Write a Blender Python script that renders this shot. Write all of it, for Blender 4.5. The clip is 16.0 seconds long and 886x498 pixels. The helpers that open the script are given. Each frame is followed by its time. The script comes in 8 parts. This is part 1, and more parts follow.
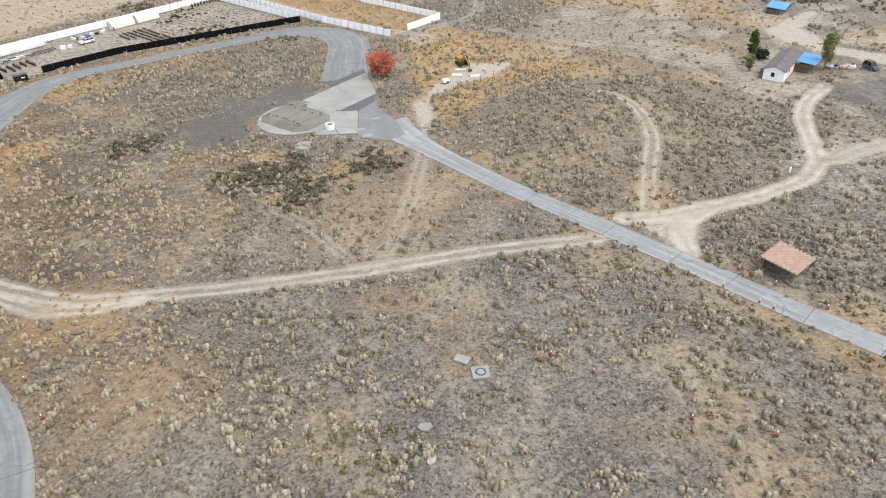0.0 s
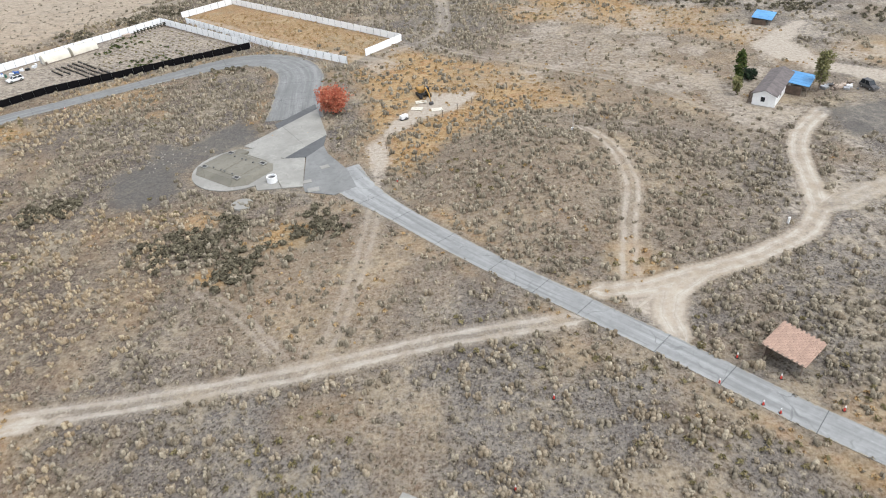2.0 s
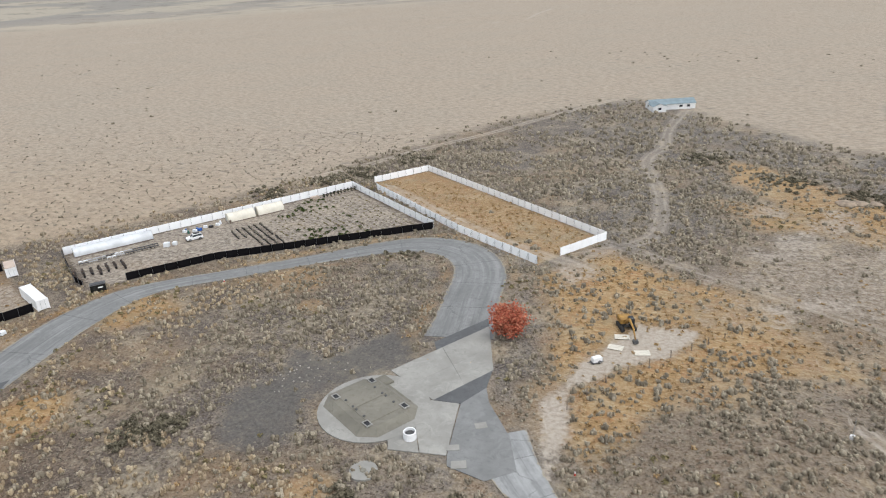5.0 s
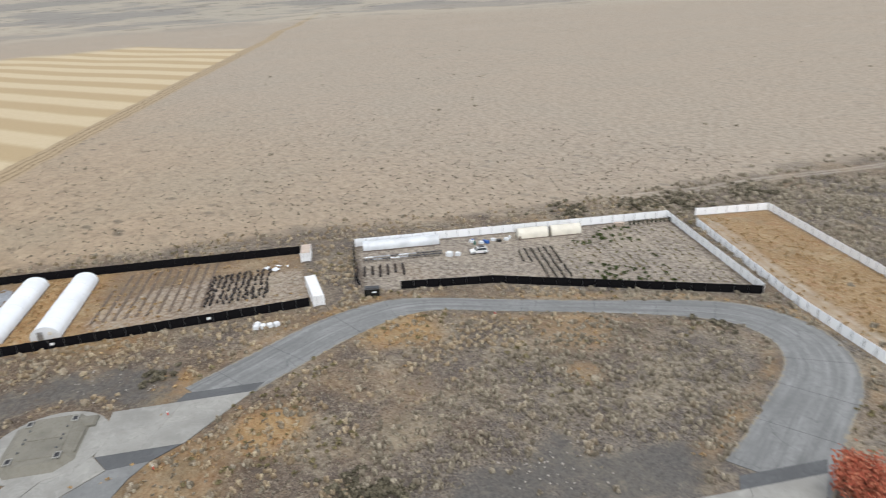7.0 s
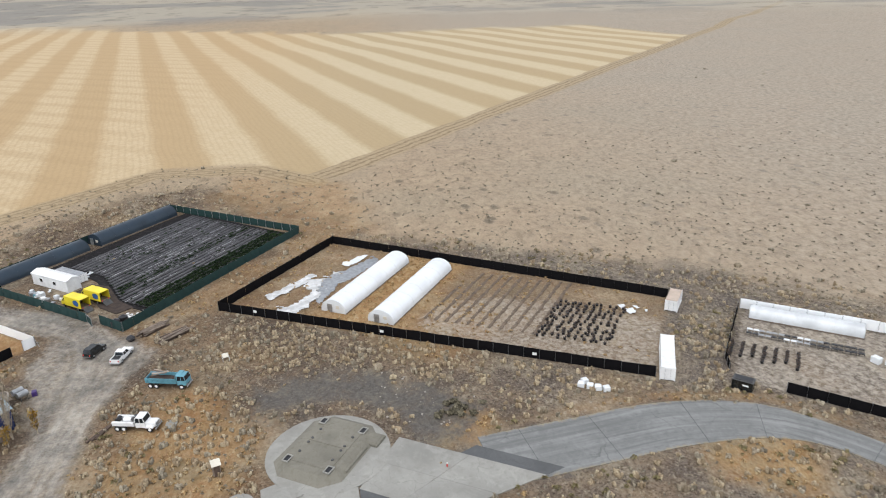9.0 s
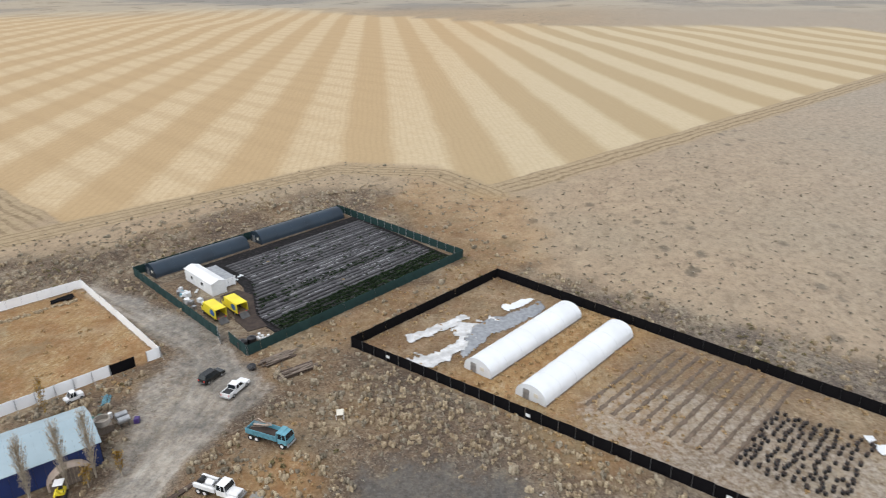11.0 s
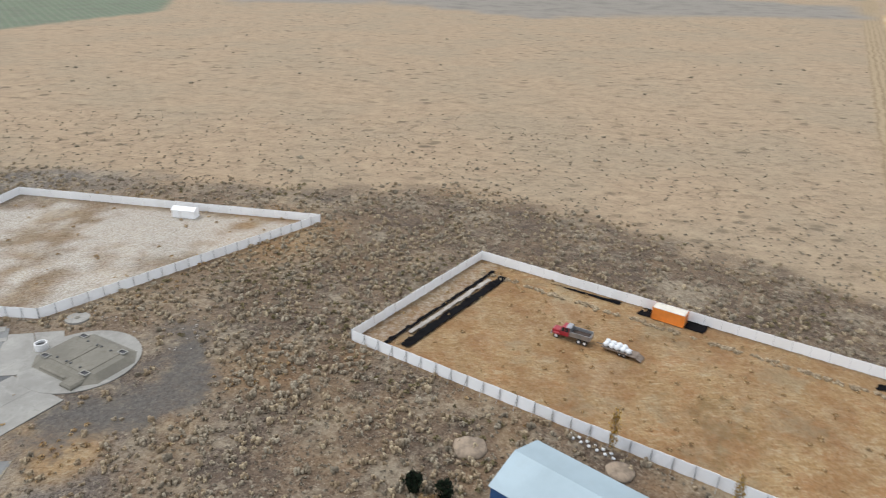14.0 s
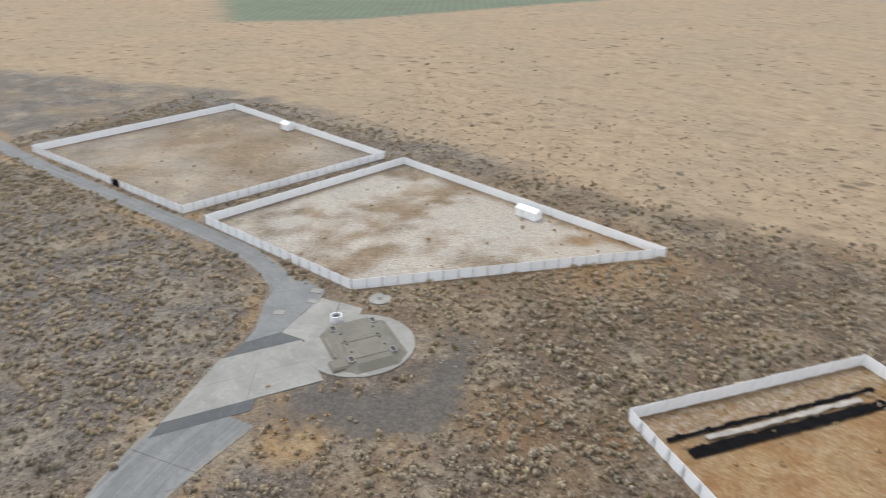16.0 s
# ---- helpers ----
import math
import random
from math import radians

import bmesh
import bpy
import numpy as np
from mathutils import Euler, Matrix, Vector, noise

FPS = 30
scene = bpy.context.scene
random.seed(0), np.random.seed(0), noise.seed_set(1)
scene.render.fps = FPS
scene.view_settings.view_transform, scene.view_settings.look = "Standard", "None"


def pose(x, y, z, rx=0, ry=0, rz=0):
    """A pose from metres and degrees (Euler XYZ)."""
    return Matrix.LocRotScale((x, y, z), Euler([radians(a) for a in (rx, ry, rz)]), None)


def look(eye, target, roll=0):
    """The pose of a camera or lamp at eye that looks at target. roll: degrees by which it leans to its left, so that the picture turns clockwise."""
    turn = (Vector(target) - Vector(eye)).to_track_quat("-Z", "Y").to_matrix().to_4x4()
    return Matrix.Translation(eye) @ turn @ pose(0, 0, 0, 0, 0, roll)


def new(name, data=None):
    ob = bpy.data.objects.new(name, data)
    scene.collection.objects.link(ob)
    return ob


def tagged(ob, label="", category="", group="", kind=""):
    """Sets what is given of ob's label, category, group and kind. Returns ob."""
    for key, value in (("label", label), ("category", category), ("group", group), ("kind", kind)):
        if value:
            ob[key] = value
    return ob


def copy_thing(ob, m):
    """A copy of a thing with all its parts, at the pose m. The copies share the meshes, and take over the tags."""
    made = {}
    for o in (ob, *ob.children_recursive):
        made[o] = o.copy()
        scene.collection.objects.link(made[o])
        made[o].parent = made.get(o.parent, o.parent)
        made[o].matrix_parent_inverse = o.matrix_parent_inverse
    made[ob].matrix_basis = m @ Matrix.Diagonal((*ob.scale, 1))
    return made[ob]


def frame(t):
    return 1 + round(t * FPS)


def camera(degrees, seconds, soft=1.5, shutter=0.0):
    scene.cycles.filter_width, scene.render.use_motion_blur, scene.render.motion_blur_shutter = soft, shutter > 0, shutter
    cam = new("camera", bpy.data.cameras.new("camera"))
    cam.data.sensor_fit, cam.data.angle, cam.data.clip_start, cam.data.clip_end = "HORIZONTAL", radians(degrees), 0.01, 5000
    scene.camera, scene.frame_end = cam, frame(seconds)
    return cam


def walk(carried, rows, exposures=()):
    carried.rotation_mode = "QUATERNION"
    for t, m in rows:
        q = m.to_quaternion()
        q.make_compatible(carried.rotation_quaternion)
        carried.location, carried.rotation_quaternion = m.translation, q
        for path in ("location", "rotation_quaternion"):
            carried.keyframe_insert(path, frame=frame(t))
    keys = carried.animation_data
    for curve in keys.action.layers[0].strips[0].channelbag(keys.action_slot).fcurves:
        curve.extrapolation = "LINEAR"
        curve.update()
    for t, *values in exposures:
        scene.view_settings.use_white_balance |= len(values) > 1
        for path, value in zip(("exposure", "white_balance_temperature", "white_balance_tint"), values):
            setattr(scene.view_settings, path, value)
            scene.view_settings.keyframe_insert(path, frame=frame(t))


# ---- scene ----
cam = camera(65.4, 16.0, soft=1.05, shutter=0.25)
PATH = [
    (0, (18.38, -9.285, 64.881), (18.212, -7.634, 63.765), -2.1),
    (0.5, (20.316, -4.479, 64.972), (20.156, -2.83, 63.852), -2.5),
    (1, (21.697, 1.006, 65.46), (21.532, 2.653, 64.338), -2.9),
    (1.5, (22.633, 6.596, 65.891), (22.494, 8.244, 64.766), -3.3),
    (2, (23.145, 12.612, 66.412), (23.005, 14.259, 65.285), -3.7),
    (2.5, (23.459, 20.129, 67.978), (23.334, 21.879, 67.017), -3.2),
    (3, (22.781, 26.178, 67.942), (22.675, 28.013, 67.153), -2.5),
    (3.5, (21.285, 32.806, 67.859), (21.115, 34.639, 67.076), -2.7),
    (4, (20.801, 39.968, 68.047), (20.279, 41.738, 67.277), -2.8),
    (4.2, (20.478, 43.055, 68.043), (19.917, 44.815, 67.275), -3.0),
    (6.3, (9.361, 73.237, 68.256), (8.293, 74.749, 67.498), -3.6),
    (6.5, (8.038, 75.761, 68.175), (6.889, 77.213, 67.421), -3.7),
    (7, (3.255, 82.391, 67.805), (1.869, 83.629, 67.065), -3.4),
    (7.5, (-2.54, 88.163, 67.634), (-4.17, 89.063, 66.904), -2.7),
    (8, (-8.69, 93.963, 67.345), (-10.384, 94.733, 66.613), -2.5),
    (8.5, (-15.24, 97.356, 67.402), (-17.013, 97.918, 66.668), -2.0),
    (9, (-22.318, 102.488, 67.22), (-24.162, 102.733, 66.485), -1.8),
    (9.2, (-25.207, 103.904, 67.223), (-27.053, 104.122, 66.485), -1.8),
    (11.3, (-57.032, 108.543, 67.193), (-58.822, 108.07, 66.437), -1.4),
    (11.5, (-59.472, 108.558, 67.297), (-61.226, 107.971, 66.537), -1.9),
    (12, (-65.091, 106.848, 67.834), (-66.705, 105.937, 67.083), 0.3),
    (12.5, (-73.299, 104.602, 68.021), (-74.623, 103.316, 67.252), 1.1),
    (13, (-80.893, 101.316, 67.753), (-82.02, 99.862, 66.97), 1.2),
    (13.5, (-87.424, 96.491, 66.915), (-88.066, 94.774, 66.114), 1.6),
    (14, (-93.113, 91.069, 67.045), (-93.245, 89.253, 66.218), 1.8),
    (14.5, (-98.134, 85.016, 66.935), (-97.986, 83.209, 66.091), 1.5),
    (15, (-102.755, 78.571, 66.908), (-102.247, 76.838, 66.048), 0.8),
    (15.5, (-105.698, 71.718, 66.664), (-105.11, 70.013, 65.801), 0.4),
    (16, (-104.799, 64.739, 65.654), (-103.83, 63.222, 64.783), 0.3),
]
walk(cam, [(t, look(eye, target, roll)) for t, eye, target, roll in PATH],
     [(0, 1.16), (2, 1.09), (4, 0.86), (8.5, 0.72), (9, 0.73), (11.5, 0.66), (12.5, 0.62), (15.5, 0.84), (16, 0.78)])

# ---- world, sun, exposure ----
SUN_EL, SUN_AZ = radians(66), radians(115)
world = bpy.data.worlds.new("overcast_sky")
scene.world = world
world.use_nodes = True
wn, wl = world.node_tree.nodes, world.node_tree.links
wn.clear()
sky = wn.new("ShaderNodeTexSky")
sky.sky_type = "NISHITA"
sky.sun_disc = False
sky.sun_elevation, sky.sun_rotation = SUN_EL, SUN_AZ
sky.air_density, sky.dust_density, sky.ozone_density = 1.0, 1.0, 1.0
pale = wn.new("ShaderNodeHueSaturation")
pale.inputs["Saturation"].default_value = 0.3
wbg = wn.new("ShaderNodeBackground")
wbg.inputs["Strength"].default_value = 0.157
wout = wn.new("ShaderNodeOutputWorld")
wl.new(sky.outputs["Color"], pale.inputs["Color"])
wl.new(pale.outputs["Color"], wbg.inputs["Color"])
wl.new(wbg.outputs["Background"], wout.inputs["Surface"])
sun_data = bpy.data.lights.new("sun", "SUN")
sun_data.energy, sun_data.angle, sun_data.color = 0.85, radians(40), (1.0, 0.985, 0.965)
sun = new("sun", sun_data)
sun.matrix_world = look((-40 + 200 * math.sin(SUN_AZ), 60 + 200 * math.cos(SUN_AZ), 450), (-40, 60, 0))

# ---- materials ----
def lin(r, g, b):
    """Base colour, in linear shares, from 0..255 values taken under a bright sky."""
    return tuple(k * ((c / 255 + 0.055) / 1.055) ** 2.4 for k, c in zip((0.725, 0.765, 0.79), (r, g, b)))


class Nodes:
    """Short-hand for building a node material."""

    def __init__(self, name, rough=0.8, metal=0.0):
        self.mat = bpy.data.materials.new(name)
        self.mat.use_nodes = True
        self.t = self.mat.node_tree
        self.t.nodes.clear()
        self.out = self.t.nodes.new("ShaderNodeOutputMaterial")
        self.b = self.t.nodes.new("ShaderNodeBsdfPrincipled")
        self.b.inputs["Roughness"].default_value = rough
        self.b.inputs["Metallic"].default_value = metal
        self.t.links.new(self.b.outputs[0], self.out.inputs[0])
        self.geo = self.t.nodes.new("ShaderNodeNewGeometry")
        self.tc = self.t.nodes.new("ShaderNodeTexCoord")
        self.info = self.t.nodes.new("ShaderNodeObjectInfo")

    def link(self, a, b):
        self.t.links.new(a, b)

    def pos(self):
        return self.geo.outputs["Position"]

    def obj(self):
        return self.tc.outputs["Object"]

    def set(self, socket, v):
        if isinstance(v, bpy.types.NodeSocket):
            self.link(v, socket)
        elif isinstance(v, (tuple, list)) and len(v) == 3 and socket.type == "RGBA":
            socket.default_value = (*v, 1)
        else:
            socket.default_value = v

    def noise(self, vec, scale, detail=3.0, rough=0.55, dist=0.0):
        n = self.t.nodes.new("ShaderNodeTexNoise")
        self.link(vec, n.inputs["Vector"])
        n.inputs["Scale"].default_value = scale
        n.inputs["Detail"].default_value = detail
        n.inputs["Roughness"].default_value = rough
        n.inputs["Distortion"].default_value = dist
        return n.outputs["Fac"]

    def cracks(self, vec, scale, wide):
        """Thin wandering lines, 1 on the line."""
        n = self.t.nodes.new("ShaderNodeTexVoronoi")
        n.feature = "DISTANCE_TO_EDGE"
        w = self.t.nodes.new("ShaderNodeTexNoise")
        self.link(vec, w.inputs["Vector"])
        w.inputs["Scale"].default_value = scale * 3
        w.inputs["Detail"].default_value = 4
        m = self.t.nodes.new("ShaderNodeVectorMath")
        m.operation = "MULTIPLY_ADD"
        self.link(w.outputs["Color"], m.inputs[0])
        m.inputs[1].default_value = (0.5 / scale, 0.5 / scale, 0)
        self.link(vec, m.inputs[2])
        self.link(m.outputs[0], n.inputs["Vector"])
        n.inputs["Scale"].default_value = scale
        return self.ramp(n.outputs["Distance"], wide * scale, wide * scale * 0.4)

    def voronoi(self, vec, scale, out="Distance", rand=1.0):
        n = self.t.nodes.new("ShaderNodeTexVoronoi")
        self.link(vec, n.inputs["Vector"])
        n.inputs["Scale"].default_value = scale
        n.inputs["Randomness"].default_value = rand
        return n.outputs[out]

    def math(self, op, a, b=0.0, c=0.0, clamp=False):
        n = self.t.nodes.new("ShaderNodeMath")
        n.operation, n.use_clamp = op, clamp
        for i, v in enumerate((a, b, c)):
            self.set(n.inputs[i], v)
        return n.outputs[0]

    def ramp(self, fac, lo, hi, a=0.0, b=1.0):
        n = self.t.nodes.new("ShaderNodeMapRange")
        n.interpolation_type = "SMOOTHSTEP"
        self.set(n.inputs["Value"], fac)
        for k, v in (("From Min", lo), ("From Max", hi), ("To Min", a), ("To Max", b)):
            n.inputs[k].default_value = v
        return n.outputs[0]

    def mix(self, fac, a, b, mode="MIX"):
        n = self.t.nodes.new("ShaderNodeMix")
        n.data_type, n.blend_type = "RGBA", mode
        self.set(n.inputs["Factor"], fac)
        self.set(n.inputs["A"], a)
        self.set(n.inputs["B"], b)
        return n.outputs["Result"]

    def scaled(self, vec, x, y, z, rz=0.0):
        n = self.t.nodes.new("ShaderNodeMapping")
        self.link(vec, n.inputs["Vector"])
        n.inputs["Scale"].default_value = (x, y, z)
        n.inputs["Rotation"].default_value = (0, 0, rz)
        return n.outputs[0]

    def attr(self, name):
        n = self.t.nodes.new("ShaderNodeAttribute")
        n.attribute_name = name
        s = self.t.nodes.new("ShaderNodeSeparateColor")
        self.link(n.outputs["Color"], s.inputs[0])
        return s.outputs

    def vector(self, name):
        n = self.t.nodes.new("ShaderNodeAttribute")
        n.attribute_name = name
        return n.outputs["Vector"]

    def axis(self, vec, i):
        s = self.t.nodes.new("ShaderNodeSeparateXYZ")
        self.link(vec, s.inputs[0])
        return s.outputs[i]

    def colour(self, v):
        self.set(self.b.inputs["Base Color"], v)
        return self

    def bump(self, h, strength=0.4, dist=0.05):
        n = self.t.nodes.new("ShaderNodeBump")
        self.link(h, n.inputs["Height"])
        n.inputs["Strength"].default_value = strength
        n.inputs["Distance"].default_value = dist
        self.link(n.outputs[0], self.b.inputs["Normal"])
        return self


def worn(name, base, rough=0.7, metal=0.0, vary=0.25, scale=1.2, dirt=(0.2, 0.165, 0.125), dirty=0.25, rand=0.0, spec=0.5):
    """A surface with a base colour, cloudy variation, fine grain and a little dirt."""
    n = Nodes(name, rough, metal)
    big = n.noise(n.obj(), scale * 0.35, 4)
    fine = n.noise(n.obj(), scale * 9, 3)
    dark = tuple(c * (1 - vary) for c in base)
    lite = tuple(min(1, c * (1 + vary * 0.55)) for c in base)
    c = n.mix(n.ramp(big, 0.3, 0.7), dark, lite)
    c = n.mix(n.ramp(fine, 0.35, 0.75, 0.0, vary), c, dark)
    if dirty:
        d = n.math("MULTIPLY", n.ramp(n.noise(n.obj(), scale * 0.9, 6, 0.7), 0.5, 0.8), dirty)
        c = n.mix(d, c, dirt)
    if rand:
        c = n.mix(n.math("MULTIPLY", n.info.outputs["Random"], rand), c, tuple(v * 0.55 for v in base))
    n.colour(c)
    n.b.inputs["Specular IOR Level"].default_value = spec
    n.bump(fine, 0.15, 0.02)
    return n.mat


WHITE_SHEET = worn("white_sheet", (0.93, 0.94, 0.94), 0.5, vary=0.05, scale=0.6, dirt=(0.55, 0.51, 0.46), dirty=0.15, rand=0.05)
WHITE_FILM = worn("white_film", (0.72, 0.74, 0.75), 0.4, vary=0.08, scale=0.5, dirt=(0.5, 0.48, 0.44), dirty=0.3)
BLACK_MESH = worn("black_mesh", (0.009, 0.0085, 0.0095), 0.9, vary=0.3, scale=0.8, dirty=0.04, rand=0.3, spec=0.05)
GREEN_MESH = worn("green_mesh", (0.022, 0.055, 0.052), 0.8, vary=0.3, scale=0.8, dirty=0.1, rand=0.3, spec=0.25)
NAVY_FILM = worn("navy_film", (0.016, 0.03, 0.046), 0.42, vary=0.25, scale=0.5, dirty=0.05)
STEEL = worn("galvanised_steel", (0.42, 0.43, 0.44), 0.45, 0.7, scale=3)
DARK_STEEL = worn("dark_steel", (0.1, 0.1, 0.1), 0.6, 0.5, scale=3)
WOOD = worn("grey_wood", (0.23, 0.18, 0.14), 0.85, vary=0.4, scale=3, rand=0.4)
DARK_WOOD = worn("brown_wood", (0.11, 0.075, 0.055), 0.85, vary=0.4, scale=3, rand=0.4)
WHITE_PAINT = worn("white_paint", (0.78, 0.78, 0.77), 0.5, vary=0.1, scale=1.5, dirty=0.25)
CREAM_PAINT = worn("cream_paint", (0.66, 0.62, 0.52), 0.6, vary=0.12, scale=1.2, dirty=0.3)
TAN_PAINT = worn("tan_paint", (0.5, 0.4, 0.32), 0.6, vary=0.15, scale=1.2, dirty=0.35)
ORANGE_PAINT = worn("orange_paint", (0.78, 0.24, 0.035), 0.5, vary=0.15, scale=1.2, dirty=0.25)
YELLOW_PAINT = worn("yellow_paint", (0.82, 0.66, 0.03), 0.45, vary=0.1, scale=1.2, dirty=0.15)
RED_PAINT = worn("red_paint", (0.33, 0.022, 0.035), 0.35, vary=0.15, scale=2, dirty=0.2)
BLUE_WALL = worn("blue_wall", (0.025, 0.09, 0.24), 0.55, vary=0.2, scale=0.8, dirty=0.15)
DEEP_BLUE = worn("deep_blue_tarp", (0.012, 0.03, 0.13), 0.6, vary=0.25, scale=0.8, dirty=0.1)
BLUE_TARP = worn("blue_tarp", (0.06, 0.26, 0.52), 0.5, vary=0.2, scale=0.7, dirty=0.2)
TEAL_PAINT = worn("teal_paint", (0.13, 0.34, 0.42), 0.5, vary=0.2, scale=2, dirty=0.3)
BLACK_PAINT = worn("black_paint", (0.012, 0.014, 0.014), 0.25, vary=0.2, scale=2, dirty=0.15)
GREY_ROOF = worn("grey_shingle_roof", (0.14, 0.12, 0.115), 0.9, vary=0.3, scale=3, dirty=0.2)
SLATE_ROOF = worn("blue_grey_roof", (0.2, 0.26, 0.28), 0.8, vary=0.2, scale=1.2, dirty=0.2)
RUBBER = worn("rubber", (0.015, 0.015, 0.015), 0.85, vary=0.2, scale=4, dirty=0.3)
GLASS = worn("dark_glass", (0.015, 0.02, 0.024), 0.08, vary=0.1, scale=1, dirty=0.0)
RED_PLASTIC = worn("red_plastic", (0.62, 0.05, 0.035), 0.5, vary=0.15, scale=4, dirty=0.15)
BLACK_PLASTIC = worn("black_plastic", (0.016, 0.016, 0.018), 0.4, vary=0.3, scale=2, dirty=0.2)
BLUE_PLASTIC = worn("blue_plastic", (0.02, 0.1, 0.35), 0.45, vary=0.2, scale=2, dirty=0.1)
PURPLE_PLASTIC = worn("purple_plastic", (0.06, 0.03, 0.16), 0.5, vary=0.2, scale=2, dirty=0.1)
GREEN_PLASTIC = worn("green_plastic", (0.02, 0.12, 0.09), 0.5, vary=0.2, scale=2, dirty=0.1)
SOIL = worn("dark_soil", (0.05, 0.034, 0.026), 0.95, vary=0.4, scale=2, dirty=0.2)
ROCK = worn("pale_rock", (0.42, 0.38, 0.33), 0.9, vary=0.3, scale=2, rand=0.3)


def concrete(name, base, stain, rough=0.85, lanes=False):
    n = Nodes(name, rough)
    base, stain = tuple(v * 0.8 for v in base), tuple(v * 0.8 for v in stain)
    p = n.pos()
    big, mid, fine = n.noise(p, 0.16, 5, 0.6), n.noise(p, 1.1, 5, 0.65), n.noise(p, 11, 3)
    c = n.mix(n.ramp(big, 0.3, 0.68), tuple(v * 0.82 for v in base), tuple(v * 1.1 for v in base))
    c = n.mix(n.ramp(mid, 0.48, 0.75, 0, 0.65), c, stain)
    c = n.mix(n.ramp(n.noise(p, 0.35, 6, 0.7, 1.2), 0.5, 0.66, 0, 0.5), c, tuple(v * 1.3 for v in base))
    c = n.mix(n.ramp(n.noise(n.scaled(p, 1, 1, 1, 0.6), 0.6, 7, 0.8, 2.0), 0.6, 0.68, 0, 0.55), c, tuple(v * 0.6 for v in base))
    c = n.mix(n.ramp(fine, 0.5, 0.8, 0, 0.35), c, tuple(v * 0.7 for v in base))
    c = n.mix(n.math("MULTIPLY", n.info.outputs["Random"], 0.18), c, tuple(v * 0.6 for v in base))
    if lanes:
        # lengthwise wear: dark wheel lines, pale crown, weeds and dust at the edges
        lane = n.t.nodes.new("ShaderNodeAttribute")
        lane.attribute_name = "lane"
        lv = lane.outputs["Vector"]
        streak = n.noise(n.scaled(lv, 1.1, 0.045, 1), 1.0, 6, 0.7, 0.5)
        edge = n.math("ABSOLUTE", n.axis(lv, 2))
        wheel = n.ramp(n.math("ABSOLUTE", n.math("SUBTRACT", edge, 0.45)), 0.3, 0.06)
        c = n.mix(n.ramp(streak, 0.47, 0.66, 0, 0.8), c, tuple(v * 0.6 for v in base))
        c = n.mix(n.ramp(streak, 0.47, 0.33, 0, 0.55), c, tuple(v * 1.3 for v in base))
        c = n.mix(n.math("MULTIPLY", wheel, n.ramp(mid, 0.3, 0.65, 0.1, 0.5)), c, tuple(v * 0.68 for v in base))
        frayed = n.math("ADD", edge, n.math("MULTIPLY", n.math("SUBTRACT", n.noise(p, 0.9, 5, 0.75), 0.5), 0.5))
        c = n.mix(n.ramp(frayed, 0.92, 1.02, 0, 0.8), c, lin(166, 148, 118))
    c = n.mix(n.math("MULTIPLY", n.cracks(p, 0.1, 0.12 if lanes else 0.07), n.ramp(big, 0.42, 0.62, 0.0, 0.7 if lanes else 0.4)), c, tuple(v * 0.5 for v in base))
    n.colour(c).bump(fine, 0.2, 0.02)
    return n.mat


CONCRETE = concrete("pale_concrete", (0.36, 0.35, 0.315), (0.27, 0.26, 0.225))
MOUND_CONCRETE = concrete("weathered_concrete", (0.225, 0.21, 0.168), (0.15, 0.135, 0.098))
PLAIN_ASPHALT = concrete("grey_apron_asphalt", (0.25, 0.253, 0.243), (0.15, 0.153, 0.148))
ASPHALT = concrete("grey_worn_asphalt", (0.26, 0.263, 0.253), (0.145, 0.148, 0.143), lanes=True)
DARK_ASPHALT = concrete("dark_asphalt_strip", (0.12, 0.123, 0.124), (0.08, 0.081, 0.082))
ROAD_CONCRETE = concrete("grey_road_concrete", (0.345, 0.35, 0.34), (0.235, 0.236, 0.228), lanes=True)

# ---- plan of the land, in metres ----
C1 = Vector((-31.0, 140.8, 0))
C2 = Vector((-111.5, 95.4, 0))
C3 = Vector((-40.5, -10.8, 0))
ROAD_EAST = [(150, 2, 4.6), (110, 31, 4.6), (70.5, 65, 4.6), (60.7, 73, 4.6), (48.9, 83.6, 4.6), (37, 93.7, 4.6), (19.6, 108.5, 4.7), (5, 122.6, 5.2), (-3.2, 131.5, 7.5), (-8.5, 139.5, 9.5)]
ROAD_LOOP = [(-24.1, 166.4, 14.5), (-25.2, 173.5, 13), (-27.1, 185, 12.6), (-28.4, 194, 12.6), (-31.5, 202, 12), (-37.4, 208.2, 11.5), (-46.8, 210.6, 10.4), (-57.5, 206.6, 8.2), (-74, 193.8, 5.8), (-90.3, 180.7, 5.8), (-100.7, 172.5, 6.2), (-106.6, 164, 9.4), (-108.4, 150.6, 11.5), (-106.7, 135.4, 11.8), (-105.2, 124, 12), (-104.6, 119.5, 12)]
ROAD_SOUTH = [(-27.2, 0.5, 6.5), (-21.9, -11.2, 5.6), (-11, -20.4, 5), (6.8, -25.7, 4.6), (33.8, -27.9, 4.6), (70, -30.5, 4.6), (112, -34.5, 4.6), (180, -44, 4.6)]
ROAD_MIDDLE = [(-34.2, 14.5, 13), (-35.4, 25.5, 11.5), (-37.8, 34, 9.5), (-43.4, 42.5, 8.5), (-51, 49.6, 8), (-63, 58.5, 7), (-76, 70, 6.5), (-87, 84, 6.5), (-91.5, 93.5, 8)]
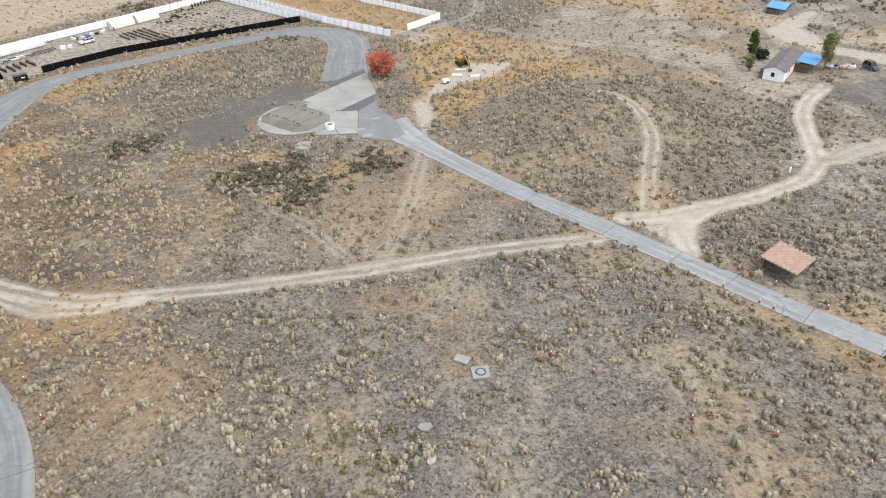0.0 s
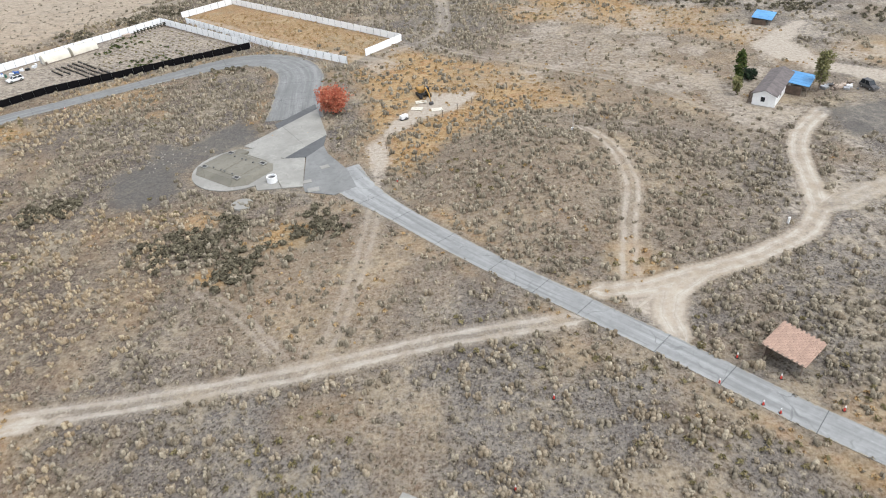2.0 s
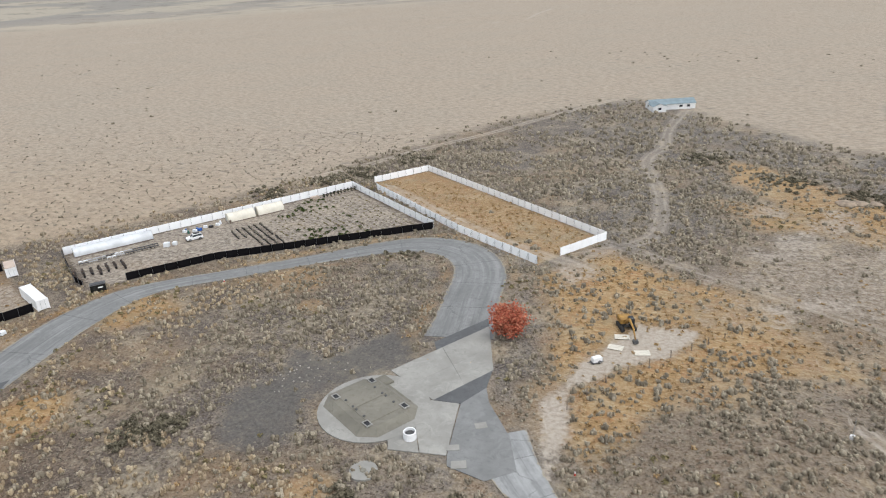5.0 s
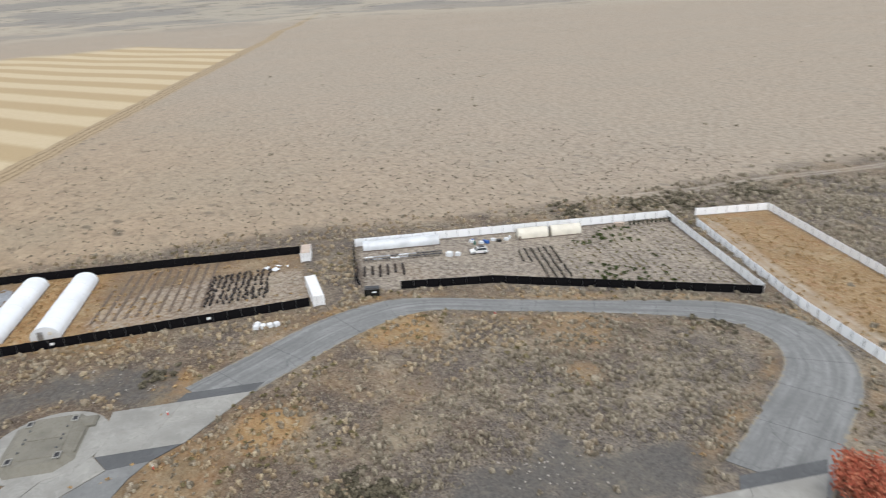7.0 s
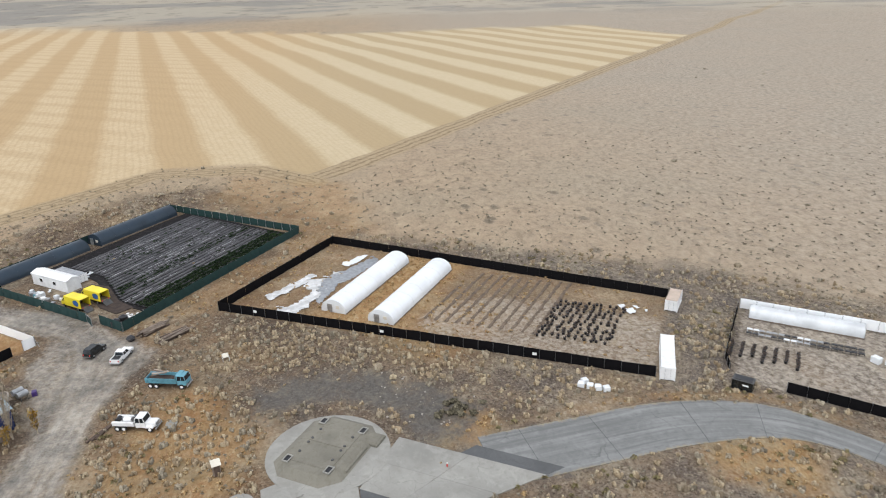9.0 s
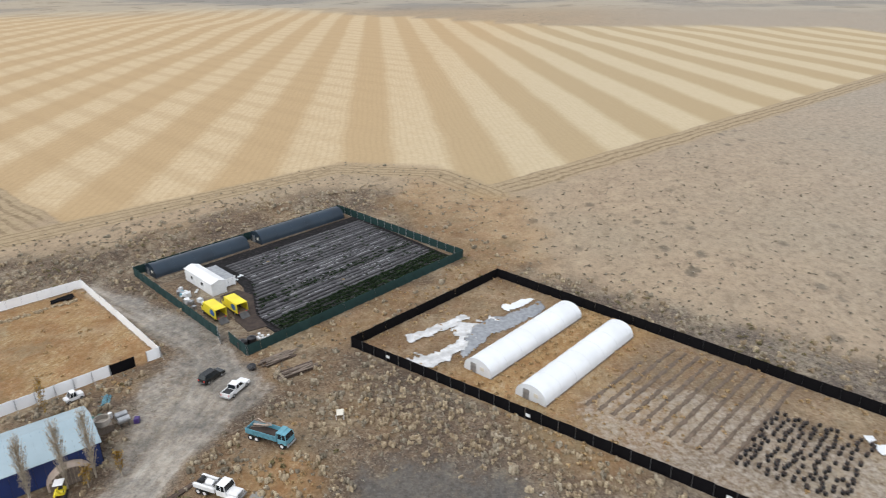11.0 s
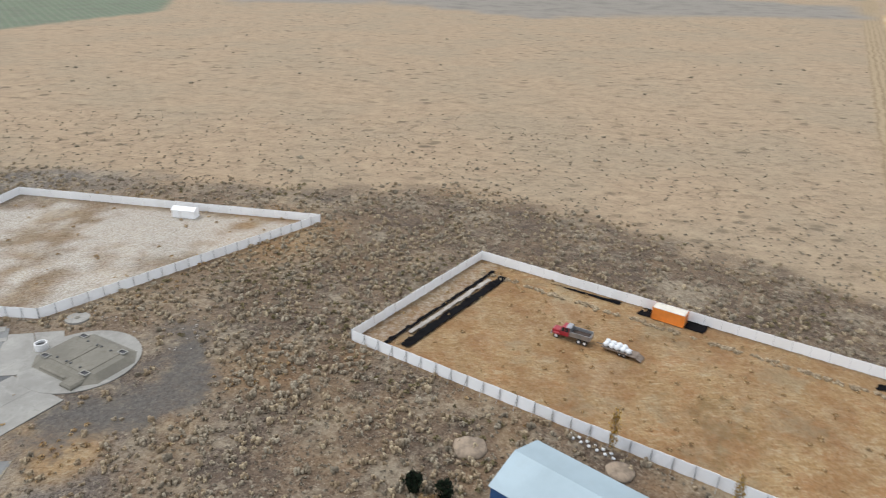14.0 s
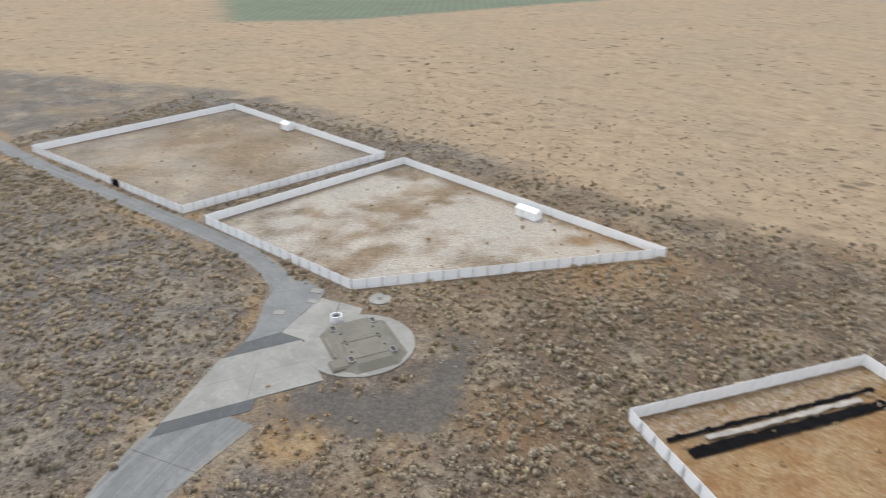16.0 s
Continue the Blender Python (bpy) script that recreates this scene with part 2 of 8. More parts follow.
# dirt tracks: line, half width, how bare the ruts are, how bare all of it is
TRACKS = [
    ([(-72, 77), (-62.2, 73.2), (-55.2, 71.4), (-46.2, 70.2), (-37.5, 71.8), (-24.8, 74.5), (-11.1, 78.0), (1.2, 81.7), (14.9, 86.3), (29.1, 89.8), (34.5, 90.8)], 2.0, 0.72, 0.36),
    ([(40.5, 97.6), (47.5, 98.6), (54.5, 101.6), (61, 104.2), (71, 109.2), (77.6, 114.4), (81.3, 120.6), (83.4, 130.5), (85.3, 141.2), (89, 151), (93.8, 157.5), (98, 162.5)], 2.0, 0.95, 0.8),
    ([(49.4, 87.6), (48.7, 92), (50.4, 97), (55.5, 101.2)], 1.9, 0.95, 0.85),
    ([(81.6, 121.5), (86.5, 122.5), (91, 126), (98, 129.5), (112, 131)], 2.4, 0.45, 0.45),
]
TRAILS = [
    ([(44.4, 98.5), (45.6, 106.5), (47.6, 117.5), (49.4, 127), (48.6, 134.8), (46.5, 143.5), (43.2, 151)], 2.1, 0.7, 0.25),
    ([(-5.8, 82), (-12.8, 89.6), (-17, 94), (-24, 99)], 1.5, 0.3, 0.06),
    ([(-1.2, 82.5), (0.8, 97.7), (1.4, 118), (0.6, 129)], 1.9, 0.32, 0.16),
    ([(-60.8, 70.5), (-50.9, 67.2), (-43, 68.8), (-37, 71)], 1.6, 0.85, 0.4),
    ([(-25.4, 413), (-50, 369), (-70, 331), (-85.7, 307), (-99.1, 281), (-112, 262)], 2.3, 0.5, 0.25),
    ([(-2.2, 222), (24.7, 205.8), (45, 193.3), (63.6, 180.2), (77.2, 161.3), (85.1, 152)], 1.9, 0.3, 0.15),
    ([(10, 391), (4.5, 350), (4.7, 321), (-0.1, 301.5), (6.4, 267.5), (8.8, 240.5), (6.9, 226.5), (-6, 214)], 2.4, 0.35, 0.25),
    ([(-9, 207), (-22, 213), (-42, 226.5), (-79, 256)], 2.0, 0.35, 0.4),
    ([(-54, 36), (-72, 54), (-83, 69), (-93, 84)], 1.6, 0.45, 0.15),
    ([(-104, 51), (-122, 52), (-140, 50), (-158, 44), (-170, 24), (-181, 4)], 1.9, 0.8, 0.3),
    ([(-106, 55), (-128, 54.5), (-146, 56), (-160, 47.5)], 1.9, 0.7, 0.2),
]
LOT_ONE = [(-143.7, 181.6), (-91.4, 252.6), (-51, 222.2), (-98.9, 188.7), (-113, 172.4), (-118.5, 165.6)]
LOT_GOLD = [(-86.3, 259.1), (-72.9, 275.8), (-3.4, 223.9), (-12.8, 210.8), (-17.1, 204.5), (-43, 221.1)]
LOT_TWO = [(-201.6, 96), (-153.4, 170.2), (-121.5, 153.4), (-164.9, 71.2)]
LOT_GREEN = [(-190.3, 9.5), (-242.6, 44.3), (-212.2, 86.3), (-158.8, 52.6), (-163.6, 46.2)]
LOT_WHITE = [(-84.9, -16.4), (-112.3, -50.4), (-181.9, 1.6), (-156, 36.4)]
LOT_THREE = [(-26.7, -24.6), (22.3, -30.5), (8.7, -91.4), (-73.7, -72.4)]
LOT_FOUR = [(31.8, -31.4), (109.6, -38.3), (98.5, -108.2), (16.5, -92.4)]
YARD = [(-104, 47), (-106, 58), (-130, 57), (-150, 62), (-159, 50), (-165, 45), (-176, 24), (-186, 2), (-183, 0), (-172, 18), (-158, 38), (-146, 38), (-134, 44), (-122, 48)]
FIELD = [(-575, -640), (-274, -152), (-206, -40), (-262, 0), (-299, 29), (-296, 65), (-262, 100), (-400, 205), (-569, 340), (-734, 483), (-979, 430), (-1010, 110), (-1300, -260), (-1630, -590), (-1150, -1000)]
PLOWED = [(90, 402), (106, 428), (154, 493), (260, 657), (365, 805), (470, 800), (760, 640), (480, 180), (300, 232), (180, 296), (152, 316), (113, 340), (90, 372)]
GREEN_FIELD = [(282, -269), (222, -319), (114, -555), (180, -900), (800, -700), (416, -382)]
BROWN_FIELD = [(64, -656), (-79, -690), (-225, -583), (-309, -622), (-590, -640), (-640, -764), (-342, -960), (200, -900)]
FAR_GREEN = [(-724, -880), (-374, -1010), (0, -1000), (-100, -1300), (-900, -1300)]
# inside of this line: sagebrush; outside: dry grass
SAGE = [(-113, -98), (-160, -63), (-187, -35), (-205, -12), (-250, 14), (-268, 48), (-245, 80), (-205, 109), (-161, 189), (-124, 237), (-104, 281), (-68, 360), (-18, 416), (22, 372), (62, 325), (150, 280), (310, 205), (500, 60), (400, -60), (120, -128), (20, -116), (-60, -96)]


def vnoise(x, y, scale, seed, octaves=3):
    """Smooth value noise in 0..1 over numpy arrays."""
    total, amp, norm = np.zeros_like(x), 1.0, 0.0
    for o in range(octaves):
        table = np.random.RandomState(seed + o).rand(128, 128)
        u, v = x / scale + 37.3 * o, y / scale + 11.9 * o
        i, j = np.floor(u).astype(int), np.floor(v).astype(int)
        f, g = u - i, v - j
        f, g = f * f * (3 - 2 * f), g * g * (3 - 2 * g)
        a, b = table[i % 128, j % 128], table[(i + 1) % 128, j % 128]
        c, d = table[i % 128, (j + 1) % 128], table[(i + 1) % 128, (j + 1) % 128]
        total += amp * ((a * (1 - f) + b * f) * (1 - g) + (c * (1 - f) + d * f) * g)
        norm += amp
        amp, scale = amp * 0.5, scale * 0.5
    return total / norm


def dist_line(x, y, pts, closed=False):
    """Distance to a polyline, less the half width where its points carry one."""
    best = np.full_like(x, 1e9)
    seq = list(pts) + ([pts[0]] if closed else [])
    for p, q in zip(seq[:-1], seq[1:]):
        dx, dy = q[0] - p[0], q[1] - p[1]
        s = np.clip(((x - p[0]) * dx + (y - p[1]) * dy) / (dx * dx + dy * dy), 0, 1)
        d = np.hypot(x - p[0] - s * dx, y - p[1] - s * dy)
        if len(p) > 2:
            d = d - (p[2] + s * (q[2] - p[2])) / 2
        best = np.minimum(best, d)
    return best


def smooth_line(pts, step):
    """Points about step apart on a smooth curve through pts, with width if given."""
    out = []
    P = [np.array(p, float) for p in pts]
    P = [2 * P[0] - P[1]] + P + [2 * P[-1] - P[-2]]
    for i in range(1, len(P) - 2):
        k = max(1, round(np.hypot(*(P[i + 1] - P[i])[:2]) / step))
        for j in range(k):
            t = j / k
            out.append(0.5 * (2 * P[i] + (P[i + 1] - P[i - 1]) * t + (2 * P[i - 1] - 5 * P[i] + 4 * P[i + 1] - P[i + 2]) * t * t + (3 * P[i] - P[i - 1] - 3 * P[i + 1] + P[i + 2]) * t ** 3))
    out.append(P[-2])
    return out


def beside(x, y, ways):
    """Signed offset from the nearest way, with its half width and how bare its ruts and its whole are."""
    best = np.full_like(x, 1e9)
    found = [np.full_like(x, v) for v in (20.0, 2.0, 0.0, 0.0)]
    for pts, half, rut, bare in ways:
        line = smooth_line(pts, 6.0)
        for p, q in zip(line[:-1], line[1:]):
            dx, dy = q[0] - p[0], q[1] - p[1]
            s = np.clip(((x - p[0]) * dx + (y - p[1]) * dy) / (dx * dx + dy * dy), 0, 1)
            d = np.hypot(x - p[0] - s * dx, y - p[1] - s * dy)
            side = np.where((x - p[0]) * dy - (y - p[1]) * dx > 0, 1.0, -1.0)
            near = d < best
            best = np.where(near, d, best)
            for a, v in zip(found, (side * d, half, rut, bare)):
                a[near] = v[near] if isinstance(v, np.ndarray) else v
    return found


def signed(x, y, poly):
    """Signed distance to a polygon, negative inside."""
    inside = np.zeros(x.shape, bool)
    for p, q in zip(poly, poly[1:] + poly[:1]):
        cross = ((p[1] > y) != (q[1] > y)) & (x < (q[0] - p[0]) * (y - p[1]) / ((q[1] - p[1]) or 1e-9) + p[0])
        inside ^= cross
    d = dist_line(x, y, poly, True)
    return np.where(inside, -d, d)


def soft(d, w):
    """1 inside, 0 outside, over a rim w wide."""
    s = np.clip(0.5 - d / (2 * w), 0, 1)
    return s * s * (3 - 2 * s)


ROADS = (ROAD_EAST, ROAD_LOOP, ROAD_SOUTH, ROAD_MIDDLE)


def height(x, y):
    """The lie of the land: flat, with one low hill and an earth bank."""
    hill = 5.6 * np.exp(-((x - 36) / 21) ** 2 - ((y - 136) / 20) ** 2)
    hill = hill * (1 - soft(dist_line(x, y, ROAD_EAST) - 5, 7)) * (1 - soft(dist_line(x, y, TRACKS[1][0]) - 6, 6))
    bank = 2.0 * np.exp(-(dist_line(x, y, [(-196, -4), (-252, 34), (-262, 48), (-250, 62)]) / 2.2) ** 2)
    rough = -0.16 * vnoise(x, y, 5.0, 40) * (1 - soft(np.minimum.reduce([dist_line(x, y, r) for r in ROADS]) - 2, 2))
    out = np.clip((np.hypot(x + 40, y - 60) - 430) / 600, 0, 1)
    roll = out * (8 * (vnoise(x, y, 330, 203, 2) - 0.5) + 5 * (vnoise(x, y, 120, 207, 2) - 0.5))
    away = roll + 150 * np.clip((np.hypot(x + 40, y - 60) - 1700) / 3200, 0, 1) ** 1.6
    return hill + bank + rough + away


def cover(x, y):
    """Shares of each kind of ground at a place."""
    w = (vnoise(x, y, 9, 1) - 0.5) * 9
    w2 = (vnoise(x, y, 2.6, 5) - 0.5) * 3
    near_road = np.minimum.reduce([dist_line(x, y, r) for r in ROADS])
    c = {}
    sage = signed(x, y, SAGE)
    c["grass"] = soft(-sage + w * 1.8, 7)
    c["stubble"] = soft(signed(x, y, FIELD), 2.5)
    rim = dist_line(x, y, [(-206, -40), (-255, 0), (-290, 28), (-289, 66), (-266, 88)]) - 7
    c["border"] = np.clip(-rim / 9 + 0.1, 0, 1)
    clear = np.zeros_like(x)
    for key, ways in (("track", TRACKS), ("trail", TRAILS)):
        off, half, rut, bare = beside(x, y, ways)
        near = soft(np.abs(off) - half - 3, 1.5)
        c[key] = (np.clip(off, -19, 19), half, rut * near, bare * near)
        clear = np.maximum(clear, soft(np.abs(off) - half - 0.2, 0.7) * np.clip(bare + 0.25, 0, 1))
    dirt = np.zeros_like(x)
    far_way = np.minimum(dist_line(x, y, [(-1114, 507), (-994, 554), (-983, 622), (-710, 736), (-521, 756), (-376, 752), (-280, 836), (-190, 893), (-191, 1040), (-173, 1109)]) - 4, dist_line(x, y, [(-994, 554), (-1321, 838), (-2650, 1870)]) - 9)
    dirt = np.maximum(dirt, 0.5 * soft(far_way, 2.5))
    yards = [([(88, 139), (98.8, 139.1), (93, 117.5), (86, 104), (75, 102), (79, 114), (84, 125)], 0.42), ([(43, 96), (54, 100), (52, 91), (47, 88)], 0.75),
             ([(-0.5, 131), (-3.8, 150), (-0.7, 160), (3.4, 169), (8.3, 181), (20, 180), (16, 168), (6.5, 163), (0.7, 154), (1.9, 141), (1.7, 131)], 0.75), ([(-25, 80), (25, 92), (10, 118), (0, 128), (-18, 108), (-30, 95)], 0.3), ([(42, 150), (54, 162), (80, 152), (84, 138), (66, 150)], 0.35), ([(-14, 204), (-6, 212), (0, 204), (-8, 194)], 0.5), ([(26, 206), (41, 235), (59, 225), (74, 192), (58, 186)], 0.42), ([(94, 208), (114, 231), (123, 231), (110, 211), (112, 194), (125, 186), (122, 176), (104, 190)], 0.7), ([(72, 116), (77, 123), (79, 134), (83, 131), (80, 119)], 0.55), ([(84, 124), (98, 131), (112, 128), (108, 118), (92, 112), (84, 116)], 0.42),
             ([(-115, 150), (-118, 140), (-130, 128), (-126, 124), (-112, 134)], 0.35), ([(37, 230), (62, 194), (100, 214), (112, 250), (84, 262), (56, 240)], 0.35)]
    for poly, k in yards:
        dirt = np.maximum(dirt, k * soft(signed(x, y, poly) + w * 0.5, 2.5))
    lots = np.maximum(soft(signed(x, y, LOT_ONE), 0.8) * 0.5, 0.48 * soft(signed(x, y, LOT_TWO), 0.8) * soft(dist_line(x, y, [(-134, 150), (-146, 128)]) - 16 + w, 5))
    dirt = np.maximum(dirt, 0.42 * soft(dist_line(x, y, [(-84.9, -16.4), (-112.3, -50.4)]) - 6.5 + w2, 1.5) * soft(signed(x, y, LOT_WHITE), 0.6))
    dirt = np.maximum(dirt, lots)
    dirt = np.maximum(dirt, 0.5 * soft(signed(x, y, [(12, 186), (58, 168), (84, 150), (100, 132), (180, 120), (200, 240), (90, 300), (30, 262)]) + w * 2, 10) * np.clip(vnoise(x, y, 9, 131) * 3.2 - 1.0, 0, 1))
    c["dirt"] = np.maximum(dirt, soft(signed(x, y, YARD) + w * 0.3, 2) * (0.36 + 0.4 * vnoise(x * 0.75 + y * 0.66, (y * 0.75 - x * 0.66) * 0.3, 2.2, 141)))
    c["pale"] = soft(signed(x, y, LOT_THREE) + 2, 2) * np.clip(vnoise(x, y, 7, 21, 6) * 3.2 - 0.95, 0, 0.8)
    c["pale"] = np.maximum(c["pale"], 0.35 * soft(signed(x, y, LOT_FOUR) + 2, 2) * np.clip(vnoise(x, y, 14, 25) * 2.4 - 0.8, 0, 1))
    c["pale"] = np.maximum(c["pale"], 0.22 * soft(signed(x, y, YARD) + w * 0.4, 3) * np.clip(vnoise(x, y, 9, 145) * 2.6 - 0.75, 0, 1))
    gold = soft(signed(x, y, LOT_WHITE), 0.6) * (0.72 + 0.28 * vnoise(x, y, 7, 33))
    gold = np.maximum(gold, soft(signed(x, y, LOT_GOLD), 0.6) * 0.75)
    gold = np.maximum(gold, soft(signed(x, y, LOT_TWO), 0.6) * (0.4 + 0.6 * soft(dist_line(x, y, [(-150, 100), (-186, 122)]) - 10 + w, 4)))
    gold = np.maximum(gold, 0.95 * soft(signed(x, y, [(-15, 200), (-2, 218), (40, 190), (46, 170), (24, 164), (6, 138), (-2, 140), (-6, 165)]) + w, 5))
    gold = np.maximum(gold, 0.6 * soft(np.abs(near_road - 2.2) - 1.5 + w2, 1.5) * np.clip(vnoise(x, y, 14, 51) * 2.6 - 0.7, 0, 1))
    gold = np.maximum(gold, 0.32 * np.clip(vnoise(x, y, 12, 61) * 3.4 - 1.85, 0, 1) * soft(sage, 6))
    gold = np.maximum(gold, 0.9 * soft(signed(x, y, [(20, 262), (70, 250), (110, 222), (96, 205), (64, 236), (30, 240)]) + w, 7))
    gold = np.maximum(gold, 0.9 * soft(signed(x, y, [(26, 308), (59, 277), (77, 253), (102, 244), (87, 223), (66, 225), (47, 243), (26, 285)]) + w, 5))
    for px, py, r, k in ((-98, 160, 8, 0.95), (-87, 123, 6.5, 0.95), (-24.5, 102, 3, 1), (-13, 114, 3.6, 1), (-32, 121, 3, 0.7), (-60, 171, 4, 0.5), (-114, 119, 4, 0.8), (-70, 184, 9, 0.5), (-88, 108, 8, 0.6), (-45, 66, 8, 0.6), (-30, 52, 10, 0.45), (46, 106, 5, 0.6), (22, 160, 9, 0.7), (35, 132, 34, 0.24), (62, 196, 46, 0.32), (-5, 102, 20, 0.4), (-150, 118, 14, 0.9), (-20, -58, 40, 0.4), (-60, -66, 18, 0.6), (62, -66, 40, 0.4), (-47, 12, 5, 0.8), (-70, -8, 9, 0.35), (70, 66, 10, 0.4), (106, 196, 7, 0.7), (130, 200, 12, 0.7)):
        gold = np.maximum(gold, k * soft(np.hypot(x - px, y - py) - r + w * 0.8, r * 0.55))
    gold = np.maximum(gold, 0.8 * soft(signed(x, y, [(-140, 72), (-128, 62), (-112, 58), (-98, 64), (-98, 78), (-106, 84), (-122, 82)]) + w * 1.2, 4))
    gold = np.maximum(gold, 0.5 * soft(signed(x, y, [(-158, 52), (-212, 87), (-250, 56), (-280, 60), (-262, 98), (-214, 110), (-196, 92), (-164, 69)]) + w, 5))
    c["gold"] = gold * (1 - 0.8 * c["dirt"])
    c["clear"] = np.maximum(c["dirt"], clear)
    gravel = np.zeros_like(x)
    for cx, cy in (C1.xy, C2.xy, C3.xy):
        ang = np.arctan2(y - cy, x - cx)
        d = np.abs(np.hypot(x - cx, y - cy) - 17.5) - 5.2
        arc = soft(np.abs((ang - 2.75 + math.pi) % (2 * math.pi) - math.pi) - 1.25, 0.35)
        gravel = np.maximum(gravel, soft(d + w * 1.3 + w2, 4.2) * arc * 0.95)
    gravel = np.maximum(gravel, 0.8 * soft(signed(x, y, [(98, 164), (116, 168), (125, 158), (110, 149), (98, 149)]) + w * 0.3, 2))
    gravel = np.maximum(gravel, soft(signed(x, y, YARD) + w * 0.5, 2.5) * (0.3 + 0.6 * vnoise(x, y, 6, 143)))
    gravel = np.maximum(gravel, soft(signed(x, y, [(-128, 112), (-118, 122), (-111, 116), (-113, 106)]) + w * 0.4, 2) * 0.8)
    gravel = np.maximum(gravel, soft(near_road - 1.0 + w2 * 0.4, 0.9) * 0.35)
    c["gravel"] = gravel
    c["plowed"] = soft(signed(x, y, PLOWED), 4)
    c["green"] = np.maximum(soft(signed(x, y, GREEN_FIELD), 5), soft(signed(x, y, FAR_GREEN), 8))
    c["brown"] = soft(signed(x, y, BROWN_FIELD), 6)
    c["brown"] = np.maximum(c["brown"], 0.8 * soft(1750 - np.hypot(x + 40, y - 60) + (vnoise(x, y, 500, 15) - 0.5) * 1400, 150))
    c["sage"] = soft(sage + w, 8)
    c["bare"] = np.maximum.reduce([soft(near_road, 0.6), soft(np.hypot(x - C1.x, y - C1.y) - 11, 0.5), soft(np.hypot(x - C2.x, y - C2.y) - 11, 0.5), soft(np.hypot(x - C3.x, y - C3.y) - 11, 0.5)])
    return c


def ground_material():
    n = Nodes("dry_land", 0.95)
    n.b.inputs["Specular IOR Level"].default_value = 0.15
    p = n.pos()
    a, b, c = n.attr("cover_a"), n.attr("cover_b"), n.attr("cover_c")
    big, mid, fine, grit = n.noise(p, 0.018, 4), n.noise(p, 0.16, 5, 0.6), n.noise(p, 1.4, 4, 0.65), n.noise(p, 7, 3, 0.7)
    # sagebrush soil: grey brown litter with darker and straw-coloured patches; dark flecks paint in shade between
    # bushes
    col = n.mix(n.ramp(mid, 0.32, 0.7), lin(120, 112, 107), lin(148, 138, 127))
    col = n.mix(n.ramp(n.noise(p, 0.05, 5, 0.65), 0.52, 0.7, 0, 0.6), col, lin(110, 101, 96))
    col = n.mix(n.ramp(fine, 0.48, 0.66, 0, 0.85), col, lin(76, 66, 58))
    col = n.mix(n.ramp(grit, 0.52, 0.72, 0, 0.5), col, lin(180, 163, 140))
    speck = n.noise(p, 2.6, 5, 0.75)
    west = n.math("MULTIPLY", n.ramp(n.math("ADD", n.axis(p, 0), n.math("MULTIPLY", big, 120)), 60, -30), 0.82)
    west = n.math("MULTIPLY", west, n.ramp(n.axis(p, 1), 170, 80, 0.45, 1.0))
    col = n.mix(west, col, n.mix(n.ramp(mid, 0.32, 0.7), lin(94, 75, 60), lin(134, 107, 81)))
    # dark speckle: shade of the gaps between bushes, put into the soil colour
    col = n.mix(n.ramp(speck, 0.51, 0.6, 0, 0.85), col, lin(64, 55, 47))
    col = n.mix(n.ramp(speck, 0.43, 0.36, 0, 0.4), col, lin(184, 168, 146))
    # pale dead grass and dark litter, in patches within patches
    patch = n.math("ADD", n.math("MULTIPLY", n.noise(p, 0.075, 4, 0.6), 0.6), n.math("MULTIPLY", n.noise(p, 0.5, 6, 0.78), 0.55))
    col = n.mix(n.ramp(patch, 0.55, 0.72, 0, 0.75), col, n.mix(n.ramp(fine, 0.35, 0.65), lin(188, 172, 147), lin(160, 143, 120)))
    col = n.mix(n.ramp(patch, 0.54, 0.42, 0, 0.5), col, lin(98, 87, 78))
    col = n.mix(n.ramp(n.noise(n.scaled(p, 1, 1, 1, 0.9), 1.1, 6, 0.85), 0.54, 0.62, 0, 0.6), col, lin(196, 180, 156))
    # dry grass slopes
    grass = n.mix(n.ramp(mid, 0.3, 0.72), lin(178, 151, 123), lin(199, 171, 139))
    grass = n.mix(n.ramp(big, 0.4, 0.65, 0, 0.5), grass, lin(172, 155, 130))
    grass = n.mix(n.ramp(fine, 0.45, 0.75, 0, 0.45), grass, lin(136, 116, 90))
    grass = n.mix(n.ramp(n.noise(n.scaled(p, 1, 1.8, 1, 0.5), 0.13, 5, 0.7), 0.6, 0.72, 0, 0.55), grass, lin(126, 112, 92))
    grass = n.mix(n.ramp(speck, 0.52, 0.62, 0, 0.4), grass, lin(140, 122, 98))
    far_tuft = n.noise(n.scaled(p, 1, 1.5, 1, 0.6), 0.33, 6, 0.78)
    grass = n.mix(n.ramp(far_tuft, 0.5, 0.62, 0, 0.5), grass, lin(138, 121, 98))
    grass = n.mix(n.ramp(far_tuft, 0.45, 0.36, 0, 0.4), grass, lin(203, 180, 146))
    grass = n.mix(n.ramp(speck, 0.44, 0.36, 0, 0.4), grass, lin(206, 184, 150))
    band = n.noise(n.scaled(p, 1, 2.2, 1, 0.75), 0.07, 7, 0.8)
    grass = n.mix(n.ramp(band, 0.52, 0.64, 0, 0.45), grass, lin(132, 113, 88))
    grass = n.mix(n.ramp(band, 0.46, 0.34, 0, 0.3), grass, lin(208, 184, 148))
    spot = n.voronoi(n.scaled(p, 1, 1.5, 1, 0.7), 0.085)
    spot = n.math("ADD", spot, n.math("MULTIPLY", n.math("SUBTRACT", n.noise(p, 0.5, 5, 0.8), 0.5), 0.5))
    gate = n.ramp(n.noise(p, 0.012, 4, 0.6), 0.4, 0.6, 0.15, 0.75)
    grass = n.mix(n.math("MULTIPLY", n.ramp(spot, 0.26, 0.1), gate), grass, lin(96, 84, 68))
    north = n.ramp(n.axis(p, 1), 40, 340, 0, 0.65)
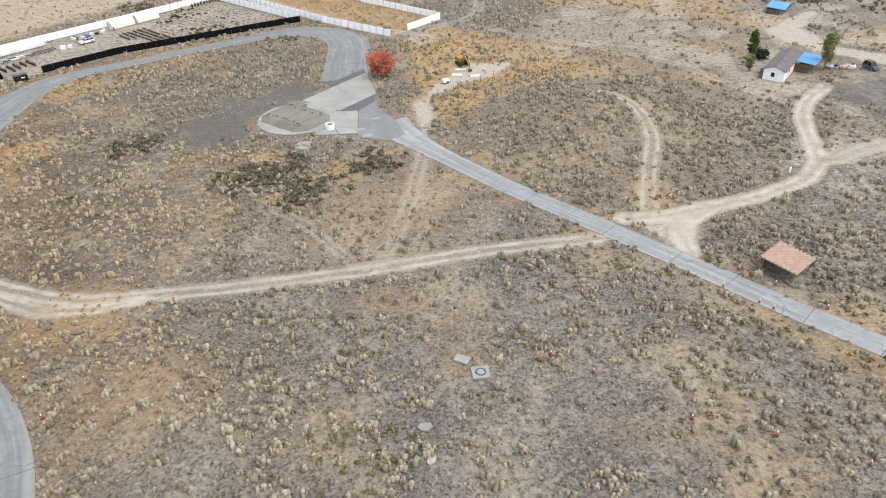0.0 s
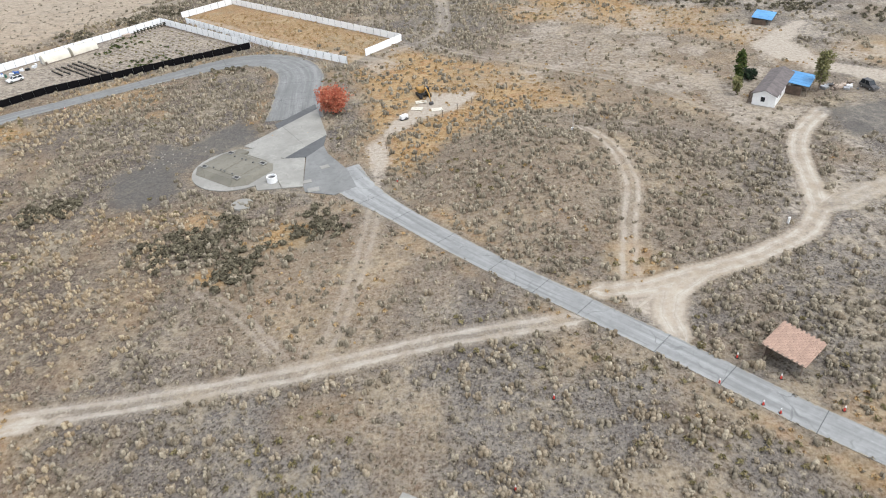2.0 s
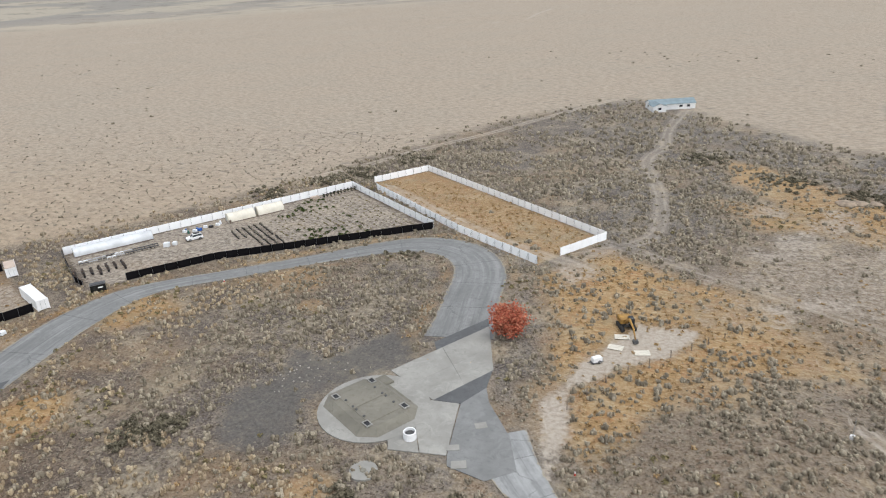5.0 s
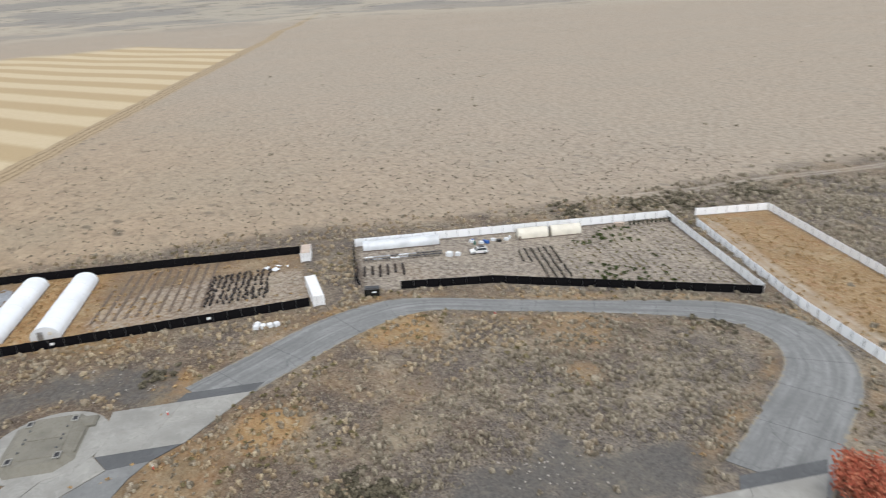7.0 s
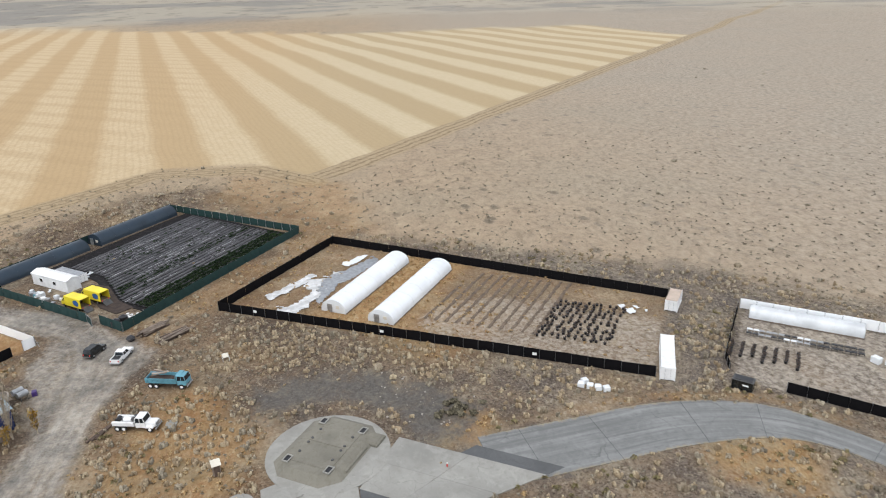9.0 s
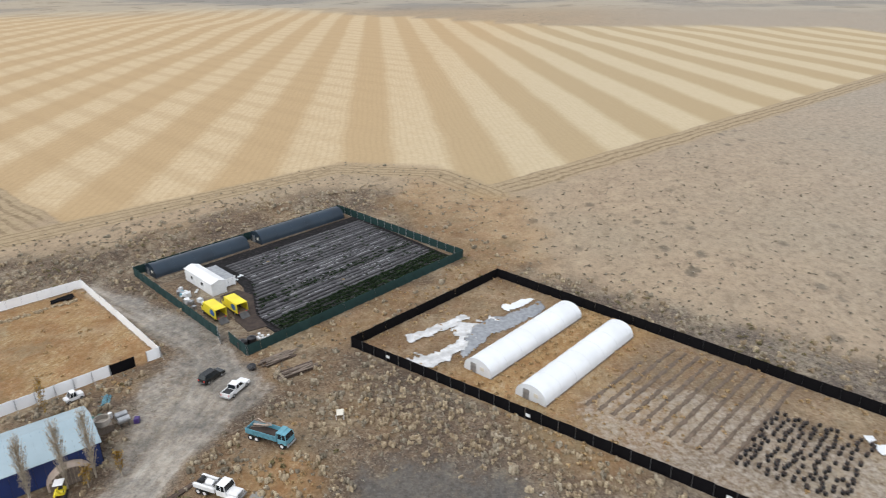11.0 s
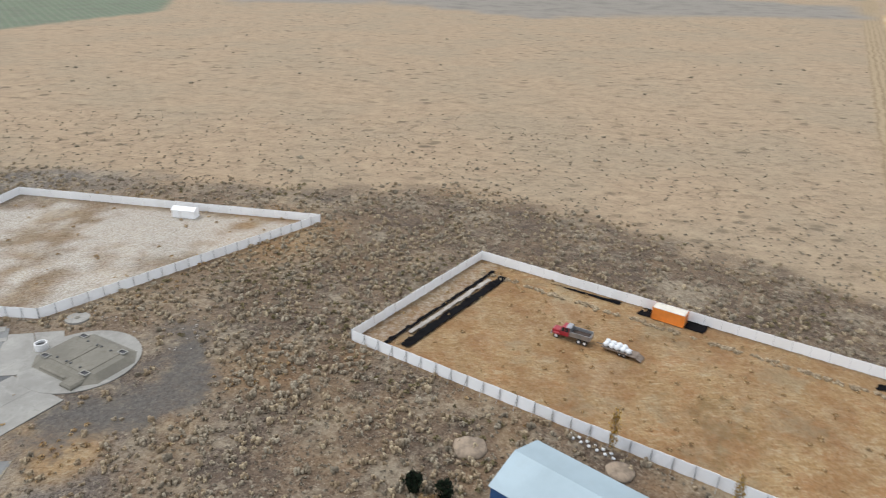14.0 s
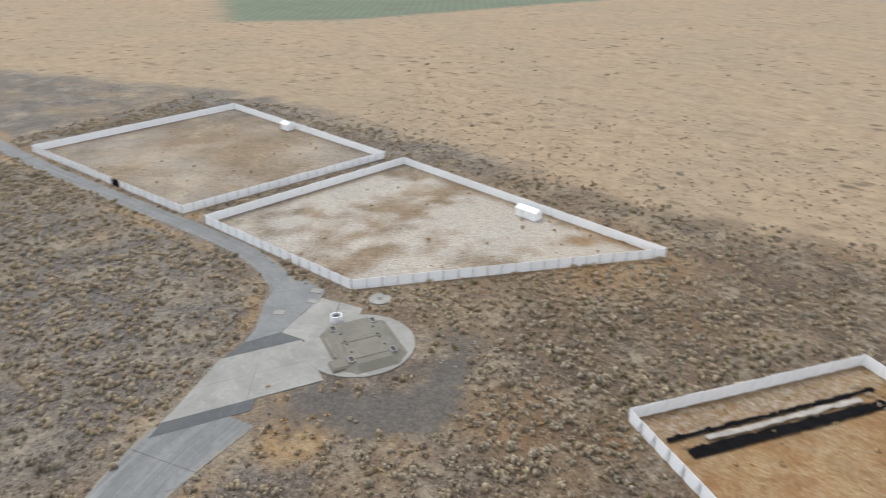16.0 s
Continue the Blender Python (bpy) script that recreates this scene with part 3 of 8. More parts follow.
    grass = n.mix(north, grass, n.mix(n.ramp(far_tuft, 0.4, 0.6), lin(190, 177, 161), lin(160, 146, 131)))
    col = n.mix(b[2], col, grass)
    # stubble with the combine's swaths
    across = n.math("ADD", n.math("MULTIPLY", n.axis(p, 0), 0.254), n.math("MULTIPLY", n.axis(p, 1), -0.967))
    across = n.math("ADD", across, n.math("MULTIPLY", n.math("SUBTRACT", n.noise(p, 0.02, 2), 0.5), 5))
    swath = n.math("SINE", n.math("MULTIPLY", n.math("ADD", across, 122.6), 2 * math.pi / 42.5))
    drill = n.math("SINE", n.math("MULTIPLY", across, 2 * math.pi / 2.6))
    cross = n.math("ADD", n.math("MULTIPLY", n.axis(p, 0), 0.82), n.math("MULTIPLY", n.axis(p, 1), -0.57))
    plaid = n.math("SINE", n.math("MULTIPLY", cross, 2 * math.pi / 24))
    south = n.ramp(n.axis(p, 1), 60, -40)
    stub = n.mix(n.ramp(n.math("ADD", swath, n.math("MULTIPLY", n.math("SUBTRACT", n.noise(p, 0.35, 3), 0.5), 1.2)), -0.5, 0.5), lin(224, 196, 157), lin(205, 172, 129))
    stub = n.mix(n.math("MULTIPLY", n.ramp(plaid, 0.1, 0.9, 0, 0.3), south), stub, lin(188, 156, 115))
    stub = n.mix(n.ramp(drill, 0.0, 1.0, 0, 0.14), stub, lin(160, 129, 88))
    stub = n.mix(n.ramp(mid, 0.35, 0.7, 0, 0.35), stub, lin(206, 173, 130))
    stub = n.mix(n.ramp(fine, 0.5, 0.8, 0, 0.3), stub, lin(160, 134, 98))
    stub = n.mix(n.ramp(n.noise(p, 0.4, 5, 0.75), 0.42, 0.62, 0, 0.3), stub, lin(182, 151, 112))
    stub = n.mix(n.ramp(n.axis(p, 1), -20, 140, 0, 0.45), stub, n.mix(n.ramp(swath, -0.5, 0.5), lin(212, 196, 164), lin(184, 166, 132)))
    # straight edges of the field, with wheel ruts outside
    def off_line(x0, y0, ax, ay):
        return n.math("ADD", n.math("MULTIPLY", n.math("SUBTRACT", n.axis(p, 0), x0), ax), n.math("MULTIPLY", n.math("SUBTRACT", n.axis(p, 1), y0), ay))
    wob = n.math("MULTIPLY", n.math("SUBTRACT", n.noise(p, 0.06, 3), 0.5), 5)
    north_edge = n.math("ADD", n.math("ADD", off_line(-275, 92, 0.628, 0.778), 5.0), wob)
    south_edge = n.math("ADD", n.math("ADD", off_line(-219, -35, 0.848, -0.53), 4.0), wob)
    b0 = n.math("MULTIPLY", b[0], n.math("MULTIPLY", n.ramp(north_edge, 1.0, -1.0), n.ramp(south_edge, 1.0, -1.0)))
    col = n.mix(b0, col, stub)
    rim_col = n.mix(n.ramp(n.noise(p, 0.5, 4, 0.7), 0.4, 0.65), lin(192, 167, 132), lin(170, 146, 114))
    for edge, wide, gate in ((north_edge, 13.0, n.ramp(n.axis(p, 0), -262, -275)), (south_edge, 19.0, n.ramp(n.axis(p, 1), -36, -46))):
        lines = n.math("SINE", n.math("ADD", n.math("MULTIPLY", edge, 1.7), n.math("MULTIPLY", n.noise(p, 0.04, 4, 0.6), 4.0)))
        strip = n.mix(n.math("MULTIPLY", n.ramp(lines, -0.2, 0.9, 0, 0.8), n.ramp(n.noise(p, 0.3, 6, 0.8), 0.36, 0.6, 0.25, 1.0)), rim_col, lin(126, 103, 75))
        inside = n.math("MULTIPLY", n.ramp(edge, -1.0, 1.0), n.ramp(edge, wide + 2, wide - 2))
        col = n.mix(n.math("MULTIPLY", n.math("MULTIPLY", inside, gate), 0.85), col, strip)
    rim = n.mix(n.ramp(n.noise(p, 0.5, 4, 0.7), 0.4, 0.65), lin(190, 165, 130), lin(166, 142, 110))
    rut = n.math("SINE", n.math("MULTIPLY", b[1], 21.0))
    rim = n.mix(n.ramp(rut, 0.1, 0.9, 0, 0.55), rim, lin(136, 113, 84))
    col = n.mix(n.ramp(b[1], 0.08, 0.3, 0, 0.85), col, rim)
    # far fields
    col = n.mix(c[0], col, n.mix(mid, lin(146, 136, 124), lin(164, 154, 141)))
    col = n.mix(c[1], col, n.mix(mid, lin(112, 124, 100), lin(132, 138, 114)))
    rows = n.math("SINE", n.math("MULTIPLY", n.math("ADD", n.axis(p, 0), n.math("MULTIPLY", n.axis(p, 1), 0.6)), 0.9))
    far = n.math("MAXIMUM", c[0], c[1])
    col = n.mix(n.math("MULTIPLY", far, n.ramp(rows, 0.0, 1.0, 0, 0.1)), col, lin(196, 184, 166))
    col = n.mix(n.math("MULTIPLY", far, n.ramp(n.noise(p, 0.04, 6, 0.75), 0.46, 0.64, 0, 0.45)), col, lin(116, 108, 98))
    # far country: pale and grey fields in long strips
    r2 = n.math("ADD", n.math("MULTIPLY", n.axis(p, 0), n.axis(p, 0)), n.math("MULTIPLY", n.axis(p, 1), n.axis(p, 1)))
    strips = n.mix(n.ramp(n.noise(n.scaled(p, 1, 1, 1, 0.4), 0.0024, 5, 0.6), 0.44, 0.54), lin(150, 143, 134), lin(192, 178, 156))
    strips = n.mix(n.ramp(n.noise(p, 0.012, 5, 0.7), 0.56, 0.6, 0, 0.6), strips, lin(110, 100, 88))
    col = n.mix(n.ramp(r2, 1.6e6, 2.6e6, 0, 0.6), col, strips)
    # weeds gone to straw, tracks, gravel, white ground
    straw = n.mix(n.ramp(mid, 0.3, 0.7), lin(184, 144, 94), lin(208, 178, 132))
    straw = n.mix(n.ramp(fine, 0.42, 0.75, 0, 0.7), straw, lin(140, 106, 70))
    straw = n.mix(n.ramp(n.noise(p, 0.16, 6, 0.75), 0.48, 0.62, 0, 0.7), straw, lin(172, 116, 66))
    straw = n.mix(n.ramp(n.noise(p, 0.09, 4, 0.6), 0.55, 0.7, 0, 0.6), straw, lin(206, 184, 148))
    wisp = n.noise(n.scaled(p, 1, 2.6, 1, 0.65), 0.5, 7, 0.8, 0.6)
    straw = n.mix(n.ramp(wisp, 0.5, 0.62, 0, 0.65), straw, lin(215, 194, 158))
    rusty = n.math("MULTIPLY", n.ramp(n.noise(n.scaled(p, 1, 1, 1, 1.3), 0.11, 7, 0.78), 0.38, 0.66), n.math("ADD", west, 0.15))
    straw = n.mix(rusty, straw, lin(160, 116, 74))
    straw = n.mix(n.ramp(n.noise(n.scaled(p, 1, 1, 1, 2.1), 0.05, 6, 0.75), 0.56, 0.66, 0, 0.5), straw, lin(122, 104, 66))
    straw = n.mix(n.ramp(wisp, 0.47, 0.38, 0, 0.55), straw, lin(138, 103, 70))
    straw = n.mix(n.ramp(n.noise(p, 0.06, 5, 0.7), 0.52, 0.64, 0, 0.45), straw, lin(158, 145, 116))
    straw = n.mix(n.ramp(speck, 0.53, 0.62, 0, 0.5), straw, lin(132, 96, 58))
    col = n.mix(n.math("MULTIPLY", a[1], n.ramp(fine, 0.1, 0.6, 0.65, 1.0)), col, straw)
    dirt = n.mix(n.ramp(fine, 0.35, 0.7), lin(204, 189, 171), lin(178, 162, 145))
    dirt = n.mix(n.ramp(grit, 0.5, 0.8, 0, 0.4), dirt, lin(150, 132, 114))
    col = n.mix(n.ramp(n.math("ADD", a[0], n.math("MULTIPLY", n.math("SUBTRACT", n.noise(p, 0.8, 5, 0.7), 0.5), 1.1)), 0.3, 0.72, 0, 0.95), col, dirt)
    pack = n.mix(n.ramp(n.noise(p, 0.3, 5, 0.7), 0.35, 0.68), lin(212, 199, 183), lin(183, 167, 149))
    pack = n.mix(n.ramp(grit, 0.52, 0.8, 0, 0.35), pack, lin(152, 135, 117))
    for key in ("trail", "track"):
        way = n.vector(key + "_way")
        off, half, rut = (n.axis(way, i) for i in range(3))
        wide = n.math("ABSOLUTE", n.math("ADD", off, n.math("MULTIPLY", n.math("SUBTRACT", n.noise(p, 0.22, 4, 0.6), 0.5), 1.3)))
        rag = n.math("MULTIPLY", n.math("SUBTRACT", n.noise(p, 1.3, 6, 0.78), 0.5), 1.7)
        wheel = n.math("ADD", n.math("ABSOLUTE", n.math("SUBTRACT", wide, n.math("MULTIPLY", half, 0.5))), n.math("MULTIPLY", rag, 0.45))
        wheel = n.math("MULTIPLY", n.ramp(wheel, 0.7, 0.15), n.math("MULTIPLY", rut, n.ramp(n.noise(p, 0.14, 5, 0.7), 0.35, 0.6, 0.3 if key == "trail" else 0.7, 1.0)))
        whole = n.math("MULTIPLY", n.ramp(n.math("ADD", n.math("SUBTRACT", wide, half), rag), 0.7, -0.35), n.axis(n.vector(key + "_bare"), 0))
        whole = n.math("MULTIPLY", whole, n.ramp(n.noise(p, 0.7, 6, 0.75), 0.3, 0.55, 0.45, 1.0))
        berm = n.ramp(n.math("ABSOLUTE", n.math("SUBTRACT", n.math("SUBTRACT", wide, half), n.math("ADD", rag, 0.5))), 0.55, 0.1)
        col = n.mix(n.math("MULTIPLY", n.math("MULTIPLY", berm, rut), 0.35), col, lin(120, 102, 82))
        col = n.mix(whole, col, n.mix(0.25, pack, lin(186, 160, 126)))
        col = n.mix(wheel, col, pack)
        print_line = n.ramp(n.math("SINE", n.math("MULTIPLY", wide, 9.0)), 0.6, 1.0, 0, 0.22)
        col = n.mix(n.math("MULTIPLY", print_line, wheel), col, lin(140, 122, 104))
    grv = n.mix(n.ramp(fine, 0.35, 0.7), lin(88, 84, 80), lin(120, 114, 107))
    grv = n.mix(n.ramp(grit, 0.55, 0.75, 0, 0.6), grv, lin(160, 150, 142))
    col = n.mix(n.ramp(n.math("ADD", a[2], n.math("MULTIPLY", n.math("SUBTRACT", n.noise(p, 0.45, 6, 0.75), 0.5), 1.9)), 0.1, 1.05, 0, 0.85), col, grv)
    col = n.mix(n.math("MULTIPLY", c[2], n.ramp(speck, 0.58, 0.4, 0.35, 1.0)), col, lin(224, 215, 202))
    n.colour(col)
    n.bump(n.math("ADD", n.math("MULTIPLY", fine, 1.0), n.math("MULTIPLY", grit, 0.35)), 0.8, 0.25)
    return n.mat


def axis_steps(lo, hi, step, far):
    mid = list(np.arange(lo, hi + step / 2, step))
    up, s = [mid[-1]], step
    while up[-1] < far:
        s *= 1.06
        up.append(up[-1] + s)
    down, s = [mid[0]], step
    while down[-1] > -far:
        s *= 1.06
        down.append(down[-1] - s)
    return np.array(down[:0:-1] + mid + up[1:])


def build_ground():
    xs, ys = axis_steps(-212, 118, 1.15, 4600), axis_steps(-112, 262, 1.15, 4600)
    nx, ny = len(xs), len(ys)
    gx, gy = np.meshgrid(xs, ys, indexing="ij")
    x, y = gx.ravel(), gy.ravel()
    co = np.stack([x, y, height(x, y)], 1)
    me = bpy.data.meshes.new("ground")
    i = (np.arange(nx - 1)[:, None] * ny + np.arange(ny - 1)[None]).ravel()
    quads = np.stack([i, i + ny, i + ny + 1, i + 1], 1)
    me.vertices.add(len(co))
    me.vertices.foreach_set("co", co.ravel())
    me.loops.add(quads.size)
    me.loops.foreach_set("vertex_index", quads.ravel())
    me.polygons.add(len(quads))
    me.polygons.foreach_set("loop_start", np.arange(0, quads.size, 4))
    me.update(calc_edges=True)
    c = cover(x, y)
    for name, keys in (("cover_a", ("dirt", "gold", "gravel")), ("cover_b", ("stubble", "border", "grass")), ("cover_c", ("plowed", "green", "pale"))):
        at = me.attributes.new(name, "FLOAT_COLOR", "POINT")
        vals = np.ones((len(x), 4), np.float32)
        for k, key in enumerate(keys):
            vals[:, k] = c[key] if key != "plowed" else np.maximum(c["plowed"], c["brown"])
        at.data.foreach_set("color", vals.ravel())
    for key in ("track", "trail"):
        off, half, rut, bare = c[key]
        for name, vals in ((key + "_way", (off, half, rut)), (key + "_bare", (bare, bare, bare))):
            at = me.attributes.new(name, "FLOAT_VECTOR", "POINT")
            at.data.foreach_set("vector", np.stack(vals, 1).astype(np.float32).ravel())
    me.polygons.foreach_set("use_smooth", np.ones(len(quads), bool))
    me.materials.append(ground_material())
    return tagged(new("ground", me), "dry sagebrush and stubble land with pale dirt tracks", "ground", kind="structure")


build_ground()


# ---- mesh helpers ----
class Shape:
    """Collects simple solids into one mesh."""

    def __init__(self):
        self.v, self.f = [], []

    def add(self, verts, faces, m=None):
        base = len(self.v)
        self.v += [tuple((m @ Vector(p)) if m else p) for p in verts]
        self.f += [tuple(base + i for i in face) for face in faces]
        return self

    def box(self, c, s, rz=0.0, rx=0.0, ry=0.0, chamfer=0.0, top=1.0):
        """A box about c, its upper edges chamfered; top: the upper face's share of the lower."""
        hx, hy, hz = s[0] / 2, s[1] / 2, s[2] / 2
        k = min(chamfer, hx * 0.9, hy * 0.9, hz * 0.9)
        rings = [(hx, hy, -hz)]
        if k:
            rings += [(hx * top, hy * top, hz - k), (hx * top - k, hy * top - k, hz)]
        else:
            rings += [(hx * top, hy * top, hz)]
        v = [(sx * a, sy * b, z) for a, b, z in rings for sx, sy in ((-1, -1), (1, -1), (1, 1), (-1, 1))]
        f = [(3, 2, 1, 0)]
        for r in range(len(rings) - 1):
            f += [(4 * r + i, 4 * r + (i + 1) % 4, 4 * r + 4 + (i + 1) % 4, 4 * r + 4 + i) for i in range(4)]
        e = 4 * (len(rings) - 1)
        f.append((e, e + 1, e + 2, e + 3))
        return self.add(v, f, pose(*c, rx, ry, rz))

    def tube(self, a, b, r, r2=None, n=8, caps=True):
        """A round bar from a to b, tapering to r2."""
        a, b = Vector(a), Vector(b)
        q = (b - a).to_track_quat("Z", "Y")
        r2 = r if r2 is None else r2
        ring = [(math.cos(2 * math.pi * i / n), math.sin(2 * math.pi * i / n)) for i in range(n)]
        v = [tuple(a + q @ Vector((x * r, y * r, 0))) for x, y in ring] + [tuple(b + q @ Vector((x * r2, y * r2, 0))) for x, y in ring]
        f = [(i, (i + 1) % n, n + (i + 1) % n, n + i) for i in range(n)]
        if caps:
            f += [tuple(range(n))[::-1], tuple(range(n, 2 * n))]
        return self.add(v, f)

    def sweep(self, profile, y0, y1, m=None, close=True, caps=True):
        """A profile in x, z drawn along y."""
        n = len(profile)
        v = [(x, y0, z) for x, z in profile] + [(x, y1, z) for x, z in profile]
        f = [(i, (i + 1) % n, n + (i + 1) % n, n + i) for i in range(n if close else n - 1)]
        if caps:
            f += [tuple(range(n))[::-1], tuple(range(n, 2 * n))]
        return self.add(v, f, m)

    def plate(self, poly, z0, z1):
        """A flat slab with the outline poly."""
        n = len(poly)
        v = [(x, y, z0) for x, y in poly] + [(x, y, z1) for x, y in poly]
        f = [(i, (i + 1) % n, n + (i + 1) % n, n + i) for i in range(n)] + [tuple(range(n))[::-1], tuple(range(n, 2 * n))]
        return self.add(v, f)

    def ring(self, c, r0, r1, z0, z1, n=20):
        v, f = [], []
        for i in range(n):
            a = 2 * math.pi * i / n
            for r, z in ((r1, z0), (r1, z1), (r0, z1), (r0, z0)):
                v.append((c[0] + r * math.cos(a), c[1] + r * math.sin(a), c[2] + z))
        for i in range(n):
            j = (i + 1) % n
            f += [(4 * i + k, 4 * j + k, 4 * j + (k + 1) % 4, 4 * i + (k + 1) % 4) for k in range(4)]
        return self.add(v, f)

    def ball(self, c, r, n=8, m=6, squash=1.0, jitter=0.0, rng=random):
        v = [(c[0], c[1], c[2] + r * squash)]
        for i in range(1, m):
            t = math.pi * i / m
            for j in range(n):
                p = 2 * math.pi * (j + 0.5 * (i % 2)) / n
                k = r * (1 + jitter * (rng.random() - 0.5))
                v.append((c[0] + k * math.sin(t) * math.cos(p), c[1] + k * math.sin(t) * math.sin(p), c[2] + k * math.cos(t) * squash))
        v.append((c[0], c[1], c[2] - r * squash))
        f = [(0, 1 + j, 1 + (j + 1) % n) for j in range(n)]
        for i in range(m - 2):
            for j in range(n):
                a, b = 1 + i * n + j, 1 + i * n + (j + 1) % n
                f.append((a, a + n, b + n, b))
        last, e = len(v) - 1, 1 + (m - 2) * n
        f += [(last, e + (j + 1) % n, e + j) for j in range(n)]
        return self.add(v, f)

    def mesh(self, name, mat, smooth=False):
        me = bpy.data.meshes.new(name)
        me.from_pydata(self.v, [], self.f)
        bm = bmesh.new()
        bm.from_mesh(me)
        bmesh.ops.recalc_face_normals(bm, faces=bm.faces)
        bm.to_mesh(me)
        bm.free()
        me.materials.append(mat)
        if smooth:
            me.polygons.foreach_set("use_smooth", np.ones(len(me.polygons), bool))
        return me


def part(name, shape, mat, parent, label="", m=None, smooth=False):
    """One mesh under a thing or a part; shape may be a Shape or a mesh to share."""
    me = shape.mesh(name, mat, smooth) if isinstance(shape, Shape) else shape
    ob = new(name, me)
    ob.parent = parent
    if m is not None:
        ob.matrix_basis = m
    return tagged(ob, label)


def thing(name, label, category, m=None, group="", kind=""):
    """An empty at a thing's base, to hold its parts."""
    ob = new(name)
    ob.empty_display_size = 0.2
    if m is not None:
        ob.matrix_basis = m
    return tagged(ob, label, category, group, kind)


def solid(name, shape, mat, label, category, m=None, group="", kind="", smooth=False):
    """A thing that is one plain mesh."""
    ob = new(name, shape.mesh(name, mat, smooth) if isinstance(shape, Shape) else shape)
    if m is not None:
        ob.matrix_basis = m
    return tagged(ob, label, category, group, kind)


def heading(a, b):
    """Degrees from the x axis of the way from a to b."""
    return math.degrees(math.atan2(b[1] - a[1], b[0] - a[0]))


# ---- roads: slabs with open joints over a dark bed ----
def road(name, pts, mat, label, slab=3):
    line = smooth_line(pts, 3.0)
    edge = []
    for i, p in enumerate(line):
        d = line[min(i + 1, len(line) - 1)] - line[max(i - 1, 0)]
        d = d[:2] / np.hypot(*d[:2])
        nrm = np.array([-d[1], d[0]])
        edge.append((p[:2] + nrm * p[2] / 2, p[:2] - nrm * p[2] / 2, d))
    base = thing(name, label, "road", kind="structure")
    bed = Shape()
    for (a, b, _), (c, d, _) in zip(edge[:-1], edge[1:]):
        bed.plate([tuple(a), tuple(b), tuple(d), tuple(c)], -0.05, 0.035)
    part("road_bed", bed, DARK_ASPHALT, base)
    rng = random.Random(len(pts))
    i = 0
    while i < len(edge) - 1:
        j = min(i + slab + rng.choice((0, 0, 1)), len(edge) - 1)
        s = Shape()
        gap = 0.05
        left = [e[0] + (e[2] * gap if k == i else -e[2] * gap if k == j else 0) for k, e in enumerate(edge) if i <= k <= j]
        right = [e[1] + (e[2] * gap if k == i else -e[2] * gap if k == j else 0) for k, e in enumerate(edge) if i <= k <= j]
        z = 0.055 + 0.012 * rng.random()
        for k in range(len(left) - 1):
            s.plate([tuple(left[k]), tuple(right[k]), tuple(right[k + 1]), tuple(left[k + 1])], 0.0, z)
        me = s.mesh("slab", mat)
        lane = []
        for k in range(i, j):
            h0, h1 = line[k][2] / 2, line[k + 1][2] / 2
            lane += [(-h0, k * 3.0, -1), (h0, k * 3.0, 1), (h1, k * 3.0 + 3, 1), (-h1, k * 3.0 + 3, -1)] * 2
        me.attributes.new("lane", "FLOAT_VECTOR", "POINT").data.foreach_set("vector", np.array(lane, np.float32).ravel())
        part("slab", me, None, base)
        i = j
    return base


road("road_east", ROAD_EAST, ROAD_CONCRETE, "grey concrete lane with open cross joints", 3)
road("road_loop", ROAD_LOOP, ASPHALT, "wide grey curving paved loop road with cracks", 4)
road("road_south", ROAD_SOUTH, ASPHALT, "grey paved lane curving past the white-fenced lots", 4)
road("road_middle", ROAD_MIDDLE, ASPHALT, "wide grey paved curve between the concrete pads", 4)


# ---- the three concrete launch pads ----
PU = Vector((0.53, 0.848, 0))
PV = Vector((0.848, -0.53, 0))


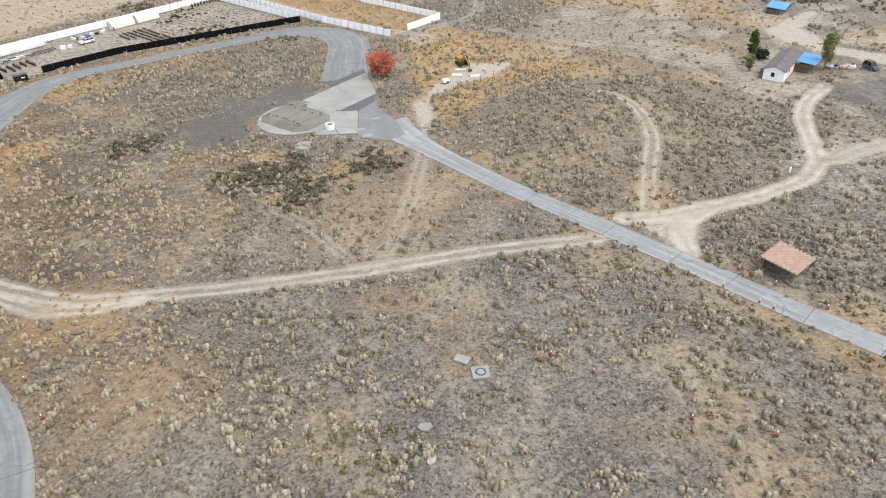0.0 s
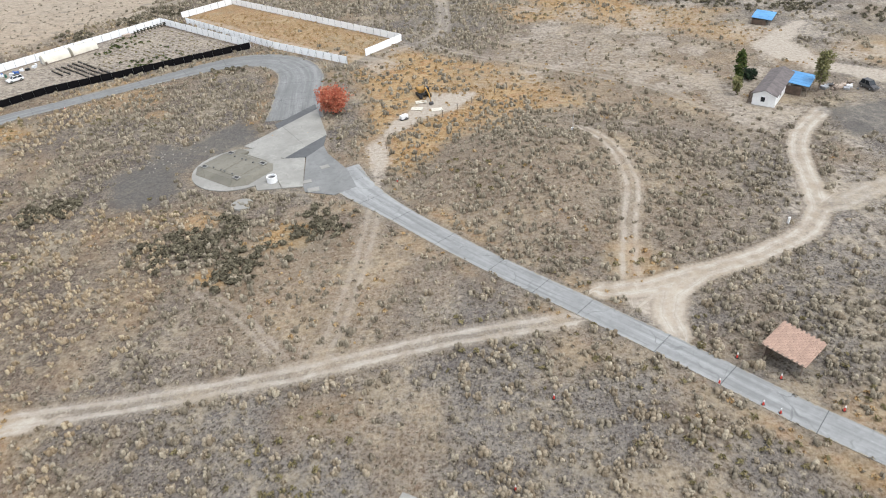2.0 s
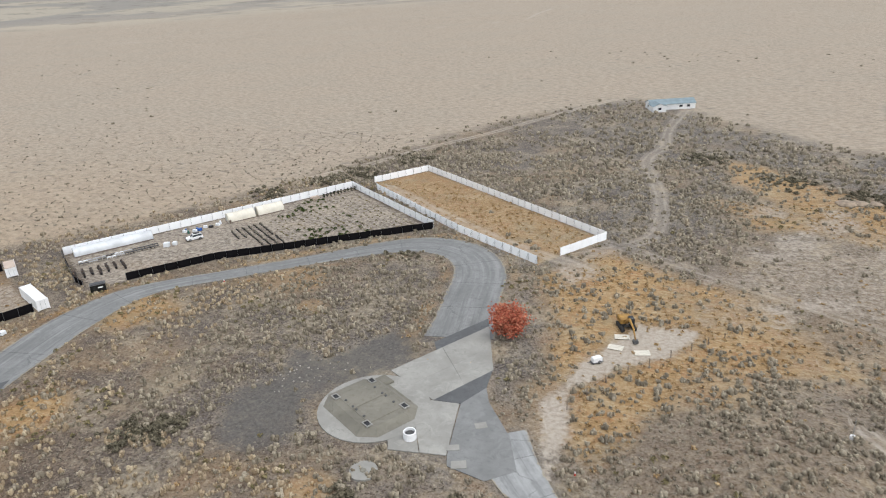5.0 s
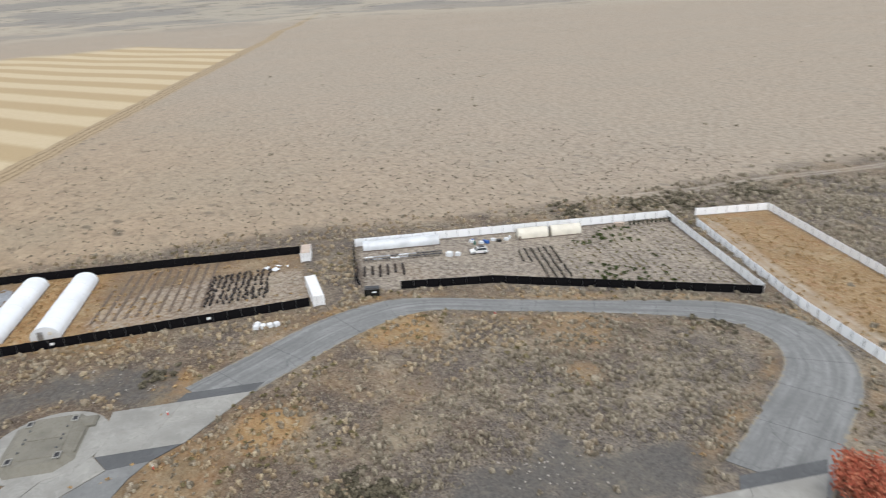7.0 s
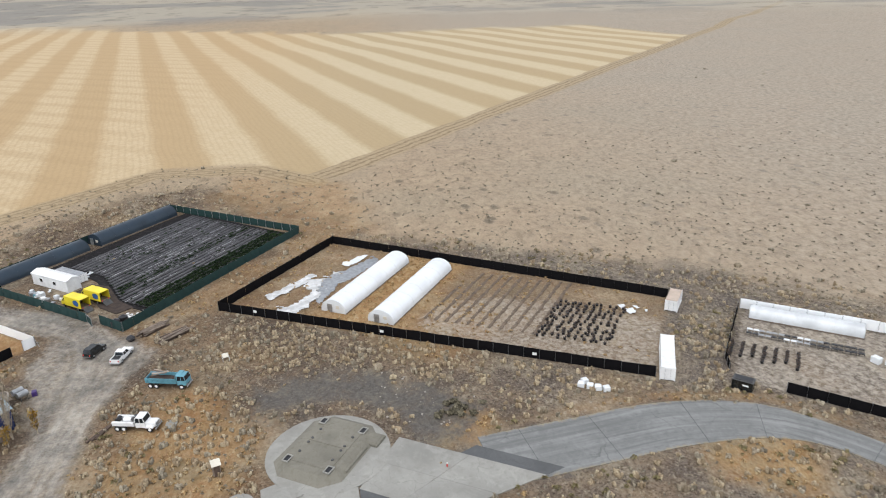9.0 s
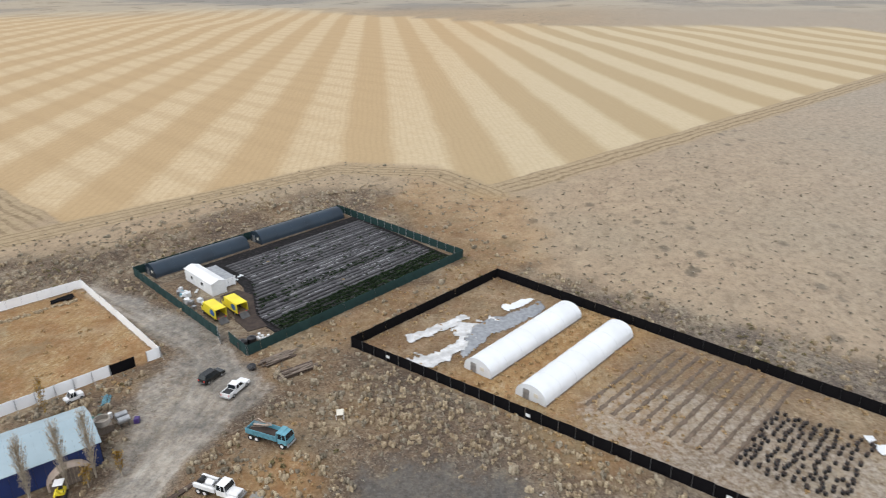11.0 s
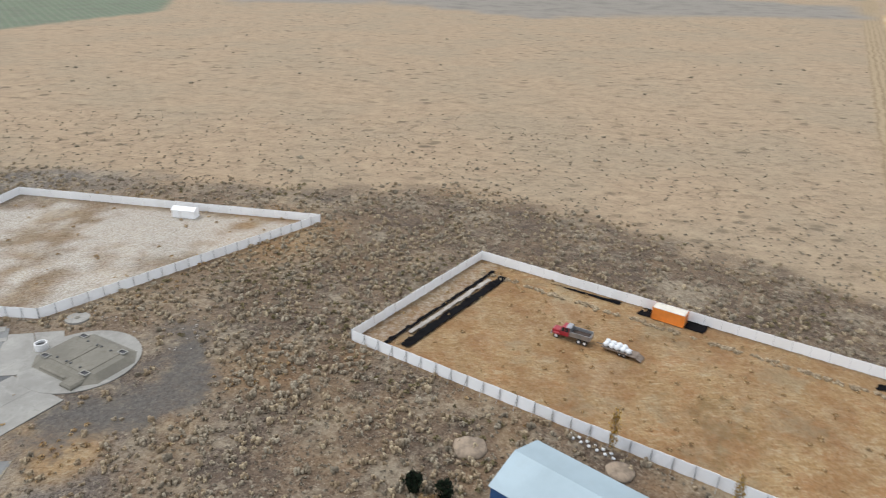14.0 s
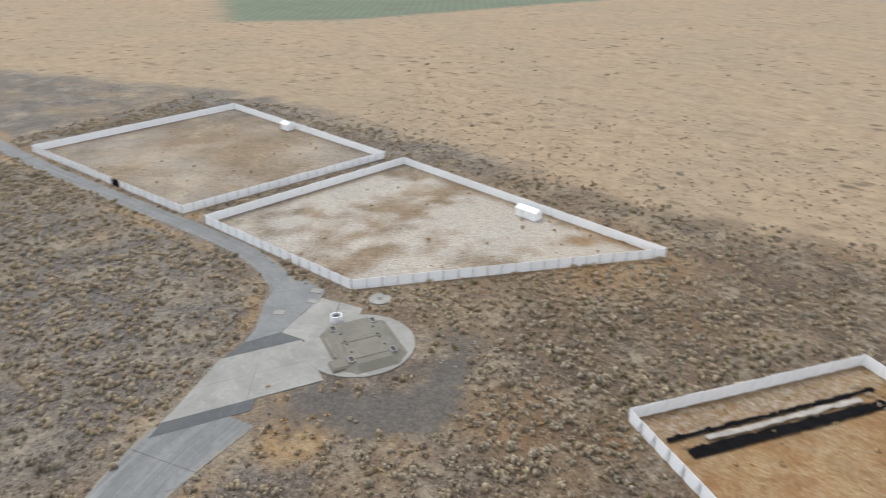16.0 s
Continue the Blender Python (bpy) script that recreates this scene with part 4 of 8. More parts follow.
def silo_pad(c, label, odd=0):
    base = thing("launch_pad", label, "concrete pad", pose(c.x, c.y, 0), "concrete pads along the loop road")
    # round apron
    disc = Shape().plate([(0.6 + 9.5 * math.cos(a), 0.2 + 9.5 * math.sin(a)) for a in np.linspace(0, 2 * math.pi, 41)[:-1]], -0.05, 0.13)
    part("round_slab", disc, CONCRETE, base)
    # driveway of four slabs
    lo, hi = Vector((-1.2, 11.2, 0)), Vector((9.6, 4.6, 0))
    lens = (23.9, 13.6)
    for i in range(2):
        for j in range(2):
            def corner(s, t):
                p = lo.lerp(hi, s)
                return p + PU * ((lens[0] + (lens[1] - lens[0]) * s) * t)
            g = 0.0012
            q = [corner(i / 2 + g, j / 2 + g), corner(i / 2 + 0.5 - g, j / 2 + g), corner(i / 2 + 0.5 - g, j / 2 + 0.5 - g), corner(i / 2 + g, j / 2 + 0.5 - g)]
            part("driveway_slab", Shape().plate([(p.x, p.y) for p in q], -0.05, 0.10 + 0.004 * (i + j)), CONCRETE, base)
    # dark asphalt strips either side of the driveway
    a0, a1 = lo + PU * 10.5, lo + PU * 23.9
    part("asphalt_strip", Shape().plate([(p.x, p.y) for p in (a0, a0 - PV * 2.6 + PU * 1.5, a1 - PV * 2.6 + PU * 2, a1)], -0.05, 0.085), DARK_ASPHALT, base)
    tri = [(9.6, 4.7), (16.6, 16.6), (17.2, 10.5), (14.4, 4.9)]
    part("asphalt_wedge", Shape().plate(tri, -0.05, 0.082), DARK_ASPHALT, base)
    part("asphalt_apron", Shape().plate([(14.4, 4.9), (17.2, 10.5), (18.8, 6.6), (24.5, -1.3), (27.5, -8.6), (23.6, -11.8), (17.4, -10.3), (16.6, -8.1)], -0.05, 0.076), PLAIN_ASPHALT, base)
    part("apron_slab", Shape().plate([(9.2, 4.5), (14.2, 4.8), (16.5, -8.1), (12.4, -8.6), (9.5, -3)], -0.05, 0.105), CONCRETE, base)
    part("apron_slab", Shape().plate([(7.4, -9.3), (12.3, -8.7), (9.4, -3.1), (6, -6)], -0.05, 0.11), CONCRETE, base)
    # the eight-sided block with sloping sides
    m = pose(0, 0, 0, 0, 0, math.degrees(math.atan2(PU.y, PU.x)))
    hu, hv, ht, skirt, cut = 4.5, 6.4, 1.05, 1.7, 1.7
    def octo(e, z):
        a, b, k = hu + e, hv + e, cut + e * 0.5
        return [(x, y, z) for x, y in ((a - k, -b), (a, -b + k), (a, b - k), (a - k, b), (-a + k, b), (-a, b - k), (-a, -b + k), (-a + k, -b))]
    v = octo(skirt, 0) + octo(0, ht)
    f = [(i, (i + 1) % 8, 8 + (i + 1) % 8, 8 + i) for i in range(8)] + [tuple(range(8, 16)), tuple(range(8))[::-1]]
    block = part("block", Shape().add(v, f), MOUND_CONCRETE, base, "weathered concrete block with sloping sides", m)
    for s in (-1, 1):
        part("door_leaf", Shape().box((0.2, s * 2.55, ht + 0.04), (7.0, 4.9, 0.12), chamfer=0.05), MOUND_CONCRETE, block)
    well = Shape().box((0, 0, 0), (1.25, 0.8, 0.06))
    wm = well.mesh("hatch", BLACK_PLASTIC)
    rim = Shape()
    for x, y, sx, sy in ((0.72, 0, 0.18, 1.1), (-0.72, 0, 0.18, 1.1), (0, 0.47, 1.3, 0.16), (0, -0.47, 1.3, 0.16)):
        rim.box((x, y, 0.06), (sx, sy, 0.18))
    rm = rim.mesh("hatch_rim", CONCRETE)
    for x in (-3.6, 3.6):
        for y in (-5.0, 5.0):
            h = part("hatch", wm, None, block, "dark recessed hatch", pose(x, y, ht + 0.10, 0, 0, 90))
            part("hatch_rim", rm, None, h)
    bolt = Shape().tube((0, 0, 0), (0, 0, 0.14), 0.24, 0.2, 10).mesh("lifting_socket", DARK_STEEL)
    for x in (-2.9, 2.9):
        for y in (-2.9, -0.55, 0.55, 2.9):
            part("lifting_socket", bolt, None, block, "", pose(x, y, ht + 0.1))
    # stepped notch on the driveway side
    part("side_step", Shape().box((hu + 0.9, 4.6, 0.4), (3.2, 2.8, 0.8), chamfer=0.3), MOUND_CONCRETE, block)
    part("side_step", Shape().box((hu + 0.5, -0.6, 0.3), (1.5, 6.2, 0.6), chamfer=0.1), MOUND_CONCRETE, block)
    # covers in the asphalt
    part("cover_plate", Shape().box((19.4, 0.2, 0.1), (1.9, 1.5, 0.06), 30, chamfer=0.02), CONCRETE, base)
    part("cover_plate", Shape().box((16.9, -6.2, 0.12), (2.0, 1.3, 0.1), 20, chamfer=0.02), CONCRETE, base)
    part("cover_plate", Shape().box((19.0, -9.6, 0.12), (2.3, 1.7, 0.1), 20, chamfer=0.02), CONCRETE, base)
    return base


silo_pad(C1, "weathered concrete silo pad with eight-sided block and driveway")
silo_pad(C2, "weathered concrete silo pad beside dark gravel and parked trucks")
silo_pad(C3, "weathered concrete silo pad below the white-fenced lots")
vent = Shape().ring((0, 0, 0), 0.85, 1.05, 0, 1.25, 20)
vm = vent.mesh("vent_shaft", WHITE_PAINT)
for c, dx, dy in ((C1, 9.7, -5.8), (C3, 8.6, -3.3)):
    v = thing("vent_shaft", "white painted round concrete vent shaft on a pad", "vent", pose(c.x + dx, c.y + dy, 0.1), "round vents")
    part("wall", vm, None, v)
    part("grille", Shape().tube((0, 0, 0.75), (0, 0, 0.8), 0.86, n=20), DARK_STEEL, v)
for x, y in ((-25, 126), (-33.6, -24.6), (-101.6, 83.4)):
    d = thing("round_cover", "flat round concrete well cover in the weeds", "well cover", pose(x, y, 0), "round covers")
    part("cover", Shape().tube((0, 0, -0.1), (0, 0, 0.22), 2.15, 2.1, 28), CONCRETE, d)
    part("lid", Shape().tube((0, 0, 0.2), (0, 0, 0.3), 0.5, 0.45, 14), MOUND_CONCRETE, d)


# ---- fences ----
def fence(name, runs, mat, post_mat, h, label, bay=3.0, brace=False, thick=0.05, sag=0.06, out=1.0, category="fence", part_name="panel"):
    """A screen fence along runs of points: posts at every bay, a sheet between each two."""
    rng = random.Random(len(name) + int(runs[0][0][0]))
    x0, y0 = runs[0][0]
    base = thing(name, label, category, pose(x0, y0, 0))
    pm = Shape().tube((0, 0, 0), (0, 0, h + 0.12), 0.05, n=6).mesh("post", post_mat)
    bm_ = Shape().tube((0, 0.1, h * 0.8), (0, 1.25, 0.02), 0.035, n=5).mesh("brace", post_mat) if brace else None
    for run in runs:
        for a, b in zip(run[:-1], run[1:]):
            L = math.hypot(b[0] - a[0], b[1] - a[1])
            n = max(1, round(L / bay))
            w = L / n
            ang = heading(a, b)
            kinds = []
            for k in range(3):
                top = [h + sag * (rng.random() - 0.6) for _ in range(4)]
                belly = [thick * (1 + 1.5 * rng.random()) for _ in range(4)]
                s = Shape()
                for i in range(3):
                    xa, xb = -w / 2 + w * i / 3 + (0.02 if i == 0 else 0), -w / 2 + w * (i + 1) / 3 - (0.02 if i == 2 else 0)
                    ba, bb = (belly[i] if i else 0), (belly[i + 1] if i < 2 else 0)
                    v = [(xa, -thick / 2 + ba, 0.03), (xb, -thick / 2 + bb, 0.03), (xb, thick / 2 + bb, 0.03), (xa, thick / 2 + ba, 0.03),
                         (xa, -thick / 2, top[i]), (xb, -thick / 2, top[i + 1]), (xb, thick / 2, top[i + 1]), (xa, thick / 2, top[i])]
                    s.add(v, [(0, 3, 2, 1), (4, 5, 6, 7), (0, 1, 5, 4), (1, 2, 6, 5), (2, 3, 7, 6), (3, 0, 4, 7)])
                kinds.append(s.mesh(part_name, mat))
            for i in range(n):
                t = (i + 0.5) / n
                x, y = a[0] + (b[0] - a[0]) * t - x0, a[1] + (b[1] - a[1]) * t - y0
                part(part_name, rng.choice(kinds), None, base, "", pose(x, y, 0, rng.uniform(-2, 2), 0, ang))
            for i in range(n + 1):
                t = i / n
                x, y = a[0] + (b[0] - a[0]) * t - x0, a[1] + (b[1] - a[1]) * t - y0
                nx, ny = math.sin(radians(ang)) * 0.09 * out, -math.cos(radians(ang)) * 0.09 * out
                part("post", pm, None, base, "", pose(x + nx, y + ny, 0))
                if brace and i < n:
                    part("brace", bm_, None, base, "", pose(x + nx, y + ny, 0, 0, 0, ang + (180 if out > 0 else 0)))
    return base


W_H = 2.2
fence("white_fence", [[(-143.7, 181.6), (-91.4, 252.6), (-50.6, 222.4)]], WHITE_SHEET, STEEL, 2.3, "tall white sheet fence behind the nursery lot", 3.2)
fence("black_fence", [[(-50.6, 222), (-98.9, 188.7), (-113, 172.4)]], BLACK_MESH, STEEL, 2.0, "black mesh fence along the loop road", 3.0)
fence("black_fence", [[(-143.7, 181.2), (-125.4, 168.2), (-121, 166.6)]], BLACK_MESH, STEEL, 1.6, "low black mesh fence at the nursery entrance", 3.0)
fence("white_fence", [[(-86.3, 259.1), (-72.9, 275.8), (-3.4, 223.9), (-12.8, 210.8)]], WHITE_SHEET, STEEL, 2.2, "white sheet fence round a narrow grass lot", 3.0)
fence("white_fence", [[(-17.1, 204.5), (-43, 221.1), (-82, 252)]], WHITE_SHEET, STEEL, 2.2, "white sheet fence with raking braces beside the loop road", 3.0, brace=True, out=-1.0)
fence("black_fence", [[(-151.4, 169.1), (-201.6, 96), (-164.9, 71.2), (-121.7, 153.0)]], BLACK_MESH, DARK_STEEL, 2.2, "black mesh fence round the white tunnel lot", 3.0)
fence("green_fence", [[(-164.9, 43.6), (-190.3, 9.5), (-242.6, 44.3), (-212.2, 86.3), (-158.8, 52.6), (-163.6, 46.6)]], GREEN_MESH, STEEL, 2.2, "dark green mesh fence round the crop lot", 3.0)
fence("white_fence", [[(-148.6, 30.9), (-84.9, -16.4), (-112.3, -50.4), (-181.9, 1.6), (-156, 36.4), (-154, 34.9)]], WHITE_SHEET, STEEL, 2.2, "white sheet fence with raking braces round a straw lot", 3.1, brace=True, out=-1.0)
fence("black_gate", [[(-152.2, 33.6), (-148.7, 31)]], BLACK_MESH, DARK_STEEL, 2.1, "black mesh gate in the white fence", 4.4, category="gate")
fence("white_fence", [[(-26.7, -24.6), (22.3, -30.5), (8.7, -91.4), (-73.7, -72.4), (-26.7, -24.6)]], WHITE_SHEET, STEEL, 2.2, "white sheet fence round the pale bare lot", 3.0, out=-1.0)
fence("white_fence", [[(60, -33.9), (31.8, -31.4), (16.5, -92.4), (98.5, -108.2), (109.6, -38.3), (64, -34.3)]], WHITE_SHEET, STEEL, 2.2, "white sheet fence round the far mown lot", 3.0)
fence("black_gate", [[(60.1, -33.9), (63.9, -34.3)]], BLACK_MESH, DARK_STEEL, 2.0, "dark gate in the far white fence", 3.8, category="gate")


# ---- shipping containers, sheds and houses ----
def container(m, L, mat, label, roof_mat=None, wide=2.44, high=2.6, group="", name="shipping_container"):
    base = thing(name, label, "container", m, group)
    n = max(6, int(L / 0.55))
    prof = []
    for i in range(2 * n + 1):
        prof.append((-L / 2 + L * i / (2 * n), wide / 2 - (0.05 if i % 2 else 0.0)))
    out = [(x, -y) for x, y in prof] + [(x, y) for x, y in prof[::-1]]
    part("body", Shape().plate(out, 0.16, high - 0.1), mat, base)
    part("roof", Shape().box((0, 0, high - 0.05), (L + 0.02, wide + 0.02, 0.1), chamfer=0.03), roof_mat or mat, base)
    fr = Shape()
    for x in (-L / 2, L / 2):
        for y in (-wide / 2, wide / 2):
            fr.box((x, y, high / 2), (0.18, 0.18, high))
    for y in (-wide / 2, wide / 2):
        fr.box((0, y, 0.14), (L, 0.16, 0.2))
    part("frame", fr, mat, base)
    for s in (-1, 1):
        d = part("door", Shape().box((L / 2 + 0.05, s * wide / 4, high / 2), (0.06, wide / 2 - 0.06, high - 0.35)), mat, base)
        part("lock_rod", Shape().tube((L / 2 + 0.11, s * wide / 5, 0.2), (L / 2 + 0.11, s * wide / 5, high - 0.2), 0.025, n=6), STEEL, d)
    return base


container(pose(-125.8, 157.0, 0, 0, 0, heading((-131.6, 159.6), (-120.0, 154.4))), 12.2, WHITE_PAINT, "white shipping container at the black fence corner")
container(pose(-147.6, 168.6, 0, 0, 0, heading((-150.2, 170.2), (-144.9, 166.5))), 6.1, WHITE_PAINT, "white and tan storage container at the black fence", TAN_PAINT)
container(pose(-145.9, -22.6, 0, 0, 0, heading((-142.6, -24.8), (-148, -20.6))), 6.1, ORANGE_PAINT, "orange shipping container on black sheeting by the white fence", CREAM_PAINT)
container(pose(-190.6, 31.7, 0, 0, 0, 54), 9.0, WHITE_SHEET, "pale grey flat-roofed container in the crop lot", STEEL, high=2.2)

# white long gabled trailer in the crop lot
def gabled(name, m, L, W, eave, ridge, wall, roof, label, category, over=0.25, doors=(), windows=(), group="", trim=None):
    """A plain gabled house; x along the ridge. doors, windows: (side, offset, width, height, sill)."""
    base = thing(name, label, category, m, group)
    part("wall", Shape().add([(x, y, z) for x in (-L / 2, L / 2) for y, z in ((-W / 2, 0), (W / 2, 0), (W / 2, eave), (0, ridge), (-W / 2, eave))],
             [(0, 1, 2, 3, 4), (9, 8, 7, 6, 5), (0, 5, 6, 1), (1, 6, 7, 2), (4, 9, 5, 0)]), wall, base)
    k = (ridge - eave) / (W / 2)
    for s in (-1, 1):
        y0, z0 = 0, ridge + 0.04
        y1, z1 = s * (W / 2 + over), ridge + 0.04 - k * (W / 2 + over)
        v = [(x, y, z + dz) for x in (-L / 2 - over, L / 2 + over) for y, z in ((y0, z0), (y1, z1)) for dz in (0, 0.12)]
        part("roof", Shape().add(v, [(0, 1, 3, 2), (4, 6, 7, 5), (0, 4, 5, 1), (2, 3, 7, 6), (1, 5, 7, 3), (0, 2, 6, 4)]), roof, base)
    for kind, items, mat in (("door", doors, WHITE_PAINT), ("window", windows, GLASS)):
        for side, off, ww, hh, sill in items:
            if side in "ns":
                s = 1 if side == "n" else -1
                c, sz = (off, s * (W / 2 + 0.03), sill + hh / 2), (ww, 0.08, hh)
            else:
                s = 1 if side == "e" else -1
                c, sz = (s * (L / 2 + 0.03), off, sill + hh / 2), (0.08, ww, hh)
            o = part(kind, Shape().box(c, sz), mat, base)
            f = Shape()
            for dx, dz, a, b in ((-ww / 2, 0, 0.08, hh + 0.1), (ww / 2, 0, 0.08, hh + 0.1), (0, hh / 2, ww, 0.08), (0, -hh / 2, ww, 0.08)):
                if side in "ns":
                    f.box((c[0] + dx, c[1] + 0.03 * s, c[2] + dz), (a, 0.1, b))
                else:
                    f.box((c[0] + 0.03 * s, c[1] + dx, c[2] + dz), (0.1, a, b))
            part("frame", f, trim or WHITE_PAINT, o)
    return base


gabled("trailer_house", pose(-187.3, 29.6, 0, 0, 0, 54), 13.2, 3.5, 2.8, 3.4, WHITE_PAINT, WHITE_PAINT, "long white gabled trailer building in the crop lot", "trailer",
       0.12, doors=(("e", 0.6, 0.9, 2.0, 0.3),), windows=(("s", -3, 1.2, 0.9, 1.2), ("s", 2, 1.2, 0.9, 1.2)))
gabled("mobile_home", pose(90.6, 173.2, 0.0, 0, 0, 58), 17.2, 5.0, 2.7, 3.7, WHITE_PAINT, GREY_ROOF, "white mobile home with a dark grey shingle roof", "house",
       0.3, doors=(("s", 2, 0.95, 2.0, 0.3),), windows=(("w", 0.2, 1.0, 1.2, 1.0), ("s", -4, 1.4, 1.0, 1.1), ("n", -3, 1.2, 1.0, 1.1), ("n", 4, 1.2, 1.0, 1.1)))
gabled("farmhouse", pose(2.4, 393.5, 0, 0, 0, 22), 20.5, 8.5, 2.7, 4.2, WHITE_PAINT, SLATE_ROOF, "white single-storey house with a blue-grey roof, far off", "house",
       0.4, doors=(("s", -1, 1.0, 2.0, 0.2),), windows=(("s", -7, 1.4, 1.1, 1.0), ("s", -4, 1.4, 1.1, 1.0), ("s", 3.5, 1.6, 1.1, 1.0), ("s", 7, 1.4, 1.1, 1.0), ("w", 0, 1.4, 1.1, 1.0)))
gabled("farmhouse_wing", pose(-2.8, 386.2, 0, 0, 0, 112), 7.0, 6.0, 2.7, 3.9, WHITE_PAINT, SLATE_ROOF, "white gabled wing built onto the far house", "house", 0.35, windows=(("w", 0, 1.4, 1.1, 1.0),))
# attached shed with a blue tarp roof, and the far blue-roofed hut
def lean_to(name, m, L, W, h0, h1, wall, roof, label):
    base = thing(name, label, "shed", m)
    for x in (-L / 2, 0, L / 2):
        for y, h in ((-W / 2, h0), (W / 2, h1)):
            part("post", Shape().box((x, y, h / 2), (0.14, 0.14, h)), WOOD, base)
    part("back_wall", Shape().box((0, W / 2 - 0.1, h1 * 0.48), (L, 0.1, h1 * 0.95)), wall, base)
    for s in (-1, 1):
        part("side_wall", Shape().box((s * L / 2, 0.5, h0 * 0.46), (0.1, W - 1.2, h0 * 0.9)), wall, base)
    a = math.degrees(math.atan2(h1 - h0, W))
    n = 5
    for i in range(n):
        x = -L / 2 + L * (i + 0.5) / n
        part("roof_sheet", Shape().box((x, 0, (h0 + h1) / 2 + 0.1), (L / n - 0.04, W + 0.7, 0.06), 0, a, chamfer=0.02), roof, base)
    return base


lean_to("tarp_shed", pose(97.4, 175.6, 0, 0, 0, 58), 8.5, 5.2, 2.3, 2.7, DARK_WOOD, BLUE_TARP, "dark open shed with a blue tarp roof beside the home")
lean_to("blue_roof_hut", pose(107.0, 230.2, 0, 0, 0, 62), 9.0, 5.2, 1.5, 1.9, DARK_WOOD, BLUE_TARP, "low hut with a bright blue tarp roof")


def roof_shelter():
    """A low shingled lean-to roof on short posts, its courses told apart."""
    m = pose(62.75, 82.6, 0, 0, 0, 45)
    base = thing("roof_shelter", "low shelter with a faded red-brown shingle roof", "shelter", m)
    L, W = 6.2, 6.0
    for x in (-L / 2 + 0.4, L / 2 - 0.4):
        for y in (-W / 2 + 0.5, W / 2 - 0.5):
            part("post", Shape().box((x, y, 1.1), (0.16, 0.16, 2.2)), WOOD, base)
    part("side_wall", Shape().box((0, W / 2 - 0.6, 1.0), (L - 1.0, 0.12, 2.0)), DARK_WOOD, base)
    deck = part("roof_deck", Shape().box((0, 0, 2.4), (L, W, 0.16), 0, 4), WOOD, base)
    tile = worn("faded_red_shingle", (0.42, 0.28, 0.21), 0.9, vary=0.25, scale=3, dirt=(0.4, 0.32, 0.26), dirty=0.4, rand=0.55)
    sm = Shape().box((0, 0, 0), (0.74, 0.36, 0.035), chamfer=0.01).mesh("shingle", tile)
    rng = random.Random(4)
    for r in range(18):
        for k in range(8):
            x = -L / 2 + 0.4 + k * 0.77 + (0.35 if r % 2 else 0) - 0.15
            y = -W / 2 + 0.2 + r * 0.33
            z = 2.505 + (y) * math.tan(radians(4)) + rng.uniform(0, 0.02)
            if abs(x) < L / 2 + 0.05:
                part("shingle", sm, None, deck, "", pose(x, y, z, 5.5, rng.uniform(-1, 1), rng.uniform(-1, 1)))


roof_shelter()


